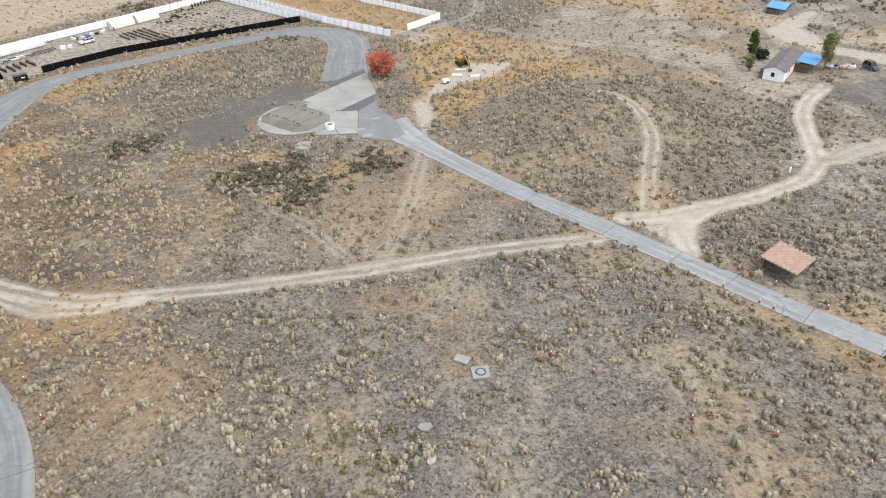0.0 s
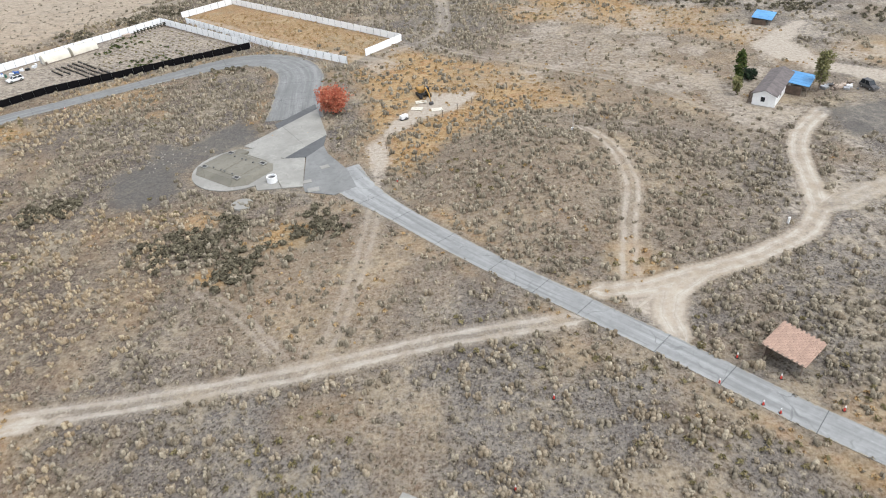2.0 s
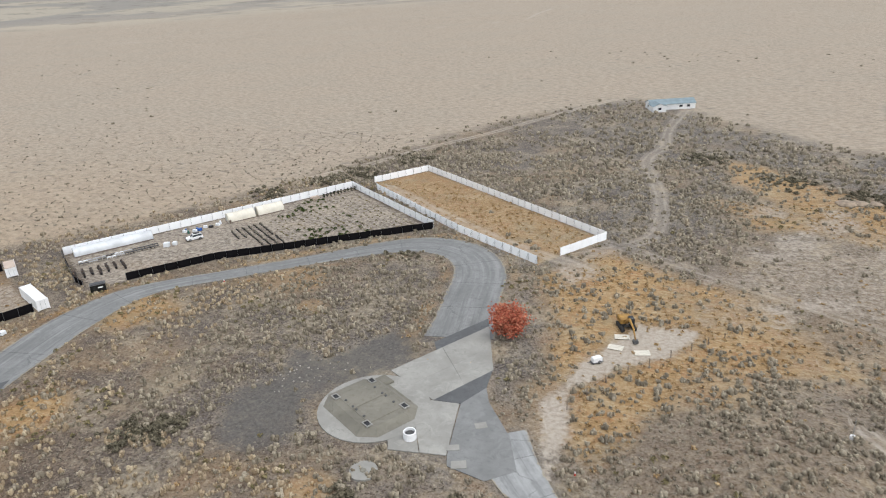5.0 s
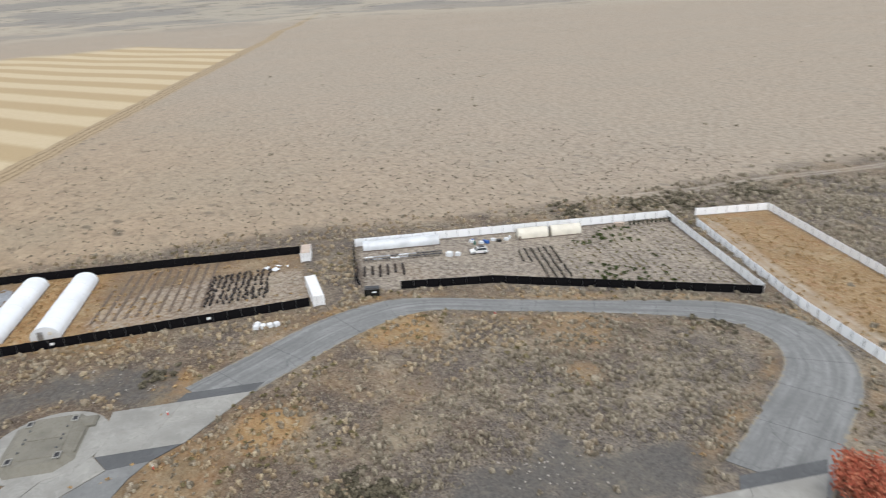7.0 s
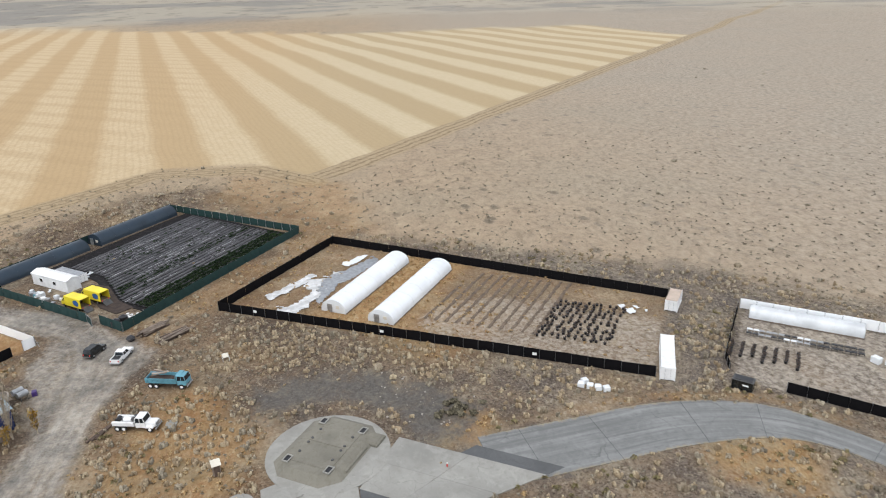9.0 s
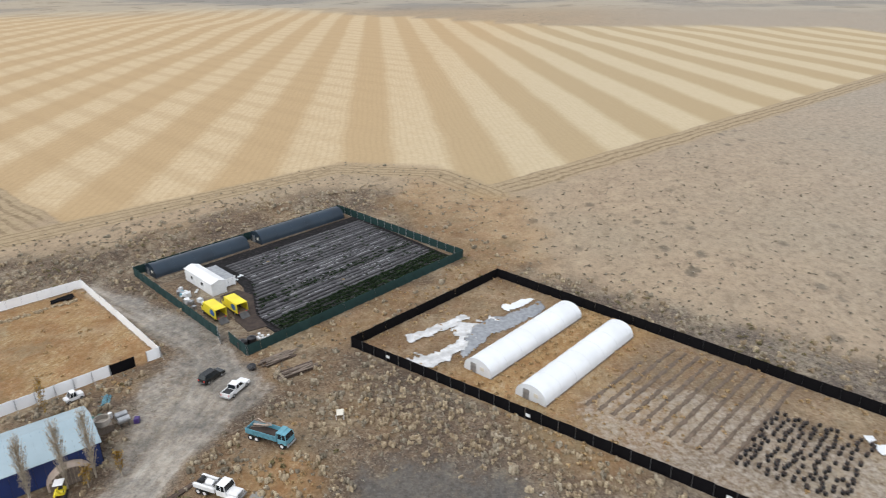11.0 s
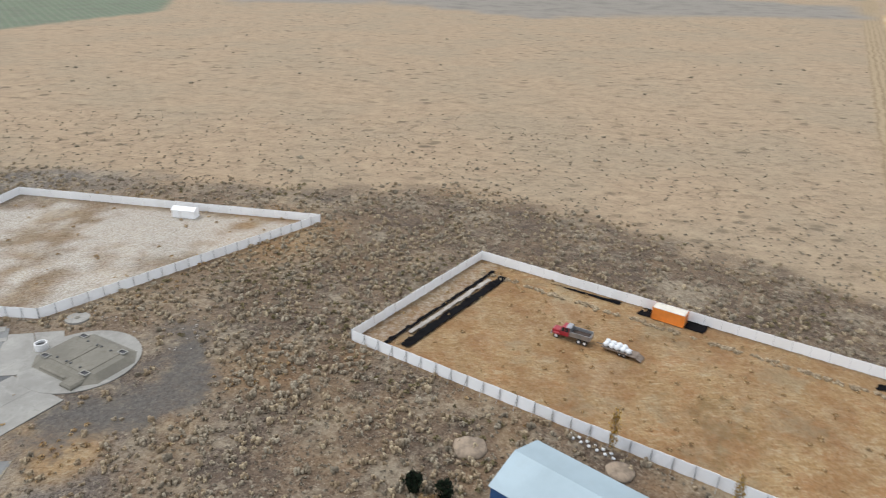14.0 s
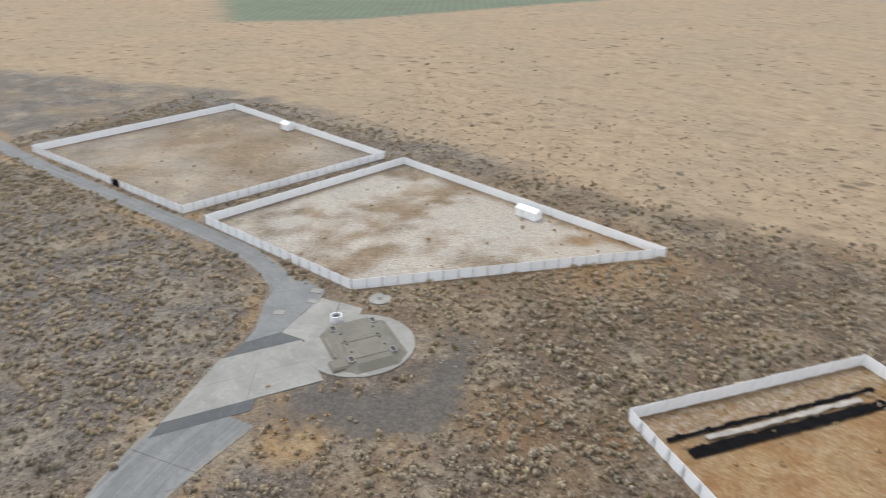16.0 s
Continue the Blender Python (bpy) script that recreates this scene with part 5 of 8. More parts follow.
def blue_barn():
    """Long metal barn: blue wall, pale steel roof in sheets."""
    a, b = Vector((-105.0, 24.6, 0)), Vector((-126.5, 44.5, 0))
    ang = heading(b, a)
    mid = (a + b) / 2
    L, W, eave, ridge = (a - b).length, 11.0, 3.9, 5.8
    side = Vector((math.sin(radians(ang)), -math.cos(radians(ang)), 0))
    if side.y > 0:
        side = -side
    c = mid + side * (W / 2)
    base = thing("metal_barn", "long blue metal barn with a pale steel roof", "barn", pose(c.x, c.y, 0, 0, 0, ang))
    # local: x from the far corner b to a, +y faces the yard
    front = W / 2 if (Matrix.Rotation(radians(ang), 3, "Z") @ Vector((0, 1, 0))).dot(-side) > 0 else -W / 2
    s = 1 if front > 0 else -1
    n = 20
    for i in range(n):
        x = -L / 2 + L * (i + 0.5) / n
        mat = BLUE_WALL if i > 10 else DEEP_BLUE
        part("wall_sheet", Shape().box((x, front, eave / 2), (L / n - 0.03, 0.1, eave)), mat, base)
        part("wall_sheet", Shape().box((x, -front, eave / 2), (L / n - 0.03, 0.1, eave)), BLUE_WALL, base)
    for sx in (-1, 1):
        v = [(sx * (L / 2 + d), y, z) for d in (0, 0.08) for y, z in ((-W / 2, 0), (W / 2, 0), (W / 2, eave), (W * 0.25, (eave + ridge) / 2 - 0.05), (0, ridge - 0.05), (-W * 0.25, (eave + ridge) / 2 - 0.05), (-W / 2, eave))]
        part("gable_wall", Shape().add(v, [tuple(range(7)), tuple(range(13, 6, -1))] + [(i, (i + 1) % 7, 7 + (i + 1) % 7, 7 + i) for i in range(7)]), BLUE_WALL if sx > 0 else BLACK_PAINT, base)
    roof = worn("pale_steel_roof", (0.33, 0.42, 0.46), 0.55, 0.1, vary=0.1, scale=0.4, dirty=0.12, rand=0.05)
    n = 26
    pr = [(-W / 2 - 0.3, eave - 0.05), (0, ridge), (W / 2 + 0.3, eave - 0.05)]
    prof = pr + [(y, z + 0.08) for y, z in pr[::-1]]
    for i in range(n):
        x0 = -L / 2 - 0.3 + (L + 0.6) * i / n
        w = (L + 0.6) / n - 0.006
        k = len(prof)
        v = [(x0 + d, y, z) for d in (0, w) for y, z in prof]
        half = len(pr)
        faces = [(j, (j + 1) % k, k + (j + 1) % k, k + j) for j in range(k)]
        for off in (0, k):
            for j in range(half - 1):
                q = (off + j, off + j + 1, off + k - 2 - j, off + k - 1 - j)
                faces.append(q if off else q[::-1])
        part("roof_sheet", Shape().add(v, faces), roof, base)
    # small plank-fronted hoop hutch against the wall
    hut = thing("hoop_hutch", "small round-topped plank hutch against the barn", "hutch", base.matrix_basis @ pose(-L / 2 + 4.6, front + s * 1.0, 0))
    arch = [(3.1 * math.cos(t), 2.8 * math.sin(t)) for t in np.linspace(0, math.pi, 11)]
    part("cover", Shape().sweep(arch, -0.9, 0.9), TAN_PAINT, hut)
    for i in range(12):
        x = -2.6 + i * 0.475
        part("plank", Shape().box((x, s * 0.95, math.sqrt(max(0.1, 9.3 - x * x)) * 0.44), (0.42, 0.06, math.sqrt(max(0.1, 9.3 - x * x)) * 0.88)), WOOD, hut)
    return base


blue_barn()


# ---- growing tunnels ----
def tunnel(m, L, W, H, film, label, name="grow_tunnel", group=""):
    base = thing(name, label, "tunnel", m, group)
    arch = [(W / 2 * math.cos(t), H * math.sin(t) ** 0.8) for t in np.linspace(0, math.pi, 15)]
    sheet = Shape()
    rows = max(8, int(L / 1.6))
    for j in range(rows + 1):
        dip = 0.0 if j % 2 == 0 else 0.05
        y = -L / 2 + L * j / rows
        sheet.v += [(x * (1 - dip / W), y, max(0, z - dip)) for x, z in arch]
    k = len(arch)
    for j in range(rows):
        sheet.f += [(j * k + i, j * k + i + 1, (j + 1) * k + i + 1, (j + 1) * k + i) for i in range(k - 1)]
    part("film", sheet, film, base, "", None, True)
    for y in (-L / 2, L / 2):
        v = [(x, y, z) for x, z in arch]
        e = part("end_wall", Shape().add(v + [(x, y + 0.06 * (1 if y > 0 else -1), z) for x, z in arch], [tuple(range(k)), tuple(range(2 * k - 1, k - 1, -1))]), film, base)
        part("door", Shape().box((-0.9, y * 1.006, 0.95), (1.2, 0.08, 1.9)), STEEL, e)
        part("window", Shape().box((1.1, y * 1.006, 1.35), (0.8, 0.08, 0.7)), CREAM_PAINT, e)
    for s in (-1, 1):
        part("base_rail", Shape().box((s * W / 2, 0, 0.1), (0.12, L, 0.2)), WOOD, base)
    hoop = Shape()
    for i in range(k - 1):
        hoop.tube((arch[i][0] * 1.01, 0, arch[i][1] * 1.01), (arch[i + 1][0] * 1.01, 0, arch[i + 1][1] * 1.01), 0.02, n=4, caps=False)
    hm = hoop.mesh("hoop", film)
    for j in range(0, rows + 1, 3):
        part("hoop", hm, None, base, "", pose(0, -L / 2 + L * j / rows, 0))
    return base


TDIR = heading((-164.9, 71.2), (-201.6, 96)) - 90
for x, y in ((-172.0, 104.4), (-165.0, 114.2)):
    tunnel(pose(x, y, 0, 0, 0, TDIR + 2), 30.5, 6.2, 2.9, WHITE_FILM, "long white plastic growing tunnel in dry weeds", group="white tunnels")
HDIR = heading((-190.3, 9.5), (-242.6, 44.3)) - 90
tunnel(pose(-201.3, 20.7, 0, 0, 0, HDIR), 25.5, 5.6, 3.0, NAVY_FILM, "long dark navy growing tunnel along the green fence", group="dark tunnels")
tunnel(pose(-226.6, 37.6, 0, 0, 0, HDIR), 28.0, 5.6, 3.2, NAVY_FILM, "long dark navy growing tunnel along the green fence", group="dark tunnels")
LEAN_FILM = worn("clear_dusty_film", (0.56, 0.58, 0.59), 0.35, vary=0.2, scale=0.7, dirt=(0.4, 0.38, 0.35), dirty=0.5)
# pale lean-to tunnel and cream sheds along the nursery's back fence
NDIR = heading((-143.7, 181.6), (-91.4, 252.6))
tunnel(pose(-134.3, 190.2, 0, 0, 0, NDIR - 90), 20.5, 3.8, 2.3, LEAN_FILM, "white plastic lean-to tunnel at the white fence")
tunnel(pose(-111.6, 217.8, 0, 0, 0, NDIR - 90), 8.2, 3.6, 2.6, CREAM_PAINT, "cream fabric shelter at the white fence", name="fabric_shelter", group="cream shelters")
tunnel(pose(-106.2, 225.2, 0, 0, 0, NDIR - 90), 8.2, 3.6, 2.6, CREAM_PAINT, "cream fabric shelter at the white fence", name="fabric_shelter", group="cream shelters")


# ---- vehicles, x forward, on the ground ----
def wheels(base, xs, y, r, w=0.24, rim=STEEL):
    tyre = Shape().tube((0, -w / 2, 0), (0, w / 2, 0), r, n=14).mesh("tyre", RUBBER)
    hub = Shape().tube((0, -w / 2 - 0.02, 0), (0, w / 2 + 0.02, 0), r * 0.55, n=10).mesh("rim", rim)
    for x in xs:
        for s in (-1, 1):
            wh = part("wheel", tyre, None, base, "", pose(x, s * y, r))
            part("rim", hub, None, wh)


def lamps(base, xf, xr, y, z):
    for s in (-1, 1):
        part("headlight", Shape().box((xf, s * y, z), (0.06, 0.32, 0.18)), STEEL, base)
        part("tail_light", Shape().box((xr, s * y, z + 0.1), (0.06, 0.2, 0.3)), RED_PLASTIC, base)


def cabin(base, prof, width, paint, glass_drop=0.06):
    """A glasshouse with a painted roof: prof is rear-bottom, rear-top, front-top, front-bottom in x, z."""
    (x0, z0), (x1, z1), (x2, z2), (x3, z3) = prof
    w0, w1 = width / 2, width / 2 - 0.14
    v = [(x0, -w0, z0), (x3, -w0, z3), (x3, w0, z3), (x0, w0, z0), (x1, -w1, z1), (x2, -w1, z2), (x2, w1, z2), (x1, w1, z1)]
    g = part("glass", Shape().add(v, [(0, 3, 2, 1), (4, 5, 6, 7), (0, 1, 5, 4), (1, 2, 6, 5), (2, 3, 7, 6), (3, 0, 4, 7)]), GLASS, base)
    part("roof", Shape().box(((x1 + x2) / 2, 0, max(z1, z2) + 0.02), (x2 - x1 + 0.08, 2 * w1 + 0.06, 0.07), chamfer=0.03), paint, base)
    fr = Shape()
    for s in (-1, 1):
        for a, b in (((x0, z0), (x1, z1)), ((x3, z3), (x2, z2)), (((x0 + x3) / 2, z0), ((x1 + x2) / 2, z1))):
            fr.tube((a[0], s * (w0 + 0.01), a[1]), (b[0], s * (w1 + 0.01), b[1]), 0.05, n=4)
    part("pillar", fr, paint, base)
    return g


def pickup(m, paint, label):
    b = thing("pickup_truck", label, "pickup truck", m, "vehicles in the dirt yard")
    prof = [(-2.85, 0.45), (2.75, 0.45), (2.85, 0.65), (2.8, 0.98), (1.35, 1.1), (0.95, 1.12), (-0.95, 1.12), (-2.85, 1.1)]
    part("body", Shape().sweep(prof, -0.97, 0.97), paint, b)
    cabin(b, [(-1.0, 1.1), (-0.75, 1.75), (0.55, 1.77), (1.3, 1.1)], 1.84, paint)
    part("bed_floor", Shape().box((-1.95, 0, 1.12), (1.6, 1.6, 0.05)), BLACK_PLASTIC, b)
    bed = Shape()
    for y in (-0.9, 0.9):
        bed.box((-1.95, y, 1.18), (1.8, 0.12, 0.2))
    bed.box((-2.8, 0, 1.18), (0.12, 1.9, 0.2))
    part("bed_rail", bed, paint, b)
    part("bumper", Shape().box((2.9, 0, 0.52), (0.16, 1.9, 0.22), chamfer=0.05), STEEL, b)
    part("bumper", Shape().box((-2.92, 0, 0.52), (0.16, 1.9, 0.22), chamfer=0.05), STEEL, b)
    part("open_door", Shape().box((0.75, 1.2, 0.95), (0.8, 0.06, 0.8), 45), paint, b, "door standing open")
    wheels(b, (-1.75, 1.8), 0.86, 0.4)
    lamps(b, 2.84, -2.87, 0.78, 0.85)
    return b


def car(m, paint, label, L=4.7, tall=1.75, rack=False, group=""):
    b = thing("estate_car", label, "car", m, group)
    h = L / 2
    prof = [(-h, 0.35), (h - 0.1, 0.35), (h, 0.55), (h - 0.05, 0.85), (h - 1.2, 1.02), (-h + 0.05, 1.05), (-h - 0.02, 0.7)]
    part("body", Shape().sweep(prof, -0.9, 0.9), paint, b)
    cabin(b, [(-h + 0.1, 1.02), (-h + 0.45, tall), (h - 1.9, tall + 0.02), (h - 1.15, 1.0)], 1.72, paint)
    wheels(b, (-h + 0.85, h - 0.9), 0.82, 0.35)
    lamps(b, h + 0.01, -h - 0.01, 0.7, 0.72)
    for s in (-1, 1):
        part("bumper", Shape().box((s * (h + 0.03), 0, 0.48), (0.14, 1.75, 0.2), chamfer=0.05), DARK_STEEL, b)
    if rack:
        part("roof_box", Shape().box((-0.7, 0, tall + 0.2), (1.7, 1.1, 0.34), chamfer=0.1), BLACK_PLASTIC, b, "black box on the roof")
    return b


def lorry(m, cab_paint, bed_paint, label, L, bed="dump", group="", conventional=True, name="dump_truck"):
    b = thing(name, label, "truck", m, group)
    h = L / 2
    part("chassis", Shape().box((0, 0, 0.72), (L - 0.4, 0.9, 0.28)), DARK_STEEL, b)
    if conventional:
        part("hood", Shape().box((h - 0.85, 0, 1.25), (1.7, 1.5, 0.8), chamfer=0.16), cab_paint, b)
        for s in (-1, 1):
            part("fender", Shape().box((h - 0.95, s * 0.95, 1.0), (1.3, 0.45, 0.4), chamfer=0.15), cab_paint, b)
        x = h - 2.45
        part("grille", Shape().box((h + 0.02, 0, 1.2), (0.06, 1.0, 0.6)), STEEL, b)
    else:
        x = h - 0.9
    part("cab", Shape().box((x, 0, 1.25), (1.6, 2.1, 0.9), chamfer=0.05), cab_paint, b)
    cabin(b, [(x - 0.8, 1.7), (x - 0.72, 2.5), (x + 0.55, 2.5), (x + 0.8, 1.7)], 2.08, cab_paint)
    x0, x1 = -h, x - 1.0
    bl, bc = x1 - x0, (x0 + x1) / 2
    if bed == "dump":
        part("bed_floor", Shape().box((bc, 0, 1.12), (bl, 2.1, 0.12)), bed_paint, b)
        for s in (-1, 1):
            sd = part("bed_side", Shape().box((bc, s * 1.1, 1.62), (bl, 0.08, 1.0), 0, -s * 7), bed_paint, b)
            for i in range(6):
                part("rib", Shape().box((x0 + bl * (i + 0.5) / 6, s * 1.19, 1.6), (0.09, 0.12, 0.95), 0, -s * 7), bed_paint, sd)
        part("headboard", Shape().box((x1, 0, 1.75), (0.1, 2.2, 1.25)), bed_paint, b)
        part("cab_guard", Shape().box((x1 + 0.4, 0, 2.62), (0.9, 2.0, 0.08)), bed_paint, b)
        part("tailgate", Shape().box((x0, 0, 1.55), (0.1, 2.2, 0.85)), bed_paint, b)
        part("load", Shape().box((bc, 0, 1.45), (bl - 0.3, 1.95, 0.5), chamfer=0.2), SOIL, b, "dark earth load")
    else:
        part("deck", Shape().box((bc, 0, 1.1), (bl, 2.2, 0.14)), bed_paint, b)
        for s in (-1, 1):
            part("side_box", Shape().box((bc, s * 0.95, 1.45), (bl - 0.1, 0.4, 0.6), chamfer=0.04), bed_paint, b)
        part("tank", Shape().tube((bc - 0.2, 0, 1.6), (bc + 1.1, 0, 1.6), 0.5, n=12), bed_paint, b)
        part("reel", Shape().tube((x0 + 0.7, -0.5, 1.65), (x0 + 0.7, 0.5, 1.65), 0.42, n=12), BLACK_PLASTIC, b)
        part("boom", Shape().tube((x0 + 0.2, 0.3, 1.5), (x1 - 0.2, 0.1, 2.2), 0.09, n=6), STEEL, b)
        part("rack", Shape().box((x1 - 0.3, 0, 2.1), (0.5, 1.6, 0.1)).tube((x1 - 0.3, -0.7, 1.2), (x1 - 0.3, -0.7, 2.1), 0.05).tube((x1 - 0.3, 0.7, 1.2), (x1 - 0.3, 0.7, 2.1), 0.05), DARK_STEEL, b)
    wheels(b, (-h + 0.8, -h + 1.9, h - 0.95), 0.98, 0.5, 0.3, WHITE_PAINT)
    part("bumper", Shape().box((h + 0.1, 0, 0.7), (0.16, 2.2, 0.3), chamfer=0.05), STEEL, b)
    lamps(b, h + 0.06, -h - 0.02, 0.85, 1.05)
    return b


def box_truck(m, label):
    b = thing("box_truck", label, "truck", m, "yellow box trucks")
    L, W, H = 5.6, 2.4, 3.1
    part("chassis", Shape().box((0.4, 0, 0.65), (7.2, 0.9, 0.25)), DARK_STEEL, b)
    part("floor", Shape().box((-0.9, 0, 0.95), (L, W, 0.14)), WOOD, b)
    for s in (-1, 1):
        w = part("side_wall", Shape().box((-0.9, s * W / 2, 1.95), (L, 0.07, 2.1)), YELLOW_PAINT, b)
        oval = [(1.0 * math.cos(t), 0.72 * math.sin(t)) for t in np.linspace(0, 2 * math.pi, 25)[:-1]]
        sh = Shape().add([(x - 2.1, s * (W / 2 + 0.045), z + 2.0) for x, z in oval] + [(x - 2.1, s * (W / 2 + 0.02), z + 2.0) for x, z in oval], [tuple(range(24)), tuple(range(47, 23, -1))])
        part("oval_mark", sh, BLUE_PLASTIC, w, "blue oval mark")
    part("roof", Shape().box((-0.9, 0, 3.05), (L + 0.04, W + 0.08, 0.1), chamfer=0.04), YELLOW_PAINT, b)
    part("front_wall", Shape().box((1.88, 0, 1.95), (0.08, W, 2.1)), YELLOW_PAINT, b)
    part("cab", Shape().box((2.75, 0, 1.15), (1.6, 2.0, 0.9), chamfer=0.08), YELLOW_PAINT, b)
    cabin(b, [(1.95, 1.6), (2.0, 2.25), (2.8, 2.25), (3.3, 1.6)], 1.95, YELLOW_PAINT)
    part("ramp", Shape().box((-4.3, 0, 0.5), (1.6, 1.9, 0.07), 0, 0, -32), DARK_STEEL, b)
    part("cargo", Shape().box((0.2, 0, 1.6), (2.6, 2.0, 1.2), chamfer=0.1), DARK_WOOD, b)
    wheels(b, (-2.2, 2.7), 0.95, 0.42, 0.28)
    lamps(b, 3.56, -3.72, 0.8, 0.95)
    return b


def utility_vehicle(m):
    b = thing("utility_vehicle", "small white utility vehicle by the white fence", "utility vehicle", m)
    part("body", Shape().sweep([(-1.5, 0.4), (1.4, 0.4), (1.5, 0.7), (1.3, 0.95), (0.5, 1.0), (-1.5, 0.95)], -0.7, 0.7), WHITE_PAINT, b)
    cabin(b, [(-0.4, 0.98), (-0.35, 1.8), (0.45, 1.8), (0.85, 0.98)], 1.36, WHITE_PAINT)
    part("bed", Shape().box((-1.0, 0, 1.05), (1.0, 1.3, 0.2)), WHITE_PAINT, b)
    wheels(b, (-1.0, 1.0), 0.62, 0.32)
    lamps(b, 1.5, -1.52, 0.5, 0.75)


pickup(pose(-147.3, 55.6, 0, 0, 0, heading((-144.4, 55.2), (-150.2, 56.4))), WHITE_PAINT, "white crew-cab pickup with a door open on the dirt yard")
car(pose(-150.4, 49.6, 0, 0, 0, heading((-148, 48.6), (-152.4, 50.2))), BLACK_PAINT, "black estate car parked on the dirt yard", 4.7, 1.78, group="vehicles in the dirt yard")
car(pose(-114.4, 199.9, 0, 0, 0, heading((-113.2, 201.8), (-116, 198.2))), WHITE_PAINT, "white estate car with a black roof box in the nursery", 4.5, 1.6, True)
lorry(pose(-125.2, -16.2, 0, 0, 0, heading((-128.1, -14.2), (-122.3, -18.1))), RED_PAINT, STEEL, "dark red dump truck with a grey bed in dry straw", 7.2)
lorry(pose(-135.3, 67.0, 0, 0, 0, heading((-136.5, 63.3), (-134.6, 70.9))), TEAL_PAINT, TEAL_PAINT, "faded blue dump truck with earth in its bed", 7.6, conventional=False)
lorry(pose(-123.0, 64.6, 0, 0, 0, heading((-123.8, 61.1), (-122.2, 68.2))), WHITE_PAINT, WHITE_PAINT, "white service truck with tanks and side boxes", 7.2, "service", name="service_truck")
YD = heading((-164.9, 43.6), (-190.3, 9.5))
box_truck(pose(-173.2, 38.6, 0, 0, 0, YD), "yellow box truck with its rear open in the crop lot")
box_truck(pose(-176.3, 41.8, 0, 0, 0, YD), "yellow box truck with its rear open in the crop lot")
utility_vehicle(pose(-140.6, 29.4, 0, 0, 0, heading((-139.4, 28.6), (-142, 30.2)) + 180))

# flat trailer with white bulk bags
tr = thing("flat_trailer", "flat trailer loaded with white bulk bags in dry straw", "trailer", pose(-132.6, -11.6, 0, 0, 0, heading((-129.8, -14), (-135.7, -9.3))))
part("deck", Shape().box((0.3, 0, 0.7), (6.4, 2.2, 0.16)), WOOD, tr)
part("drawbar", Shape().tube((-4.2, 0, 0.5), (-2.6, 0, 0.62), 0.07), DARK_STEEL, tr)
part("ramp", Shape().box((3.9, 0, 0.42), (1.3, 2.0, 0.1), 0, 0, 25), WOOD, tr)
wheels(tr, (0.6, 1.4), 1.0, 0.38)
rng = random.Random(12)
for i in range(5):
    for s in (-1, 1):
        if i == 4 and s == 1:
            continue
        part("bulk_bag", Shape().ball((-2.2 + i * 1.05, s * 0.5, 1.2), 0.58, 9, 6, 0.85, 0.25, rng), WHITE_FILM, tr, "white woven bulk bag", None, True)


OLD_YELLOW = worn("worn_yellow_paint", (0.36, 0.2, 0.045), 0.65, vary=0.4, scale=2.5, dirt=(0.03, 0.025, 0.02), dirty=0.7)


def excavator():
    b = thing("excavator", "yellow and black excavator with its boom down on bare dirt", "excavator", pose(6.6, 178.6, 0, 0, 0, -65))
    for s in (-1, 1):
        prof = [(-1.9, 0.1), (-1.6, 0), (1.6, 0), (1.9, 0.1), (1.9, 0.6), (1.6, 0.8), (-1.6, 0.8), (-1.9, 0.6)]
        part("track", Shape().sweep(prof, s * 1.2 - 0.28, s * 1.2 + 0.28), RUBBER, b)
    part("turntable", Shape().tube((0, 0, 0.5), (0, 0, 0.95), 0.8, n=14), DARK_STEEL, b)
    part("house", Shape().box((-0.9, 0, 1.55), (2.3, 2.4, 1.1), chamfer=0.2), OLD_YELLOW, b)
    part("counterweight", Shape().box((-2.1, 0, 1.45), (0.7, 2.4, 0.9), chamfer=0.2), BLACK_PAINT, b)
    part("cab", Shape().box((0.55, 0.75, 1.75), (1.4, 0.95, 1.6), chamfer=0.1), BLACK_PAINT, b)
    part("cab_glass", Shape().box((1.27, 0.75, 1.95), (0.05, 0.8, 1.1)), GLASS, b)
    part("boom", Shape().tube((0.6, -0.3, 1.5), (2.6, -0.3, 3.2), 0.26, 0.24, 6).tube((2.6, -0.3, 3.2), (4.9, -0.3, 2.4), 0.24, 0.18, 6), OLD_YELLOW, b)
    part("stick", Shape().tube((4.8, -0.3, 2.5), (6.2, -0.3, 0.7), 0.19, 0.14, 6), OLD_YELLOW, b)
    part("ram", Shape().tube((1.2, -0.3, 1.3), (2.9, -0.3, 2.7), 0.09, n=6), STEEL, b)
    part("bucket", Shape().sweep([(5.9, 0.75), (6.6, 0.7), (6.7, 0.2), (6.2, 0.0), (5.7, 0.25)], -0.75, 0.15), DARK_STEEL, b)


excavator()


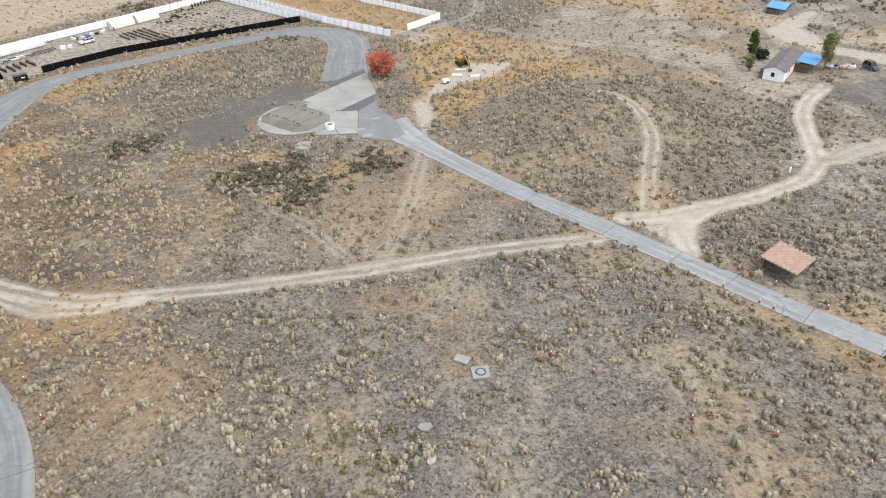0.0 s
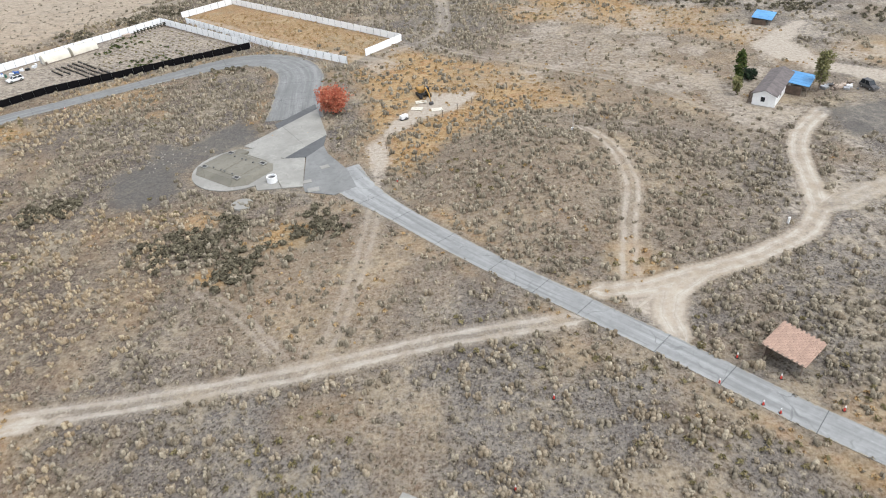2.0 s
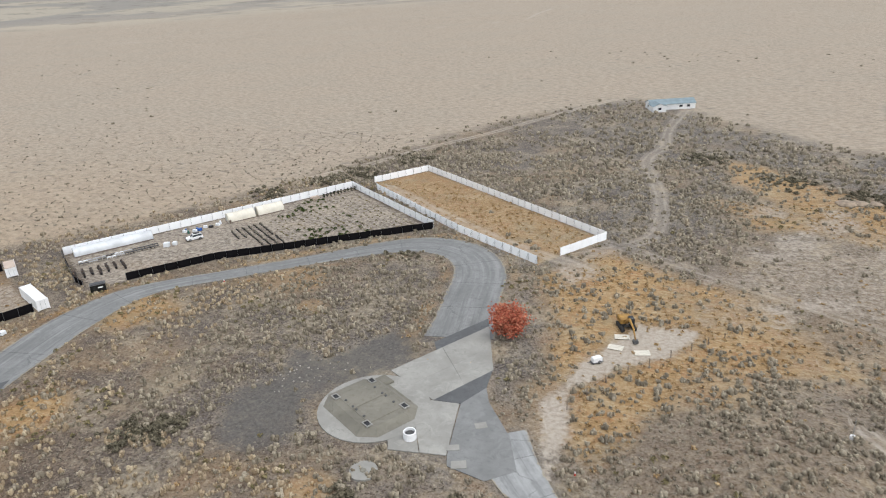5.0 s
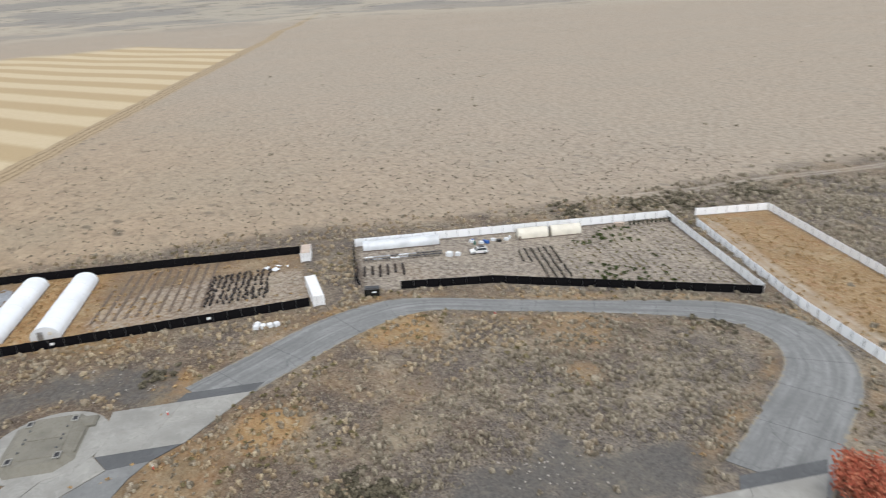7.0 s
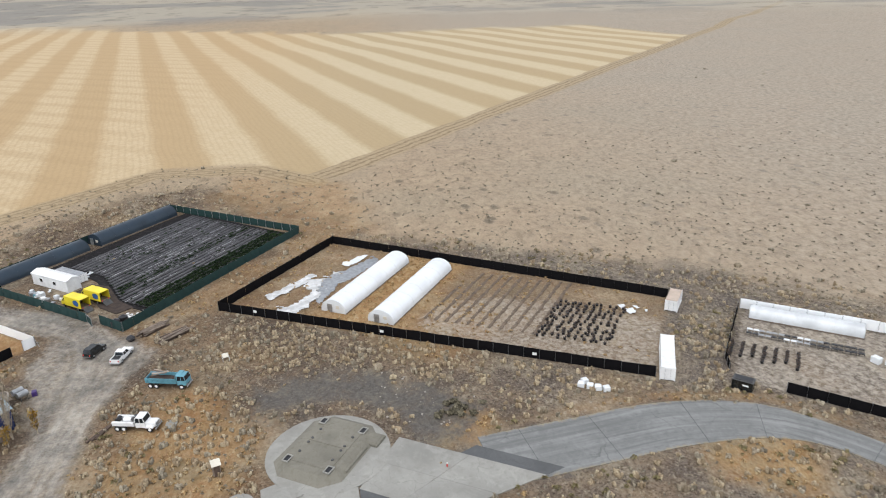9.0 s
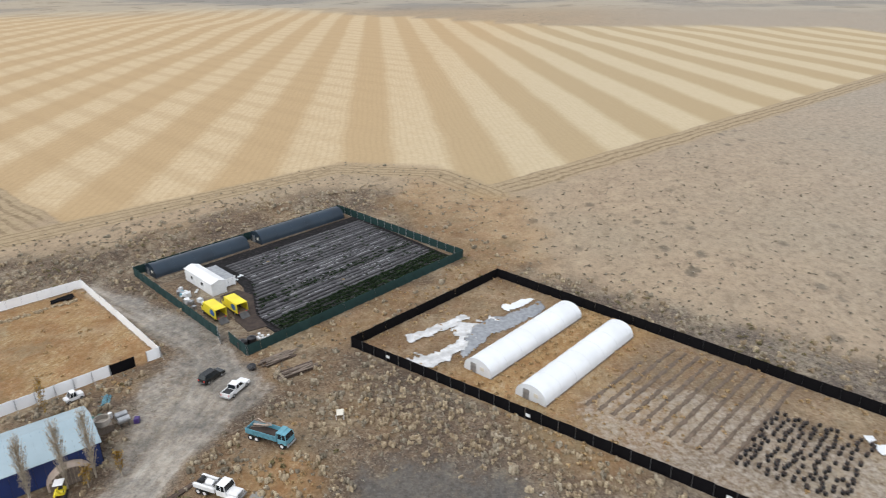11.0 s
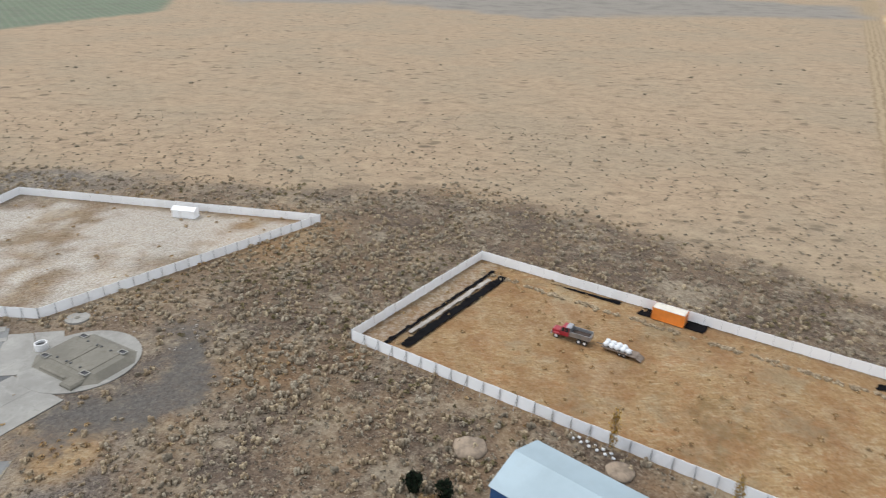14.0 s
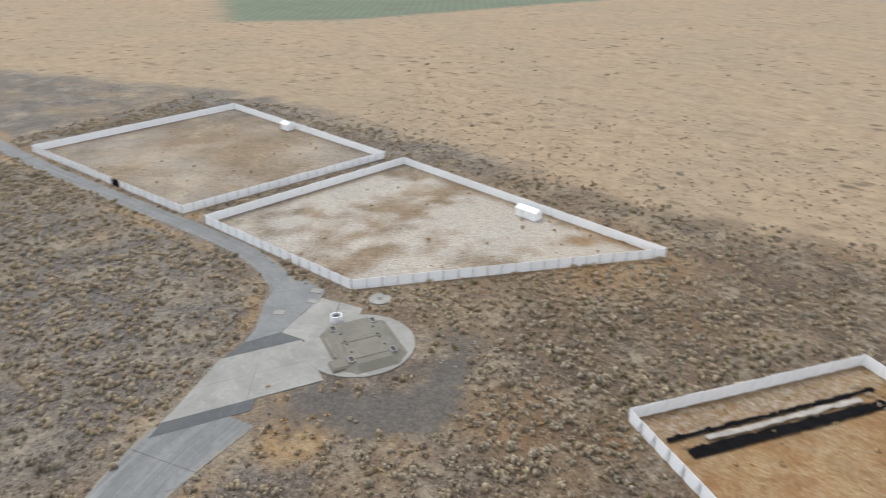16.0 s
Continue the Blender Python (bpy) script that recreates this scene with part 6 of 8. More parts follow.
def mini_digger():
    b = thing("mini_digger", "small yellow digger with a white canopy behind the barn", "excavator", pose(-119.2, 42.9, 0, 0, 0, 25))
    for s in (-1, 1):
        part("track", Shape().sweep([(-0.9, 0.08), (-0.7, 0), (0.7, 0), (0.9, 0.08), (0.9, 0.34), (0.7, 0.44), (-0.7, 0.44), (-0.9, 0.34)], s * 0.6 - 0.15, s * 0.6 + 0.15), RUBBER, b)
    part("house", Shape().box((-0.3, 0, 0.8), (1.4, 1.2, 0.6), chamfer=0.15), YELLOW_PAINT, b)
    part("canopy", Shape().box((-0.2, 0, 2.3), (1.5, 1.3, 0.1), chamfer=0.04), WHITE_PAINT, b)
    for x in (-0.8, 0.4):
        for y in (-0.55, 0.55):
            part("canopy_post", Shape().tube((x, y, 1.0), (x, y, 2.3), 0.035, n=6), DARK_STEEL, b)
    part("seat", Shape().box((-0.4, 0, 1.25), (0.5, 0.5, 0.3), chamfer=0.08), BLACK_PLASTIC, b)
    part("boom", Shape().tube((0.4, 0, 0.9), (1.3, 0, 2.3), 0.13, 0.12, 6).tube((1.3, 0, 2.3), (2.4, 0, 2.2), 0.12, 0.1, 6), YELLOW_PAINT, b)
    part("stick", Shape().tube((2.4, 0, 2.2), (2.8, 0, 0.8), 0.1, 0.08, 6), YELLOW_PAINT, b)
    part("bucket", Shape().sweep([(2.6, 0.85), (3.0, 0.8), (3.05, 0.45), (2.7, 0.3), (2.45, 0.5)], -0.3, 0.3), DARK_STEEL, b)


mini_digger()


# ---- plants ----
ICO_V = []
_g = (1 + 5 ** 0.5) / 2
for _a, _b in ((1, _g), (-1, _g), (1, -_g), (-1, -_g)):
    ICO_V += [(0, _a, _b), (_a, _b, 0), (_b, 0, _a)]
ICO_V = np.array(ICO_V) / math.hypot(1, _g)
_d = np.linalg.norm(ICO_V[:, None] - ICO_V[None], axis=2)
ICO_F = [(i, j, k) for i in range(12) for j in range(i + 1, 12) for k in range(j + 1, 12) if max(_d[i, j], _d[j, k], _d[i, k]) < 1.1]
ICO_F = [(i, j, k) if np.dot(np.cross(ICO_V[j] - ICO_V[i], ICO_V[k] - ICO_V[i]), ICO_V[i]) > 0 else (i, k, j) for i, j, k in ICO_F]
ICO_F = np.array([f for f in ICO_F if ICO_V[list(f), 2].mean() > -0.72])


RING = np.stack([np.cos(np.arange(5) * math.pi * 0.4), np.sin(np.arange(5) * math.pi * 0.4), np.zeros(5)], 1)
PUFF_V = np.concatenate([RING + (0, 0, -0.35), RING * 0.86 + (0, 0, 0.42), [(0, 0, 0.85)]])
PUFF_F = np.array([(k, (k + 1) % 5, 5 + (k + 1) % 5) for k in range(5)] + [(k, 5 + (k + 1) % 5, 5 + k) for k in range(5)] + [(5 + k, 5 + (k + 1) % 5, 10) for k in range(5)])


def clump(rs, lumps, spread, squash, spike=0.3, fat=1.0):
    """Verts and faces of a domed bush of many small leafy heads, about a metre across."""
    vs, fs = [], []
    for i in range(lumps):
        v = PUFF_V * (1 + spike * (rs.rand(11, 1) - 0.5) * 2) + rs.randn(11, 3) * 0.08
        r = rs.uniform(0.13, 0.23) * fat
        q = (i + 0.5) / lumps
        ang, d = i * 2.4 + rs.rand() * 0.8, spread * math.sqrt(q)
        c = np.array([d * math.cos(ang), d * math.sin(ang), squash * (0.1 + 0.42 * math.sqrt(1 - 0.9 * q)) * rs.uniform(0.7, 1.15)])
        tilt = np.array([math.cos(ang), math.sin(ang)]) * 0.6 * d / spread
        w = v * r
        w[:, :2] += np.maximum(w[:, 2:3], 0) * tilt
        w[:5, 2] -= 0.7 * c[2]
        fs.append(PUFF_F + 11 * i)
        vs.append(w + c)
    return np.concatenate(vs), np.concatenate(fs)


def brush(rs, n, core, tall=0.75, blade=0.2):
    """A ragged bush: a small woody core under many tilted leaf sprays."""
    vs, fs, base = [], [], 0
    if core:
        vs.append(ICO_V * (1 + 0.3 * (rs.rand(12, 1) - 0.5)) * 0.36 * np.array([1, 1, tall]) + np.array([0, 0, 0.22]))
        fs.append(ICO_F)
        base = 12
    for _ in range(n):
        a, q = rs.rand() * 2 * math.pi, rs.rand()
        r = 0.5 * math.sqrt(q) * (0.75 + 0.5 * rs.rand())
        c = np.array([r * math.cos(a), r * math.sin(a), tall * (0.1 + 0.5 * math.sqrt(max(0.02, 1 - q)))])
        u = np.array([math.cos(a), math.sin(a), 0.0]) * 0.6 + rs.randn(3) * 0.5
        u /= np.linalg.norm(u)
        w = np.cross(u, rs.randn(3))
        w /= np.linalg.norm(w)
        k = blade * (0.6 + 0.8 * rs.rand())
        vs.append(np.array([c - u * k * 0.7 - w * k * 0.6, c - u * k * 0.7 + w * k * 0.6, c + u * k]))
        fs.append(np.array([[base, base + 1, base + 2]]))
        base += 3
    v = np.concatenate(vs)
    v[:, 2] = np.maximum(v[:, 2], -0.02)
    return v, np.concatenate(fs)


def scatter(name, x, y, size, protos, mat, label, seed, category="shrubs", lift=0.0, rounded=False):
    """One mesh with a copy of some prototype bush at each place."""
    rs = np.random.RandomState(seed)
    z = height(x, y) + lift
    pick = rs.randint(len(protos), size=len(x))
    turn = rs.rand(len(x)) * 2 * math.pi
    vs, fs, base = [], [], 0
    for k, (pv, pf) in enumerate(protos):
        i = np.nonzero(pick == k)[0]
        if not len(i):
            continue
        c, s = np.cos(turn[i])[:, None], np.sin(turn[i])[:, None]
        sc = size[i][:, None]
        vx = (pv[:, 0] * c - pv[:, 1] * s) * sc + x[i][:, None]
        vy = (pv[:, 0] * s + pv[:, 1] * c) * sc + y[i][:, None]
        vz = pv[:, 2] * sc * (0.8 + 0.4 * rs.rand(len(i), 1)) + z[i][:, None]
        vs.append(np.stack([vx, vy, vz], 2).reshape(-1, 3))
        fs.append((pf[None] + (np.arange(len(i)) * len(pv))[:, None, None] + base).reshape(-1, 3))
        base += len(i) * len(pv)
    v, f = np.concatenate(vs), np.concatenate(fs)
    me = bpy.data.meshes.new(name)
    me.vertices.add(len(v))
    me.vertices.foreach_set("co", v.ravel())
    me.loops.add(f.size)
    me.loops.foreach_set("vertex_index", f.ravel())
    me.polygons.add(len(f))
    me.polygons.foreach_set("loop_start", np.arange(0, f.size, 3))
    me.update(calc_edges=True)
    if rounded:
        me.polygons.foreach_set("use_smooth", np.ones(len(f), bool))
    me.materials.append(mat)
    return tagged(new(name, me), label, category, kind="stuff")


def leafy(name, cols, rough=0.9):
    """Foliage whose lumps differ from one another, with inner shade painted as dark noise."""
    n = Nodes(name, rough)
    n.b.inputs["Specular IOR Level"].default_value = 0.2
    r = n.geo.outputs["Random Per Island"]
    c = n.mix(n.ramp(r, 0.0, 0.5), cols[0], cols[1])
    c = n.mix(n.ramp(r, 0.45, 1.0), c, cols[2])
    fine = n.noise(n.pos(), 6.5, 3, 0.7)
    # dark blotches stand in for the shade among the leaves
    c = n.mix(n.ramp(fine, 0.43, 0.68, 0, 0.55), c, tuple(v * 0.48 for v in cols[1]))
    n.colour(c).bump(fine, 0.9, 0.12)
    return n.mat


SAGE_LEAF = leafy("sage_leaf", (lin(192, 173, 147), lin(142, 124, 102), lin(208, 191, 165)))
DARK_SAGE = leafy("dark_sage_leaf", (lin(172, 157, 135), lin(130, 117, 99), lin(198, 182, 157)))
TAN_SAGE = leafy("tan_sage_leaf", (lin(200, 176, 144), lin(156, 133, 105), lin(220, 198, 164)))
HERB_LEAF = leafy("dry_herb_leaf", (lin(178, 163, 142), lin(142, 128, 110), lin(198, 184, 161)))
STRAW_TUFT = leafy("straw_tuft", (lin(216, 180, 130), lin(192, 152, 104), lin(230, 202, 158)))
OLIVE_LEAF = leafy("olive_leaf", (lin(154, 141, 100), lin(131, 119, 84), lin(172, 153, 112)))
DEEP_SAGE = leafy("deep_sage_leaf", (lin(132, 121, 99), lin(98, 90, 73), lin(158, 146, 121)))
CROP_LEAF = leafy("crop_leaf", (lin(40, 58, 34), lin(28, 42, 26), lin(72, 88, 52)))
rs0 = np.random.RandomState(7)
BUSH = [clump(rs0, 6, 0.42, 0.95, 0.26, 1.08) for _ in range(12)]
STAND = [clump(rs0, 4, 0.38, 1.05, 0.26, 1.2) for _ in range(12)]
SPRAY = [brush(rs0, 30, True) for _ in range(8)]
LUMP = [brush(rs0, 11, False, 0.7, 0.34) for _ in range(8)]
TUFT = [brush(rs0, 22, False, 0.9, 0.26) for _ in range(6)]
FLAT = [clump(rs0, 5, 0.45, 0.6, 0.3, 1.3) for _ in range(5)]


def places(step, box, seed):
    rs = np.random.RandomState(seed)
    gx, gy = np.meshgrid(np.arange(box[0], box[2], step), np.arange(box[1], box[3], step))
    x = gx.ravel() + (rs.rand(gx.size) - 0.5) * step * 1.5
    y = gy.ravel() + (rs.rand(gx.size) - 0.5) * step * 1.5
    return x, y, rs


def free(c, x, y):
    """How far plants may stand at a place: not on tracks, pads, lots or yards."""
    k = c["sage"] * (1 - c["bare"]) * np.clip(1 - 1.7 * c["clear"], 0, 1) * (1 - 0.55 * np.clip(c["gold"], 0, 1)) * np.clip(1 - 1.15 * c["gravel"], 0, 1)
    for lot in (LOT_ONE, LOT_GOLD, LOT_TWO, LOT_GREEN, LOT_WHITE, LOT_THREE, LOT_FOUR):
        k = k * (1 - soft(signed(x, y, list(lot)) - 0.8, 0.4))
    k = k * (1 - soft(signed(x, y, YARD) - 0.5, 1.5))
    for p in (C1, C2, C3):
        k = k * (1 - soft(signed(x, y, [(p.x + a, p.y + b) for a, b in ((-2.4, 11.4), (10.4, 33.2), (17.6, 17.5), (19.2, 6.8), (25, -1), (28, -8.6), (23.6, -12.6), (7, -10))]), 0.3))
    k = k * (1 - 0.6 * soft(signed(x, y, [(16, 192), (58, 172), (84, 160), (120, 190), (110, 240), (40, 262)]), 12))
    k = k * (1 - 0.7 * soft(signed(x, y, [(-158, 52), (-212, 87), (-250, 56), (-280, 60), (-262, 98), (-214, 110), (-196, 92), (-164, 69)]) - 3, 4))
    for x0, y0, r in ((-116.6, 30.5, 15), (90.6, 173, 9), (97.4, 175.6, 6), (62.7, 82.6, 3.4), (107.4, 230.6, 7), (6.6, 178, 5), (2, 392, 12), (113, 174, 9), (-135.3, 67, 4), (-123, 64.6, 4), (-125.8, 157, 6.5), (-147.6, 168.6, 4)):
        k = k * (np.hypot(x - x0, y - y0) > r)
    return k


x, y, rs = places(1.3, (-270, -120, 128, 300), 3)
c = cover(x, y)
pale = np.clip(0.08 + 1.1 * np.exp(-((x - 18) / 45) ** 2 - ((y - 52) / 30) ** 2) + 0.5 * np.exp(-((x + 70) / 30) ** 2 - ((y + 5) / 25) ** 2), 0, 1)
stand = vnoise(x, y, 3.2, 71) * 0.55 + vnoise(x, y, 17, 73) * 0.45
k = free(c, x, y) * np.clip(stand * 9 - 4.3, 0.03, 1) * np.clip(pale + 0.15, 0, 1)
hit = rs.rand(len(x)) < k * 0.95
scatter("sagebrush", x[hit], y[hit], 0.75 + 0.85 * rs.rand(hit.sum()) ** 1.6, BUSH, SAGE_LEAF, "pale grey-tan dry sagebrush scattered over the ground", 1, rounded=True)
dense = (soft(signed(x, y, [(12, 325), (31, 323), (56, 286), (84, 271), (90, 262), (68, 258), (46, 267), (26, 289)]), 5) + np.exp(-((x - 32) / 28) ** 2 - ((y - 130) / 26) ** 2) + np.exp(-((x - 78) / 22) ** 2 - ((y - 82) / 24) ** 2) + 1.3 * np.exp(-((x + 20) / 16) ** 2 - ((y - 114) / 7) ** 2) + 1.2 * np.exp(-((x + 65) / 7) ** 2 - ((y - 128) / 6) ** 2) + 0.9 * soft(signed(x, y, SAGE) + 24, 16) * (y < 300))
stand = vnoise(x, y, 3.4, 77) * 0.6 + vnoise(x, y, 14, 79) * 0.4
hit = rs.rand(len(x)) < free(c, x, y) * np.clip(dense, 0.4, 1) * np.clip(stand * 8 - 3.3, 0.04, 1) * 0.98
tan = hit & (((x < -30) & (y < 125)) | (y < 30) | ((x < -75) & (y < 260))) & (rs.rand(len(x)) < 0.85)
hit = hit & ~tan & (rs.rand(len(x)) > 0.92 * np.clip(pale, 0, 1))
scatter("dark_sagebrush", x[hit], y[hit], 0.7 + 0.8 * rs.rand(hit.sum()) ** 1.5, STAND, DARK_SAGE, "dark grey-brown woody sagebrush in thick stands", 2, rounded=True)
scatter("tan_sagebrush", x[tan], y[tan], 0.65 + 0.7 * rs.rand(tan.sum()) ** 1.5, STAND, TAN_SAGE, "brown-tan dry sagebrush in loose stands", 9, rounded=True)
x, y, rs = places(1.1, (-215, -115, 122, 262), 11)
c = cover(x, y)
hit = rs.rand(len(x)) < free(c, x, y) * (0.2 + 0.55 * vnoise(x, y, 9, 80))
scatter("dry_herbs", x[hit], y[hit], 0.28 + 0.34 * rs.rand(hit.sum()), LUMP, HERB_LEAF, "small brown dried herbs between the sagebrush", 3)
hit = rs.rand(len(x)) < np.clip(c["gold"] * 1.1 - 0.2, 0, 1) * (1 - c["bare"]) * (0.25 + 0.5 * vnoise(x, y, 5, 84)) * (1 - 0.85 * soft(signed(x, y, LOT_WHITE), 0.5)) * (1 - 0.85 * soft(signed(x, y, LOT_THREE), 0.5)) * (1 - 0.85 * soft(signed(x, y, LOT_FOUR), 0.5))
scatter("straw_weeds", x[hit], y[hit], 0.35 + 0.55 * rs.rand(hit.sum()), TUFT, STRAW_TUFT, "golden dry weeds and straw in tufts", 4, lift=-0.08)
hit = rs.rand(len(x)) < free(c, x, y) * np.clip(vnoise(x, y, 21, 90) * 3 - 1.7, 0, 1) * 0.35
scatter("olive_brush", x[hit], y[hit], 0.5 + 0.6 * rs.rand(hit.sum()), TUFT, OLIVE_LEAF, "yellow-olive rabbitbrush among the sage", 5)
# thicker brush to the north and the far shoulder of the hill
x, y, rs = places(2.4, (-110, 255, 190, 420), 17)
c = cover(x, y)
hit = rs.rand(len(x)) < free(c, x, y) * np.clip(vnoise(x, y, 22, 95) * 2.6 - 0.6, 0.05, 1) * np.where((y > 300) | (x < 20), 0.95, 0.5) * (1 - c["plowed"]) * np.clip((422 - y) / 40, 0.1, 1)
scatter("dark_sagebrush", x[hit], y[hit], 0.9 + 1.3 * rs.rand(hit.sum()) ** 1.5, STAND, DARK_SAGE, "dark sagebrush on the slope below the far house", 6, rounded=True)
# tall dark shrubs in clumps by the pads and along the gully
rs = np.random.RandomState(57)
px, py = [], []
for cx, cy, r, m in ((-64.6, 123.5, 4.5, 46), (-33, 111, 5, 55), (-24.5, 119, 3, 30), (-19, 105.6, 5, 70), (-8.5, 118, 4.5, 60), (-28, 113, 6, 50), (-62, 128, 3, 16), (-52, 205, 5, 30), (-118, 116, 4, 14), (20, 305, 9, 60), (45, 283, 8, 60), (66, 270, 9, 90), (84, 266, 7, 70), (100, 254, 9, 60), (122, 246, 10, 60), (146, 232, 10, 60), (-96, 268, 8, 70), (-84, 290, 7, 60), (-104, 258, 6, 40), (-116, 240, 6, 40)):
    px += list(cx + rs.randn(m) * r * 0.55)
    py += list(cy + rs.randn(m) * r * 0.55)
px, py = np.array(px), np.array(py)
ok = (signed(px, py, LOT_ONE) > 1) & (signed(px, py, LOT_GOLD) > 1) & (rs.rand(len(px)) < 1 - cover(px, py)["bare"])
px, py = px[ok], py[ok]
scatter("dark_shrubs", px, py, 1.0 + 0.9 * rs.rand(len(px)), SPRAY, DEEP_SAGE, "tall dark grey-green shrubs in ragged clumps", 12)
# lone dark bushes on the dry grass
x, y, rs = places(9.0, (-560, -420, 260, 620), 23)
c = cover(x, y)
hit = rs.rand(len(x)) < c["grass"] * (1 - c["stubble"]) * (1 - c["border"]) * (1 - c["plowed"]) * (1 - c["green"]) * np.clip(vnoise(x, y, 70, 99) * 2.4 - 0.85, 0, 1) * 0.16
scatter("grassland_bushes", x[hit], y[hit], 0.7 + 1.3 * rs.rand(hit.sum()) ** 2, FLAT, DARK_SAGE, "lone dark bushes on the dry grassland", 7, rounded=True)
bx, by = np.array([-29.0, -25.3, -22.5, -19.9, -38.5]), np.array([221.5, 214.9, 217.8, 214.1, 238.0])
scatter("dark_sagebrush", bx, by, np.array([1.6, 1.4, 1.7, 2.1, 1.3]), FLAT, DARK_SAGE, "few dark bushes in the fenced grass lot", 8, rounded=True)
x, y, rs = places(1.9, (-330, -190, 60, 330), 29)
c = cover(x, y)
hit = rs.rand(len(x)) < c["grass"] * (1 - c["stubble"]) * (1 - 0.8 * c["border"]) * (0.15 + 0.5 * vnoise(x, y, 12, 101)) * np.exp(-np.clip(signed(x, y, SAGE), 0, 400) / 70)
scatter("grass_tufts", x[hit], y[hit], 0.35 + 0.5 * rs.rand(hit.sum()), LUMP, HERB_LEAF, "dry bunchgrass tufts on the slope", 8)


def tree(name, m, h, spread, leaf, label, leaves=900, trunk=0.16, low=0.12, bark=None, limbs=14, upright=0.8, leaf_size=0.32, category="tree"):
    """A tapered trunk with rising limbs and a ragged crown of small leaves."""
    rng = random.Random(int(abs(m.translation.x * 31 + m.translation.y * 7)))
    base = thing(name, label, category, m)
    s = Shape().tube((0, 0, -0.1), (0, 0, h * 0.55), trunk, trunk * 0.6, 7).tube((0, 0, h * 0.55), (0.1, 0, h * 0.95), trunk * 0.6, 0.02, 6)
    tips = []
    for i in range(limbs):
        z = h * (low + (0.8 - low) * i / limbs)
        a = i * 2.4 + rng.random()
        r = spread * (1 - 0.55 * abs(2 * (z / h) - 0.75)) * rng.uniform(0.6, 1.0)
        e = Vector((r * math.cos(a), r * math.sin(a), min(h, z + r * upright + 0.1 * h)))
        s.tube((0, 0, z), tuple(e), trunk * 0.35, 0.015, 4)
        tips.append((Vector((0, 0, z)), e))
        for _ in range(3):
            t = rng.uniform(0.4, 0.9)
            p = Vector((0, 0, z)).lerp(e, t)
            q = p + Vector((rng.uniform(-1, 1), rng.uniform(-1, 1), rng.uniform(0.2, 1.2))) * r * 0.35
            s.tube(tuple(p), tuple(q), 0.028, 0.012, 3)
            tips.append((p, q))
    part("trunk", s, bark or WOOD, base)
    cr = Shape()
    for _ in range(leaves):
        p, q = rng.choice(tips)
        c = p.lerp(q, rng.uniform(0.35, 1.1)) + Vector((rng.gauss(0, 1), rng.gauss(0, 1), rng.gauss(0, 1))) * spread * 0.13
        k = leaf_size * rng.uniform(0.5, 1.2)
        u = Vector((rng.gauss(0, 1), rng.gauss(0, 1), rng.gauss(0, 1))).normalized()
        w = u.orthogonal().normalized()
        cr.add([tuple(c - u * k), tuple(c + w * k * 0.55), tuple(c + u * k), tuple(c - w * k * 0.55)], [(0, 1, 2), (0, 2, 3)])
    if leaves:
        part("crown", cr, leaf, base)
    return base


RED_LEAF = leafy("rust_leaf", (lin(214, 122, 92), lin(184, 92, 70), lin(228, 150, 116)))
GREEN_LEAF = leafy("green_leaf", (lin(84, 98, 46), lin(58, 72, 36), lin(118, 124, 62)))
YELLOW_LEAF = leafy("yellow_leaf", (lin(228, 180, 76), lin(198, 150, 58), lin(242, 206, 118)))
GREYGREEN_LEAF = leafy("pale_olive_leaf", (lin(146, 140, 92), lin(118, 114, 76), lin(168, 158, 108)))
FIR_LEAF = leafy("fir_leaf", (lin(42, 56, 38), lin(28, 40, 28), lin(62, 76, 50)))
POPLAR_LEAF = leafy("pale_poplar_leaf", (lin(228, 210, 184), lin(208, 188, 160), lin(238, 224, 200)))
TWIG = worn("pale_twig", (0.46, 0.39, 0.3), 0.9, vary=0.3, scale=3)
tree("rust_bush", pose(-14.6, 169.4, 0), 5.4, 4.6, RED_LEAF, "large rust-red autumn bush beside the concrete driveway", 3400, 0.14, 0.02, limbs=34, upright=0.55, leaf_size=0.3, category="bush")
tree("tall_tree", pose(83.6, 177.4, 0), 10.0, 1.4, GREEN_LEAF, "tall narrow green tree beside the mobile home", 1800, 0.2, 0.08, limbs=26, upright=1.1)
tree("small_tree", pose(82.2, 173.2, 0), 4.4, 1.5, GREYGREEN_LEAF, "small yellow-green tree beside the mobile home", 800, 0.1, 0.05, limbs=16)
tree("tall_tree", pose(101.6, 174.2, 0), 10.0, 2.2, GREYGREEN_LEAF, "tall thin-leaved yellow-green tree behind the tarp shed", 1500, 0.2, 0.1, limbs=24, upright=1.1)
tree("hedge_bush", pose(88.2, 183.0, 0), 2.0, 2.6, FIR_LEAF, "low dark green juniper bush behind the mobile home", 900, 0.1, 0.02, limbs=18, upright=0.3, category="bush")
for x, y, h in ((-117.6, 39.4, 11.2), (-120.9, 42.6, 11.6), (-123.6, 45.2, 12.2), (-112.6, 34.8, 7.0)):
    tree("poplar", pose(x, y, 0), h, 1.35, POPLAR_LEAF, "bare grey poplar with few pale leaves before the barn", 900, 0.15, 0.06, TWIG, 70, 2.4, 0.17)
for x, y, h in ((-123.7, 14.8, 8.2), (-135.4, 28.2, 8.6), (-124.6, 48.6, 4.2), (-121.6, 45.4, 3.4)):
    tree("yellow_poplar", pose(x, y, 0), h, 0.9, YELLOW_LEAF, "slim poplar in yellow autumn leaf", 420, 0.1, 0.06, TWIG, 24, 2.0, 0.24)
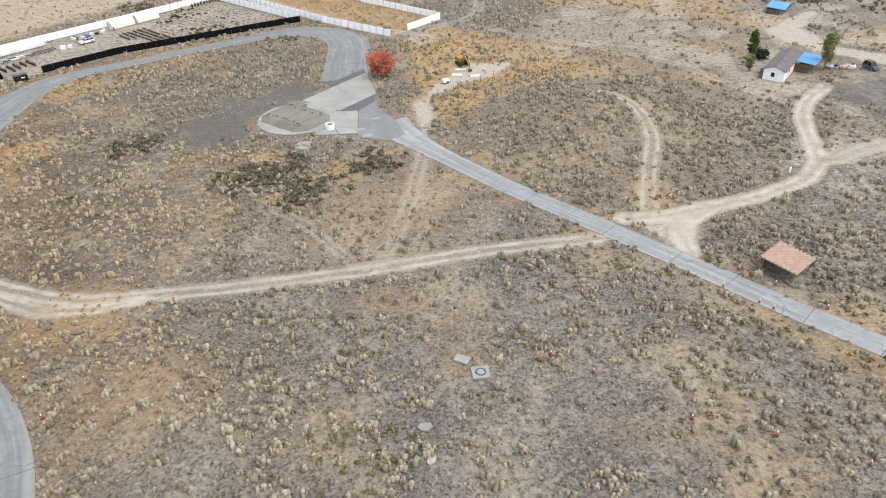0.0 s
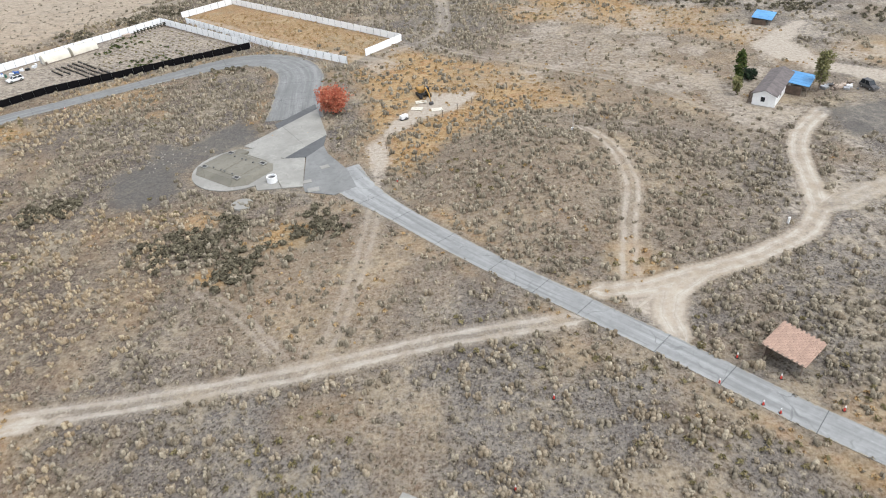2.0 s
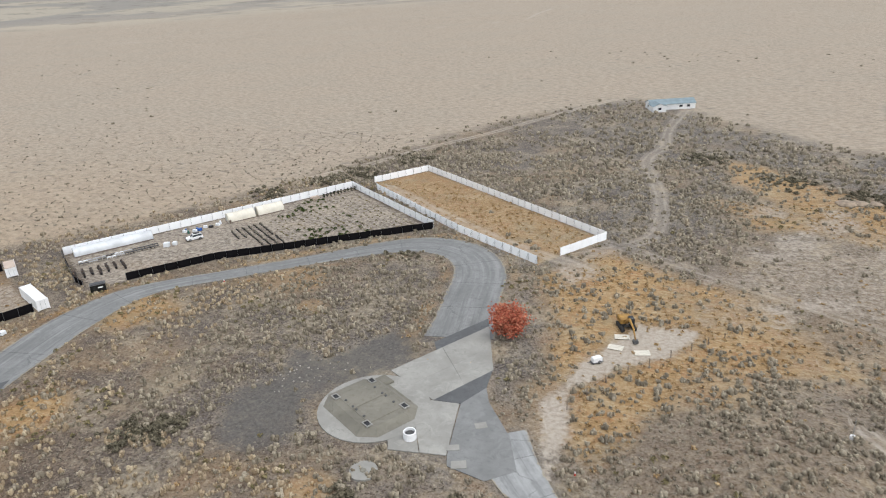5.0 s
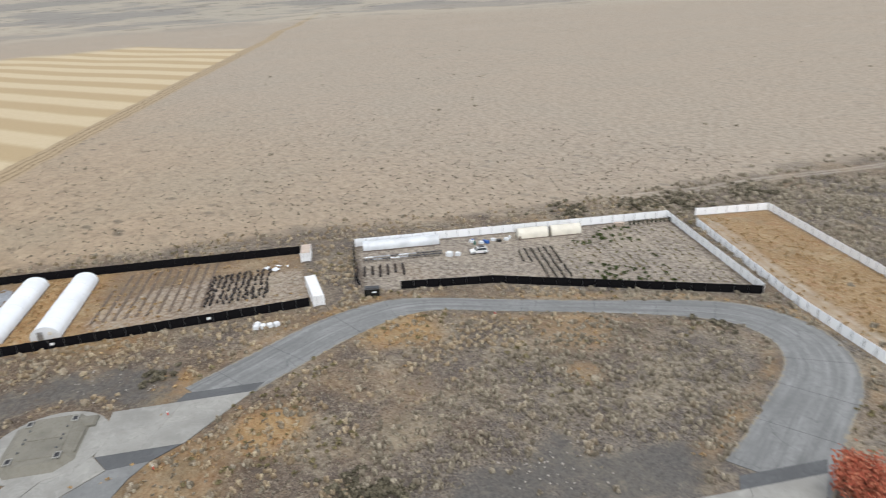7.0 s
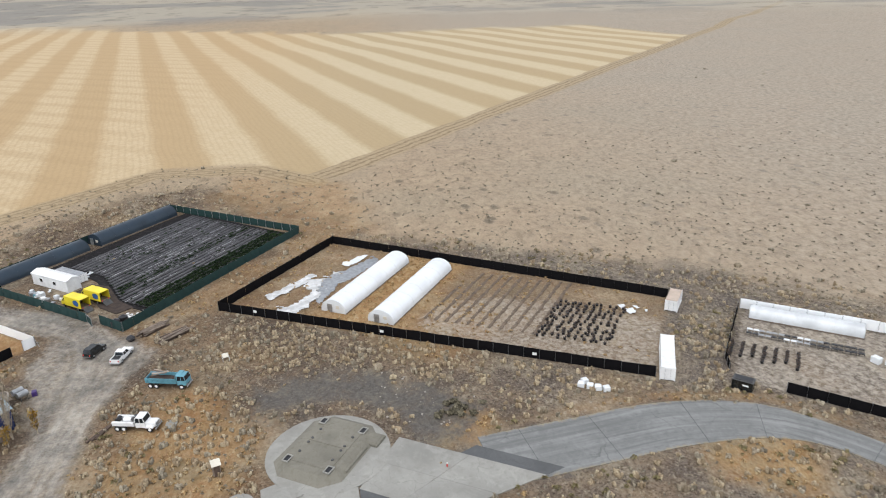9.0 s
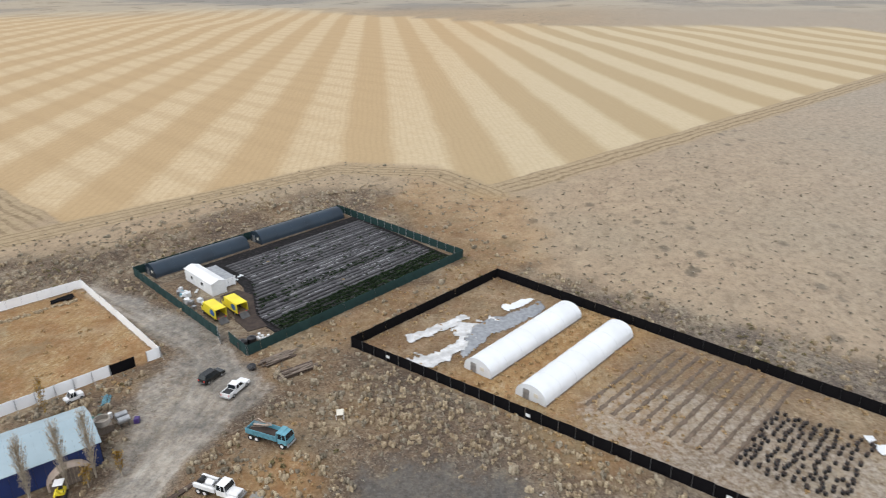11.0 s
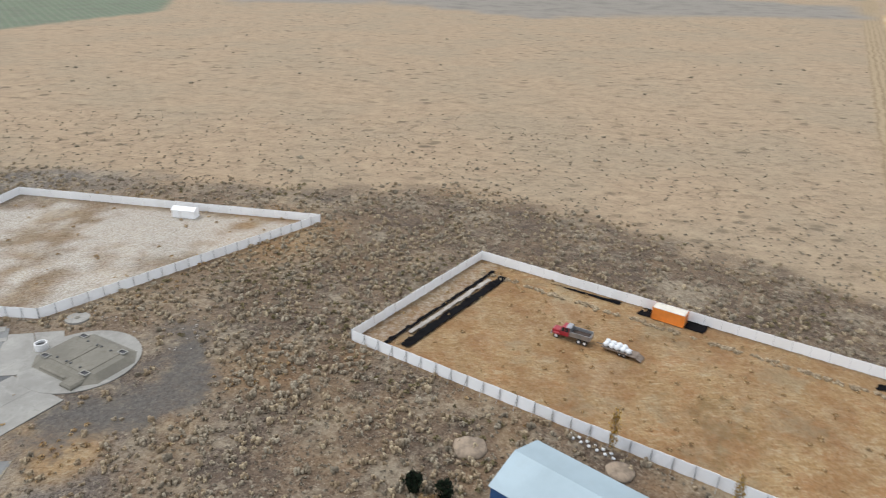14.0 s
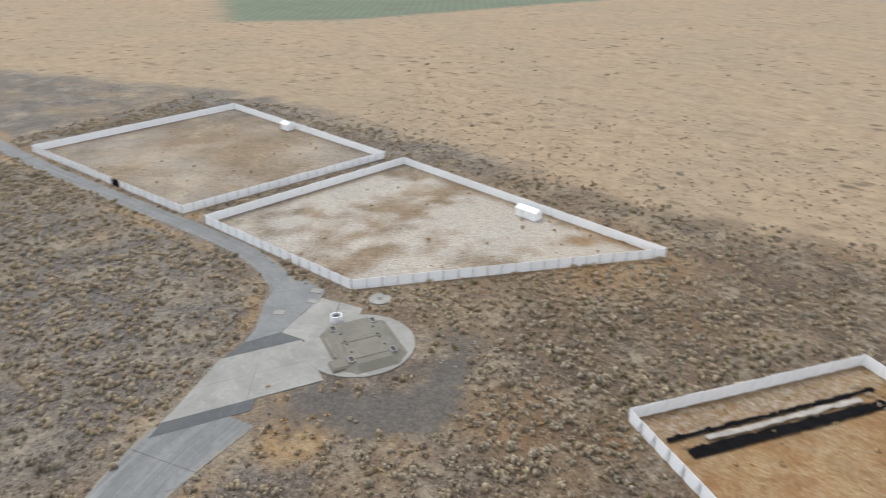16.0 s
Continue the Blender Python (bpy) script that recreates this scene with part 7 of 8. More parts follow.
for x, y, h in ((-99.2, 23.8, 4.4), (-95.3, 21.4, 3.2)):
    tree("conifer", pose(x, y, 0), h, 1.5, FIR_LEAF, "dense dark green conifer in the weeds", 1300, 0.14, 0.03, DARK_WOOD, 28, 0.35, 0.26)
tree("rust_shrub", pose(-97.4, 25.0, 0), 2.0, 1.6, STRAW_TUFT, "dry rust-brown shrub between the conifers", 700, 0.08, 0.02, limbs=16, category="bush")


# ---- nursery lot: pots, trays and clutter ----
def dense_pots(name, label, spots, group, leaf, h=0.32, r=0.22):
    """Black nursery pots with a little dry plant in each."""
    pot = Shape().tube((0, 0, 0), (0, 0, h), r * 0.8, r, 8).mesh("pot", BLACK_PLASTIC)
    plants = []
    rng = random.Random(len(spots))
    for _ in range(4):
        s = Shape()
        for _ in range(7):
            a = rng.random() * 6.28
            s.tube((0, 0, h), (r * 1.3 * math.cos(a), r * 1.3 * math.sin(a), h + rng.uniform(0.15, 0.45)), 0.05, 0.015, 3)
        plants.append(s.mesh("plant", leaf))
    for x, y in spots:
        t = thing(name, label, "plant pot", pose(x + rng.uniform(-0.12, 0.12), y + rng.uniform(-0.12, 0.12), 0, 0, 0, rng.uniform(0, 360)), group)
        part("pot", pot, None, t)
        part("plant", rng.choice(plants), None, t)


nd = Vector((math.cos(radians(NDIR)), math.sin(radians(NDIR)), 0))
nx = Vector((nd.y, -nd.x, 0))
spots = []
for i in range(6):
    start = Vector((-107.8, 207.6, 0)) + nd * (i * 1.75)
    for j in range((10, 11, 23, 25, 25, 24)[i]):
        if (i * 7 + j * 3) % 11:
            p = start + nx * (0.82 * j)
            spots.append((p.x, p.y))
dense_pots("plant_pot", "black nursery pot with a dry stem, in a row", spots, "nursery pots in long rows", DARK_SAGE, 0.36, 0.27)
spots = []
for i in range(7):
    for j in range(8 - i % 3):
        p = Vector((-130.4, 172.6, 0)) + nd * (i * 1.9) + nx * (j * 0.82)
        spots.append((p.x, p.y))
dense_pots("plant_pot", "black nursery pot with a dry stem by the white tunnel", spots, "nursery pots by the tunnel", DARK_WOOD, 0.5, 0.34)
tray = Shape()
for ox in (-0.62, 0.62):
    tray.box((ox, 0, 0.5), (1.0, 0.6, 0.06)).box((ox, 0, 0.58), (0.94, 0.54, 0.1), chamfer=0.03)
    for sx in (-0.42, 0.42):
        for sy in (-0.24, 0.24):
            tray.box((ox + sx, sy, 0.24), (0.06, 0.06, 0.48))
tray.box((0, 0, 0.44), (0.3, 0.06, 0.06))
tm = [tray.mesh("bench", BLACK_PLASTIC), tray.mesh("bench", WHITE_FILM), tray.mesh("bench", STEEL)]
for i in range(9):
    for j in range(2):
        p = Vector((-133.6, 178.6, 0)) + nd * (i * 2.25) + nx * (j * 1.7)
        solid("tray_bench", tm[(0, 2, 0, 1, 2, 0, 0, 0, 0)[i] if j else (1, 2, 2, 0, 1, 2, 0, 0, 0)[i]], None, "low bench of seed trays beside the white tunnel", "bench", pose(p.x, p.y, 0, 0, 0, NDIR), "tray benches")
for x, y, s in ((-118.8, 193.6, 1.5), (-117.4, 195.2, 1.2)):
    solid("wrapped_pallet", Shape().box((0, 0, s * 0.4), (s, s * 0.8, s * 0.8), 20, chamfer=0.1), WHITE_FILM, "white wrapped pallet load on the nursery ground", "pallet", pose(x, y, 0))
sk = thing("skip_bin", "black steel skip with white marks by the loop road", "skip", pose(-115.6, 166.0, 0, 0, 0, 48))
part("body", Shape().box((0, 0, 0.95), (3.4, 1.9, 1.7), top=1.0), BLACK_PAINT, sk)
part("rim", Shape().box((0, 0, 1.82), (3.5, 2.0, 0.1)), DARK_STEEL, sk)
part("label_bar", Shape().box((0.5, -0.98, 1.1), (1.0, 0.03, 0.3)), WHITE_PAINT, sk)
part("load", Shape().box((0, 0, 1.9), (3.0, 1.5, 0.2), chamfer=0.08), BLACK_PLASTIC, sk)
rng = random.Random(31)
for i in range(14):
    p = Vector((-117.6, 208.6, 0)) + nd * rng.uniform(-6, 12) + nx * rng.uniform(-0.6, 1.6)
    mat = rng.choice((BLACK_PLASTIC, BLUE_PLASTIC, DARK_STEEL, WHITE_FILM, GREEN_PLASTIC, WOOD))
    if i % 2:
        solid("drum", Shape().tube((0, 0, 0), (0, 0, 0.9), 0.3, n=12).ring((0, 0, 0), 0.28, 0.33, 0.4, 0.46, 12), mat, "plastic drum standing in the nursery clutter", "drum", pose(p.x, p.y, 0), "nursery drums")
    else:
        solid("crate", Shape().box((0, 0, 0.35), (1.1, 0.8, 0.6), rng.uniform(0, 90), chamfer=0.04).box((0, 0, 0.05), (1.2, 0.9, 0.1)), mat, "crate of stores in the nursery clutter", "crate", pose(p.x, p.y, 0), "nursery crates")
rk = thing("brick_stack", "stack of red-brown pallets at the white fence", "pallet stack", pose(-98.0, 238.8, 0, 0, 0, NDIR))
for i in range(6):
    part("pallet", Shape().box((0, 0, 0.1 + i * 0.18), (2.6, 1.1, 0.12)), TAN_PAINT, rk)
for i in range(10):
    p = Vector((-96, 241.2, 0)) + nd * (i * 1.25)
    tree("potted_fir", pose(p.x, p.y, 0), 1.5, 0.55, FIR_LEAF, "small dark potted fir in a row at the fence", 120, 0.04, 0.05, DARK_WOOD, 10, 0.2, 0.16, category="potted tree")
# rows of young plants on the far half
x, y, rs = places(0.9, (-100, 196, -56, 246), 41)
along = (x + 143.7) * nd.x + (y - 181.6) * nd.y
rowm = np.abs((along / 2.1) % 1 - 0.5) < 0.16
inside = (signed(x, y, LOT_ONE) < -2.5) & (along > 52)
hit = inside & rowm & (rs.rand(len(x)) < 0.75)
scatter("nursery_rows", x[hit], y[hit], 0.3 + 0.35 * rs.rand(hit.sum()), LUMP, OLIVE_LEAF, "rows of small dry nursery plants", 42, "plants")
hit = inside & (signed(x, y, LOT_ONE) > -14) & (np.abs(along - 66) < 9) & (rs.rand(len(x)) < 0.16)
scatter("green_shrubs", x[hit], y[hit], 0.6 + 0.6 * rs.rand(hit.sum()), TUFT, GREEN_LEAF, "yellow-green young shrubs along the black fence", 43, "plants")

# ---- tunnel lot ----
td = Vector((math.cos(radians(TDIR + 90)), math.sin(radians(TDIR + 90)), 0))
ta = (Vector((-121.5, 153.4, 0)) - Vector((-164.9, 71.2, 0))).normalized()
spots = []
rng = random.Random(8)
for i in range(10):
    for j in range(21):
        p = Vector((-139.6, 133.2, 0)) + ta * (2.2 + i * 1.5) + td * (2.5 + j * 0.82)
        if rng.random() < 0.8 and signed(np.array([p.x]), np.array([p.y]), LOT_TWO)[0] < -3:
            spots.append((p.x, p.y))
spots = [(px + rng.uniform(-0.4, 0.4), py + rng.uniform(-0.4, 0.4)) for px, py in spots]
dense_pots("plant_pot", "black nursery pot with a dead plant in the tunnel lot", spots, "pots in the tunnel lot", DARK_WOOD, 0.42, 0.33)
RIDGE = worn("dry_ridge_earth", (0.15, 0.11, 0.078), 0.95, vary=0.4, scale=2, dirty=0.3)
for i in range(11):
    p0 = Vector((-150.6, 111.6, 0)) + ta * (2.2 + i * 2.35) + td * 3.0
    L = 26.5 - (8 if i == 0 else 0)
    s = Shape()
    k = 1
    rr = random.Random(i)
    m = 40
    for j in range(m + 1):
        o, w, h = rr.uniform(-0.1, 0.1), rr.uniform(0.25, 0.5), rr.uniform(0.05, 0.2)
        s.v += [(j * L / m, o - w, -0.02), (j * L / m, o - w * 0.4, h), (j * L / m, o + w * 0.4, h), (j * L / m, o + w, -0.02)]
    s.f = [(4 * j + q, 4 * j + 4 + q, 4 * j + 5 + q, 4 * j + 1 + q) for j in range(m) for q in range(3)]
    solid("furrow_ridge", s, RIDGE, "dry earth planting ridge in the tunnel lot", "ridge", pose(p0.x, p0.y, 0, 0, 0, TDIR + 90), "planting ridges")


THIN_FILM = worn("thin_dusty_film", (0.62, 0.62, 0.61), 0.5, vary=0.3, scale=1.5, dirt=(0.36, 0.29, 0.22), dirty=0.8)


def loose_sheet(name, outline, mat, label, seed, z=0.06, puff=0.25, n=26, rag=2.2):
    """A crumpled plastic sheet with a ragged outline."""
    rs = np.random.RandomState(seed)
    xs, ys = [p[0] for p in outline], [p[1] for p in outline]
    gx, gy = np.meshgrid(np.linspace(min(xs), max(xs), n * 2), np.linspace(min(ys), max(ys), n * 2), indexing="ij")
    d = signed(gx.ravel(), gy.ravel(), outline) + (vnoise(gx.ravel(), gy.ravel(), 2.2, seed) - 0.5) * rag
    zz = z + puff * vnoise(gx.ravel(), gy.ravel(), 1.3, seed + 3) ** 2
    keep = d.reshape(gx.shape) < 0
    s = Shape()
    s.v = [(float(a), float(b), float(h)) for a, b, h in zip(gx.ravel(), gy.ravel(), zz)]
    m = n * 2
    s.f = [(i * m + j, (i + 1) * m + j, (i + 1) * m + j + 1, i * m + j + 1) for i in range(m - 1) for j in range(m - 1) if keep[i, j] and keep[i + 1, j] and keep[i, j + 1] and keep[i + 1, j + 1]]
    used = sorted({i for f in s.f for i in f})
    back = {o: k for k, o in enumerate(used)}
    s.v = [s.v[i] for i in used]
    s.f = [tuple(back[i] for i in f) for f in s.f]
    if not s.f:
        return None
    ob = solid(name, s, mat, label, "plastic sheet", None, smooth=True)
    th = ob.modifiers.new("thickness", "SOLIDIFY")
    th.thickness = 0.03
    return ob


loose_sheet("plastic_sheet", [(-160.8, 80.8), (-159.6, 88.4), (-168, 93), (-176.5, 93.5), (-179.5, 98.5), (-182, 96), (-177.5, 89.8), (-170.5, 90.2), (-164, 85)], THIN_FILM, "torn white plastic sheet lying on weeds", 3, rag=6.5)
loose_sheet("plastic_sheet", [(-170.4, 79.8), (-173.4, 83.4), (-181, 90.6), (-179.4, 92.2), (-171, 85.6), (-168, 82)], THIN_FILM, "long strip of white plastic on the ground", 4, rag=3.2)
loose_sheet("plastic_sheet", [(-183.5, 99.5), (-188, 104), (-191.5, 105.8), (-190, 102), (-186, 98)], WHITE_FILM, "crumpled white plastic near the back fence", 5)
loose_sheet("ground_cloth", [(-168, 92.4), (-176, 92), (-190, 106.5), (-185, 107.5), (-172, 97), (-163, 92.6)], STEEL, "grey woven ground cloth between the weeds", 6, 0.02, 0.08)
for x, y, s in ((-146.8, 158.8, 1.0), (-148.2, 160.6, 0.8), (-149.2, 157.8, 0.7), (-146.2, 161.8, 0.9)):
    loose_sheet("plastic_heap", [(x - s, y - s), (x + s * 1.4, y - s * 0.7), (x + s, y + s), (x - s * 1.2, y + s * 0.8)], WHITE_FILM, "crumpled heap of white plastic by the container", int(abs(x * 10)), 0.05, 0.8, 10)
for i, (dx, dy) in enumerate(((0, 0), (0.8, 1.3), (1.5, 2.5), (2.1, 3.8), (-0.9, 0.9))):
    solid("wrapped_bale", Shape().box((0, 0, 0.5), (1.15, 0.95, 1.0), chamfer=0.22), WHITE_FILM, "white wrapped bale beside the loop road", "bale", pose(-121.3 + dx, 139.2 + dy, 0, 0, 0, 60 + i * 9), "white bales")
for x, y in ((-131.5, 133.6), (-160.3, 79.6), (-146.0, 106.0)):
    a = heading((-164.9, 71.2), (-121.7, 153))
    solid("fence_notice", Shape().box((0, -0.1, 1.3), (0.8, 0.03, 0.55)), WHITE_PAINT, "small white notice on the black fence", "sign", pose(x, y, 0, 0, 0, a), "fence notices")

# ---- crop lot: mulch beds, plants, tanks ----
ca = (Vector((-212.2, 86.3, 0)) - Vector((-158.8, 52.6, 0))).normalized()
cb = (Vector((-190.3, 9.5, 0)) - Vector((-163.6, 46.2, 0))).normalized()
cang = heading((-158.8, 52.6), (-212.2, 86.3))
# the pale grey dirt tone paints the sky's sheen on the bed film
MULCH = worn("black_mulch_film", (0.06, 0.057, 0.06), 0.55, vary=0.4, scale=1.5, dirt=(0.3, 0.285, 0.275), dirty=0.75, rand=0.5)
PALE_FILM = worn("pale_torn_film", (0.42, 0.42, 0.43), 0.6, vary=0.4, scale=2, dirty=0.3)
AISLE = worn("grey_aisle_cloth", (0.014, 0.0125, 0.013), 0.8, vary=0.5, scale=1.5, dirt=(0.16, 0.15, 0.14), dirty=0.5, spec=0.15)
bed0 = Vector((-158.8, 52.6, 0)) + cb * 3.2
nb = 26
plants_x, plants_y, plants_s = [], [], []
rng = random.Random(77)
solid("mulch_ground", Shape().plate([(p.x, p.y) for p in (bed0 + ca * 8.5 - cb * 1.5, bed0 + ca * 61.5 - cb * 1.5, bed0 + ca * 64 + cb * 42, bed0 + ca * 10 + cb * 43, bed0 + ca * 16 + cb * 30, bed0 + ca * 15 + cb * 24, bed0 + ca * 9 + cb * 12)], -0.05, 0.05), AISLE, "dark cloth covering the crop lot's ground", "ground cloth")
for i in range(nb):
    off = -0.5 + i * 1.52
    x0 = 10.0 + 8.0 * min(1, max(0, off - 9) / 16)
    L = 60.0 - x0 + off * 0.06
    p = bed0 + cb * off + ca * (x0 + L / 2)
    prof = [(-0.48, 0), (-0.4, 0.2), (-0.2, 0.27), (0.2, 0.27), (0.4, 0.2), (0.48, 0)]
    s = Shape()
    for k in range(25):
        s.v += [(x * rng.uniform(0.9, 1.08), -L / 2 + L * k / 24, z * rng.uniform(0.8, 1.1)) for x, z in prof]
    s.f = [(6 * k + q, 6 * k + 6 + q, 6 * k + 7 + q, 6 * k + 1 + q) for k in range(24) for q in range(5)]
    solid("mulch_bed", s, MULCH, "long raised bed under black mulch film", "plant bed", pose(p.x, p.y, 0.04, 0, 0, cang - 90), "mulch beds")
    if i > 4:
        torn = Shape()
        for _ in range(rng.randint(3, 6)):
            a0, o, w = rng.uniform(-L / 2, L / 2 - 8), rng.choice((-0.66, -0.56, 0.58)), rng.uniform(0.05, 0.16)
            run = rng.uniform(3, 14)
            m = int(run / 0.7) + 1
            for k in range(m):
                y0, y1 = a0 + 0.7 * k, a0 + 0.7 * k + rng.uniform(0.5, 0.72)
                if y1 < L / 2 and rng.random() < 0.85:
                    j0 = o + rng.uniform(-0.05, 0.05)
                    torn.plate([(j0 - w * rng.uniform(0.5, 1.2), y0), (j0 + w, y0), (j0 + w * rng.uniform(0.5, 1.2), y1), (j0 - w, y1)], 0.0, 0.05)
        if torn.f:
            solid("torn_film", torn, PALE_FILM, "torn grey film edges lying along a mulch bed", "plastic film", pose(p.x, p.y, 0.03, 0, 0, cang - 90), "torn film edges", "stuff")
    thick = 1.0 if i < 4 else 0.6 if i in (9, 10) else 0.07
    n = int(L / 0.55)
    for k in range(n):
        if rng.random() < thick:
            q = bed0 + cb * (off + rng.uniform(-0.25, 0.25)) + ca * (x0 + L * (k + 0.5) / n)
            plants_x.append(q.x)
            plants_y.append(q.y)
            plants_s.append(rng.uniform(0.5, 1.0) * (1.25 if i < 4 else 0.9))
scatter("crop_plants", np.array(plants_x), np.array(plants_y), np.array(plants_s), TUFT, CROP_LEAF, "dark green crop plants on the mulch beds", 50, "plants", lift=0.3)
x, y, rs = places(1.3, (-236, 22, -170, 62), 44)
band = (np.abs((x - bed0.x) * cb.x + (y - bed0.y) * cb.y - 30.5) < 1.0) & (signed(x, y, LOT_GREEN) < -2)
for px, py in zip(x[band][:26], y[band][:26]):
    solid("sand_bag", Shape().ball((0, 0, 0.2), 0.32, 7, 5, 0.6, 0.2, rng), WHITE_FILM, "small white bag beside the dark tunnel", "bag", pose(px, py, 0.03), "white bags")
for x, y in ((-161.6, 50.4), (-163.2, 51.6)):
    t = thing("water_tank", "black plastic water tank in the fence corner", "tank", pose(x, y, 0), "water tanks")
    part("body", Shape().tube((0, 0, 0), (0, 0, 1.5), 0.95, n=20).tube((0, 0, 1.5), (0, 0, 1.75), 0.95, 0.4, 20), BLACK_PLASTIC, t)
    part("lid", Shape().tube((0, 0, 1.72), (0, 0, 1.85), 0.3, n=12), BLACK_PLASTIC, t)
    for k in range(3):
        part("band", Shape().ring((0, 0, 0), 0.94, 0.98, 0.35 + k * 0.4, 0.41 + k * 0.4, 20), BLACK_PLASTIC, t)
for i in range(9):
    p = Vector((-165.6, 52.4, 0)) + Vector((rng.uniform(-1.2, 1.2), rng.uniform(-1.4, 1.4), 0))
    solid("white_bucket", Shape().tube((0, 0, 0), (0, 0, 0.55), 0.26, 0.3, 10), WHITE_PAINT, "white bucket beside the water tanks", "bucket", pose(p.x, p.y, 0.0), "buckets by the tanks")
for i in range(16):
    p = Vector((-178.6, 29.6, 0)) + cb * rng.uniform(-5, 7) + ca * rng.uniform(-0.6, 2.4)
    k = rng.uniform(0.5, 1.1)
    solid("stored_crate", Shape().box((0, 0, k / 2), (k * 1.2, k, k), rng.uniform(0, 90), chamfer=0.05), rng.choice((WHITE_FILM, WHITE_PAINT, STEEL, TEAL_PAINT)), "pale crate stacked by the green fence", "crate", pose(p.x, p.y, 0), "crates in the crop lot")
gt = thing("green_gate", "dark green mesh gate standing open", "gate", pose(-164.9, 43.6, 0, 0, 0, 35))
part("gate_frame", Shape().box((1.6, 0, 0.1), (3.2, 0.06, 0.08)).box((1.6, 0, 2.0), (3.2, 0.06, 0.08)).box((0, 0, 1.05), (0.08, 0.08, 2.0)).box((3.2, 0, 1.05), (0.08, 0.08, 2.0)), STEEL, gt)
part("gate_mesh", Shape().box((1.6, 0.03, 1.05), (3.1, 0.03, 1.9)), GREEN_MESH, gt)
solid("earth_patch", Shape().plate([(p.x, p.y) for p in (bed0 + cb * 5 + ca * 5, bed0 + cb * 4 + ca * 9, bed0 + cb * 10 + ca * 10, bed0 + cb * 19 + ca * 14.5, bed0 + cb * 24 + ca * 13.5, bed0 + cb * 24 + ca * 9, bed0 + cb * 17 + ca * 7.8, bed0 + cb * 11 + ca * 5.5)], -0.05, 0.06), SOIL, "damp dark earth beside the box trucks", "earth")

# ---- dirt yard and barn side ----
def log_pile(m, n, L, label):
    b = thing("timber_pile", label, "timber pile", m, "timber piles")
    rr = random.Random(n)
    for i in range(n):
        y, z = (i % 7) * 0.36 - 1.1 + rr.uniform(-0.1, 0.1), 0.14 + (i // 7) * 0.26
        l = L * rr.uniform(0.55, 1.0)
        part("board", Shape().box((rr.uniform(-0.7, 0.7), y, z), (l, 0.28, 0.14), rr.uniform(-5, 5), 0, 0), rr.choice((WOOD, DARK_WOOD)), b)


log_pile(pose(-158.6, 58.9, 0, 0, 0, heading((-155.4, 55.6), (-162.8, 61.7))), 16, 8.0, "weathered boards in a loose pile by the green fence")
log_pile(pose(-154.8, 63.7, 0, 0, 0, heading((-151.3, 60.6), (-158.5, 66.6))), 17, 8.5, "long weathered timbers stacked on the bare ground")
solid("tarp_bundle", Shape().ball((0, 0, 0.45), 0.9, 9, 6, 0.6, 0.35, random.Random(2)), BLACK_PLASTIC, "black tarp bundle at the end of the boards", "bundle", pose(-154.6, 55.4, 0))
jx, jy = -133.6, 39.6
tub = thing("round_tub", "round pale concrete tub at the barn's end", "tub", pose(-133.9, 39.5, 1.3))
part("wall", Shape().ring((0, 0, 0), 1.05, 1.25, 0, 0.9, 20), ROCK, tub)
part("floor", Shape().tube((0, 0, 0), (0, 0, 0.1), 1.1, n=20), ROCK, tub)
st = thing("tub_stand", "grey plank stand under the round tub", "stand", pose(-133.9, 39.5, 0, 0, 0, 40))
for i in range(8):
    part("plank", Shape().box((-1.25 + i * 0.36, 1.25, 0.63), (0.33, 0.07, 1.26)), WOOD, st)
    part("plank", Shape().box((1.3, -1.25 + i * 0.36, 0.63), (0.07, 0.33, 1.26)), WOOD, st)
part("top", Shape().box((0, 0, 1.25), (2.7, 2.6, 0.1)), WOOD, st)
for k, (x, y) in enumerate(((-135.4, 42.2), (-136.5, 41.0))):
    d = thing("steel_tank", "galvanised steel tank lying on legs by the barn", "tank", pose(x, y, 0, 0, 0, -40), "steel tanks")
    part("body", Shape().tube((-0.9, 0, 1.2), (0.9, 0, 1.2), 0.55, n=16), STEEL, d)
    for sx in (-0.6, 0.6):
        for sy in (-0.4, 0.4):
            part("leg", Shape().box((sx, sy, 0.4), (0.1, 0.1, 0.8)), DARK_STEEL, d)
solid("plastic_bin", Shape().box((0, 0, 0.45), (0.9, 0.8, 0.9), 20, chamfer=0.08), PURPLE_PLASTIC, "dark purple plastic bin by the barn", "bin", pose(-136.6, 43.6, 0))
for x, y, mat in ((-135.4, 36.6, GREEN_PLASTIC), (-136.3, 37.3, GREEN_PLASTIC), (-134.7, 36.0, WHITE_PAINT), (-137.0, 38.6, WHITE_PAINT), (-136.0, 38.5, BLUE_PLASTIC)):
    solid("barrel", Shape().tube((0, 0, 0), (0, 0, 0.95), 0.33, n=12).ring((0, 0, 0), 0.31, 0.36, 0.3, 0.36, 12).ring((0, 0, 0), 0.31, 0.36, 0.6, 0.66, 12), mat, "plastic barrel at the barn's end", "barrel", pose(x, y, 0), "barrels at the barn")
for i in range(12):
    solid("white_bag", Shape().ball((0, 0, 0.18), 0.27, 7, 5, 0.75, 0.3, rng), WHITE_FILM, "white sack in a row behind the barn", "sack", pose(-119.0 - (i % 6) * 0.95, 11.4 + (i % 6) * 0.9 - (i // 6) * 1.0, 0), "sacks behind the barn")
gl = thing("glass_frames", "stack of pale glazed frames leaning on the ground", "frames", pose(-140.8, 34.6, 0, 0, 0, 25))
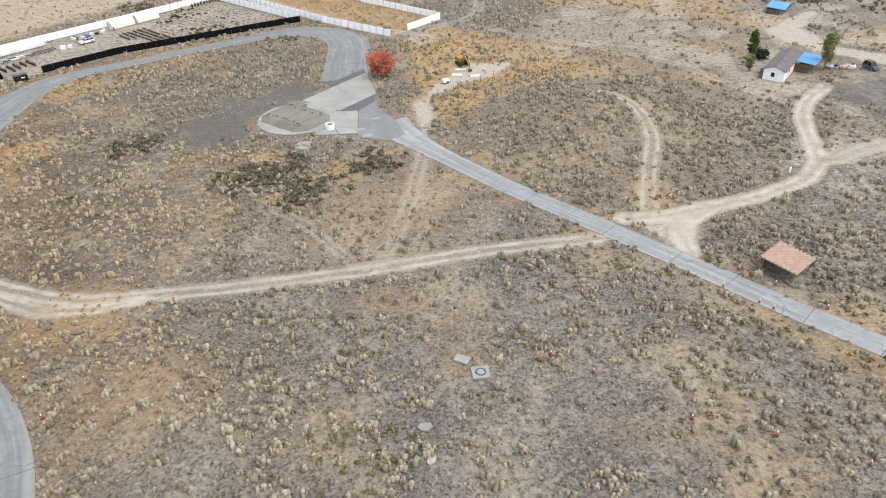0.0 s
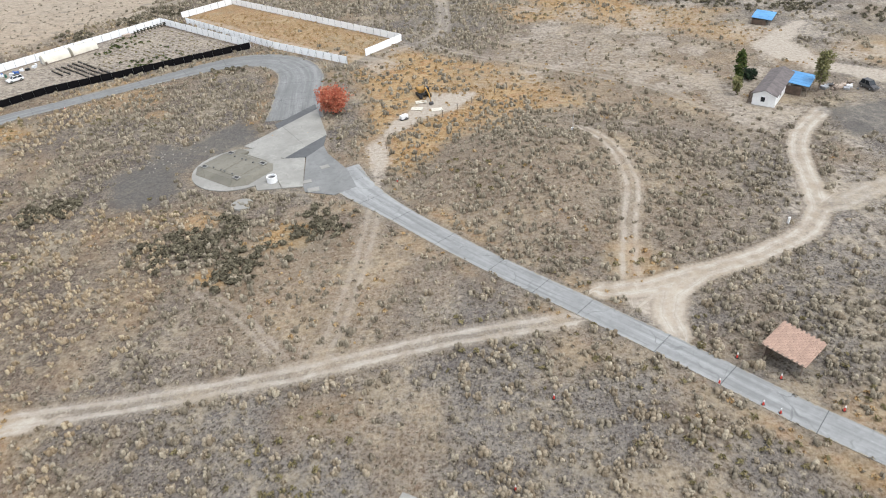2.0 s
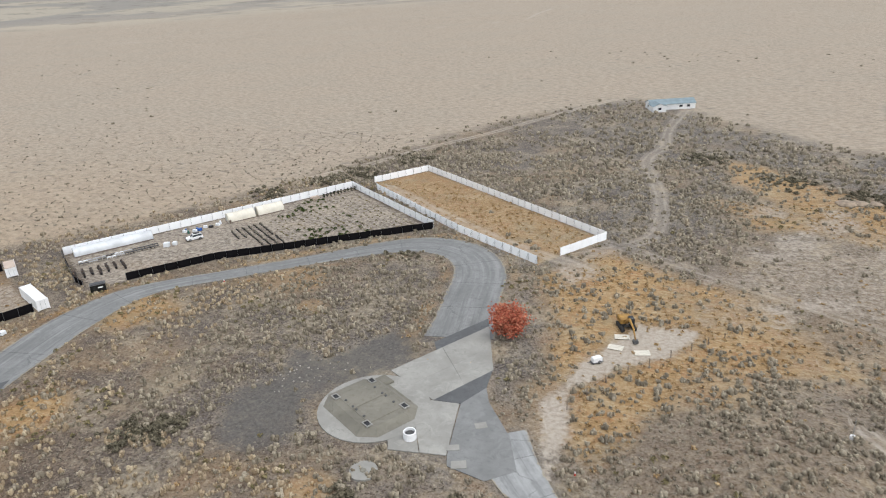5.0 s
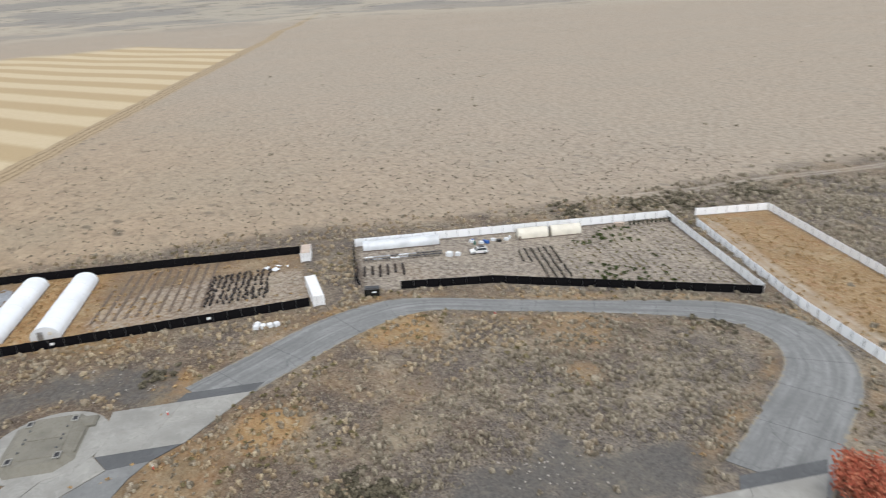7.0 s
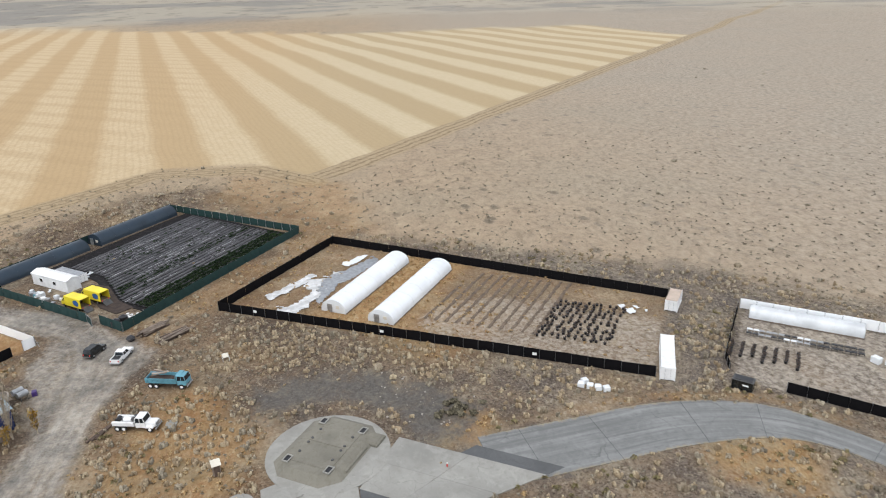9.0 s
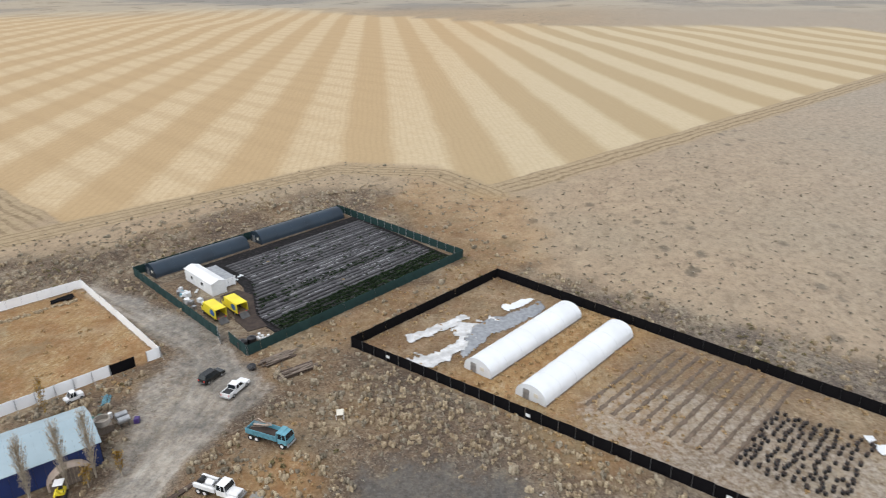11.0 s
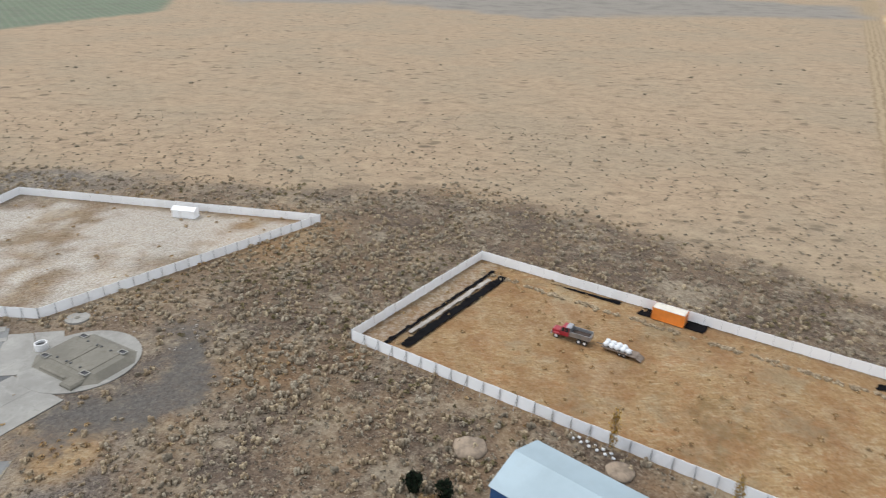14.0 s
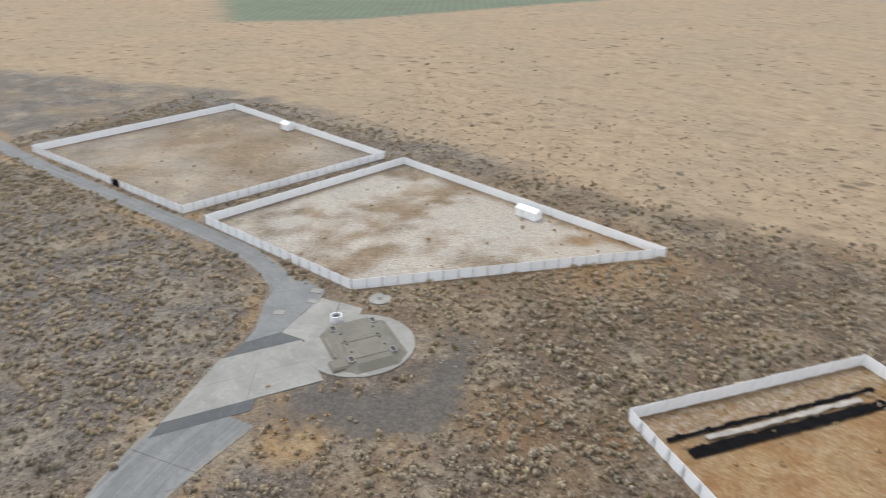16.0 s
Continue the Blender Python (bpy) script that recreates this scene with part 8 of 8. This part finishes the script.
for i in range(5):
    f = part("frame", Shape().box((0, i * 0.16, 0.35 + 0.05 * i), (3.0, 0.06, 0.08), 0, 12).box((0, i * 0.16 + 0.5, 0.2), (3.0, 0.06, 0.08)).box((-1.5, i * 0.16, 0.3), (0.08, 0.9, 0.06)).box((1.5, i * 0.16, 0.3), (0.08, 0.9, 0.06)), TEAL_PAINT, gl)
ob = thing("outhouse", "small pale privy with a dark door in the weeds", "outhouse", pose(-108.9, 79.4, 0, 0, 0, 20))
part("wall", Shape().box((0, 0, 1.0), (1.1, 1.1, 2.0)), WOOD, ob)
part("door", Shape().box((0.58, 0, 0.95), (0.06, 0.8, 1.8)), DARK_WOOD, ob)
part("roof", Shape().box((0.1, 0, 2.08), (1.5, 1.4, 0.09), 0, 0, 8), CREAM_PAINT, ob)
tb = thing("garden_table", "white table standing alone in the sagebrush", "table", pose(-142.8, 75.8, 0, 0, 0, 15))
part("tabletop", Shape().box((0, 0, 0.95), (1.7, 1.1, 0.08), chamfer=0.03), CREAM_PAINT, tb)
for sx in (-0.8, 0.8):
    for sy in (-0.6, 0.6):
        part("leg", Shape().box((sx, sy, 0.46), (0.08, 0.08, 0.92)), WHITE_PAINT, tb)
for i in range(3):
    solid("timber", Shape().box((0, 0, 0.14), (4.6, 0.3, 0.26), chamfer=0.03), DARK_WOOD, "old squared timber lying by the yard", "timber", pose(-122.2 - i * 0.4, 58.6 + i * 0.5, 0, 0, 0, 152 + i * 3), "loose timbers")


def slab_piece(x, y, sx, sy, rz, label, mat=None, h=0.18):
    n = 9
    rr = random.Random(int(abs(x * 13 + y)))
    pts = [(sx / 2 * math.cos(a) * rr.uniform(0.8, 1.15), sy / 2 * math.sin(a) * rr.uniform(0.8, 1.15)) for a in np.linspace(0, 2 * math.pi, n + 1)[:-1]]
    solid("loose_slab", Shape().plate(pts, -0.1, h), mat or CONCRETE, label, "slab", pose(x, y, 0, 0, 0, rz), "loose slabs")


slab_piece(-122.9, 70.0, 2.4, 2.0, 10, "pale broken concrete slab beside the service truck")
slab_piece(9.6, 47.8, 1.9, 1.3, 20, "pale broken slab in the sagebrush")
slab_piece(10.9, 43.0, 1.5, 0.9, 60, "small white rubble in the sagebrush", ROCK, 0.12)
slab_piece(-13.2, 43.9, 0.6, 1.6, 20, "white stone leaning in the sagebrush", ROCK, 0.4)
slab_piece(-42.8, 62.9, 2.4, 0.7, 30, "pale log lying beside the dirt track", WOOD, 0.3)
for x, y, r in ((6.3, 174.5, 10), (5.6, 170.3, -5), (10.5, 169.5, 15)):
    p = thing("pallet", "flat pale pallet on bare dirt near the excavator", "pallet", pose(x, y, 0, 0, 0, r), "pallets near the excavator")
    for i in range(6):
        part("board", Shape().box((0, -0.75 + i * 0.3, 0.14), (2.8, 0.25, 0.05)), CREAM_PAINT, p)
    part("bearer", Shape().box((-1.1, 0, 0.06), (0.12, 1.7, 0.12)).box((1.1, 0, 0.06), (0.12, 1.7, 0.12)), WOOD, p)
gn = thing("generator", "small grey and white generator on bare dirt", "generator", pose(3.0, 164.4, 0, 0, 0, 40))
part("body", Shape().box((0, 0, 0.75), (1.8, 1.0, 0.9), chamfer=0.1), WHITE_PAINT, gn)
part("frame", Shape().box((0, 0, 0.2), (2.2, 1.1, 0.15)).tube((-1.0, 0, 0.3), (-1.9, 0, 0.5), 0.05), DARK_STEEL, gn)
wheels(gn, (0.3,), 0.62, 0.3, 0.18)
pf = thing("post_fence", "line of bare wooden posts with wire beside the dirt", "fence", pose(0.6, 148.8, 0))
pm = Shape().tube((0, 0, 0), (0, 0, 1.6), 0.09, 0.07, 6).mesh("post", WOOD)
pts = [(0.6, 148.8), (5.5, 158), (12.1, 165.4), (18.9, 172.9), (24.6, 178.3), (30.7, 184)]
last = None
for a, b in zip(pts[:-1], pts[1:]):
    for t in (0, 0.5):
        q = (a[0] + (b[0] - a[0]) * t - 0.6, a[1] + (b[1] - a[1]) * t - 148.8)
        z = float(height(np.array([q[0] + 0.6]), np.array([q[1] + 148.8]))[0])
        part("post", pm, None, pf, "", pose(q[0], q[1], z))
        if last:
            part("wire", Shape().tube((last[0], last[1], last[2] + 1.3), (q[0], q[1], z + 1.3), 0.012, n=3), STEEL, pf)
        last = (q[0], q[1], z)

# ---- covers, cones and markers ----
mh = thing("manhole_slab", "square concrete slab with a round iron manhole", "manhole", pose(16.0, 57.5, 0, 0, 0, 12))
part("slab", Shape().box((0, 0, 0.1), (2.4, 2.3, 0.3), chamfer=0.04), CONCRETE, mh)
part("ring", Shape().ring((0, 0, 0.25), 0.55, 0.72, 0, 0.06, 20), DARK_STEEL, mh)
part("lid", Shape().tube((0, 0, 0.22), (0, 0, 0.29), 0.53, n=20), STEEL, mh)
solid("cover_slab", Shape().box((0, 0, 0.12), (2.1, 1.4, 0.3), chamfer=0.04), CONCRETE, "flat whitish concrete cover beside the manhole", "cover slab", pose(13.4, 59.9, 0, 0, 0, -22))
cone = thing("road_marker", "small red and white road marker", "road marker", pose(55.8, 82.6, 0.02), "red road markers")
part("base", Shape().box((0, 0, 0.03), (0.4, 0.4, 0.06)), RUBBER, cone)
part("post", Shape().tube((0, 0, 0.05), (0, 0, 0.6), 0.13, 0.09, 8), RED_PLASTIC, cone)
part("cap", Shape().tube((0, 0, 0.6), (0, 0, 0.85), 0.1, 0.06, 8), WHITE_PAINT, cone)
for x, y in ((52.2, 77.9), (60.2, 78.7), (56.5, 74.2), (58.1, 72.8), (65.8, 73.2), (25.4, 61.5), (41.9, 50.9), (51.2, 48.8), (60.2, 45.1), (30.8, 58.3), (30.8, 75.3), (-38.9, 46.6), (-45.2, 53.0), (4.6, 133.6), (-104.4, 113.0), (-92.0, 105.6), (-87.5, 177.2), (-80.5, 197.8)):
    copy_thing(cone, pose(x, y, 0.0))
hz = float(height(np.array([40.6]), np.array([147.6]))[0])
mk = thing("marker_post", "white painted marker post on the hill", "marker post", pose(40.6, 147.6, hz), "white marker posts")
part("base", Shape().tube((0, 0, -0.2), (0, 0, 0.6), 0.42, 0.38, 12), WHITE_PAINT, mk)
part("pole", Shape().tube((0, 0, 0.5), (0, 0, 3.6), 0.05, 0.04, 6), STEEL, mk)
mk2 = thing("marker_post", "white painted marker post beside the dirt track", "marker post", pose(74.2, 115.9, 0), "white marker posts")
part("base", Shape().tube((0, 0, -0.1), (0, 0, 1.1), 0.22, 0.2, 10), WHITE_PAINT, mk2)

# ---- straw lot: black cloth by the fence ----
wd = (Vector((-112.3, -50.4, 0)) - Vector((-84.9, -16.4, 0))).normalized()
wn_ = Vector((wd.y, -wd.x, 0))
if wn_.dot(Vector((-130, 0, 0)) - Vector((-98, -33, 0))) < 0:
    wn_ = -wn_
def strip(o0, o1, a0, a1, name, mat, label, seed):
    p = Vector((-84.9, -16.4, 0))
    loose_sheet(name, [tuple((p + wd * a + wn_ * o).xy) for a, o in ((a0, o0), (a0, o1), (a1, o1), (a1, o0))], mat, label, seed, 0.07, 0.5, 60, 0.4)
strip(5.0, 6.1, 2.5, 40, "black_cloth", BLACK_MESH, "rumpled black cloth strip inside the white fence", 61)
strip(7.7, 9.9, 4, 39, "black_cloth", BLACK_MESH, "rumpled black cloth strip beside the straw", 62)
strip(6.3, 7.5, 8, 36, "pale_cloth", ROCK, "torn pale sheeting between black cloth strips", 63)
loose_sheet("black_cloth", [(-140.4, -25.4), (-144, -28.2), (-153.5, -20.6), (-150.6, -17.4)], BLACK_MESH, "black cloth spread under the orange container", 64, 0.04, 0.2, 26, 1.0)
loose_sheet("black_cloth", [(-116, -45), (-119, -43.4), (-138, -28.6), (-139, -30)], BLACK_MESH, "thin black cloth along the back fence", 65, 0.05, 0.3, 40, 0.3)
loose_sheet("black_cloth", [(-174, -1.5), (-178.8, 1.2), (-177.2, 3.4), (-172.8, 0.6)], BLACK_MESH, "black cloth in the fence corner", 66, 0.05, 0.4)
for x, y, L in ((-39.4, -76.0, 6.0), (62.7, -99.0, 4.0)):
    gabled("white_shed", pose(x, y, 0, 0, 0, -12.5), L, 2.6, 2.0, 2.6, WHITE_SHEET, WHITE_SHEET, "small white sheet-clad shed inside the white fence", "shed", 0.15, doors=(("n", 0.8, 0.9, 1.7, 0.05),))

rs = np.random.RandomState(91)
t = np.sort(rs.rand(150))
cx, cy = -114.5 - 64 * t + 3.1 + rs.randn(150) * 0.35, -47.0 + 47.8 * t + 3.3 + rs.randn(150) * 0.35
scatter("straw_clods", cx, cy, 0.6 + 0.5 * rs.rand(150), FLAT, TAN_SAGE, "row of dry brown clods inside the back fence", 92, "clods", rounded=True)

# ---- beside the mobile home ----
car(pose(113.4, 174.6, 0, 0, 0, -70), DARK_STEEL, "dark grey off-road car beside clutter", 4.3, 1.9)
car(pose(119.6, 168.4, 0, 0, 0, -60), WHITE_PAINT, "white and dark car at the gravel lot's edge", 4.6, 1.6)
for i in range(16):
    k = rng.uniform(0.4, 1.2)
    solid("yard_junk", Shape().box((0, 0, k * 0.3), (k * 1.4, k, k * 0.6), rng.uniform(0, 180), rng.uniform(-8, 8), 0, 0.05).tube((0, 0, k * 0.4), (k * 0.8, 0.2, k), 0.08), rng.choice((DARK_STEEL, WHITE_PAINT, DARK_WOOD, TAN_PAINT, WOOD, STEEL)), "heap of scrap in the junk row by the home", "scrap", pose(104.2 + rng.uniform(-1.5, 7), 175.6 + rng.uniform(-1.6, 2.6), 0), "junk beside the home")
for i in range(5):
    solid("garden_board", Shape().box((0, 0, 0.5), (1.6, 0.1, 0.9), rng.uniform(0, 90)), WOOD, "weathered board standing behind the mobile home", "board", pose(83.8 + i * 0.5, 168.2 + i * 1.2, 0), "boards at the home")
# tipped earth and scrub in the gully
for i in range(7):
    solid("scrap_pipe", Shape().tube((-1.6, 0, 0), (1.4, 0.15, 0.25), 0.07, n=6), rng.choice((WOOD, STEEL, TAN_PAINT)), "long pipe lying across the dump truck's load", "pipe", pose(-135.75 + rng.uniform(-0.5, 0.5), 65.5 + rng.uniform(-0.4, 0.4), 2.35 + 0.06 * i, 0, 0, 75 + rng.uniform(-25, 25)), "pipes on the dump truck")
EARTH = worn("dry_tipped_earth", (0.3, 0.235, 0.17), 0.95, vary=0.4, scale=2.5, dirty=0.3)
for x, y, s in ((56.8, 263.8, 2.2), (60.2, 264.6, 1.8), (64, 264.9, 1.5), (74, 266, 2.0), (70, 262, 1.4), (-124, 18.5, 1.6), (-103.5, 13, 2.0)):
    solid("earth_mound", Shape().ball((0, 0, 0.05), s * 1.3, 16, 8, 0.26, 0.22, rng), EARTH, "tipped heap of dry earth", "earth heap", pose(x, y, 0), "earth heaps", smooth=True)
rub = Shape()
for i in range(150):
    cx, cy = rng.choice(((-118, 116), (-124, 108), (-56, -18), (-52, -24), (-50, 145), (-46, 156), (-36, -26)))
    x, y, r = cx + rng.gauss(0, 4), cy + rng.gauss(0, 3), rng.uniform(0.07, 0.22)
    rub.ball((x, y, r * 0.2), r, 6, 4, 0.6, 0.4, rng)
solid("stone_rubble", rub, ROCK, "loose pale stones and rubble on the gravel", "rubble", kind="stuff")
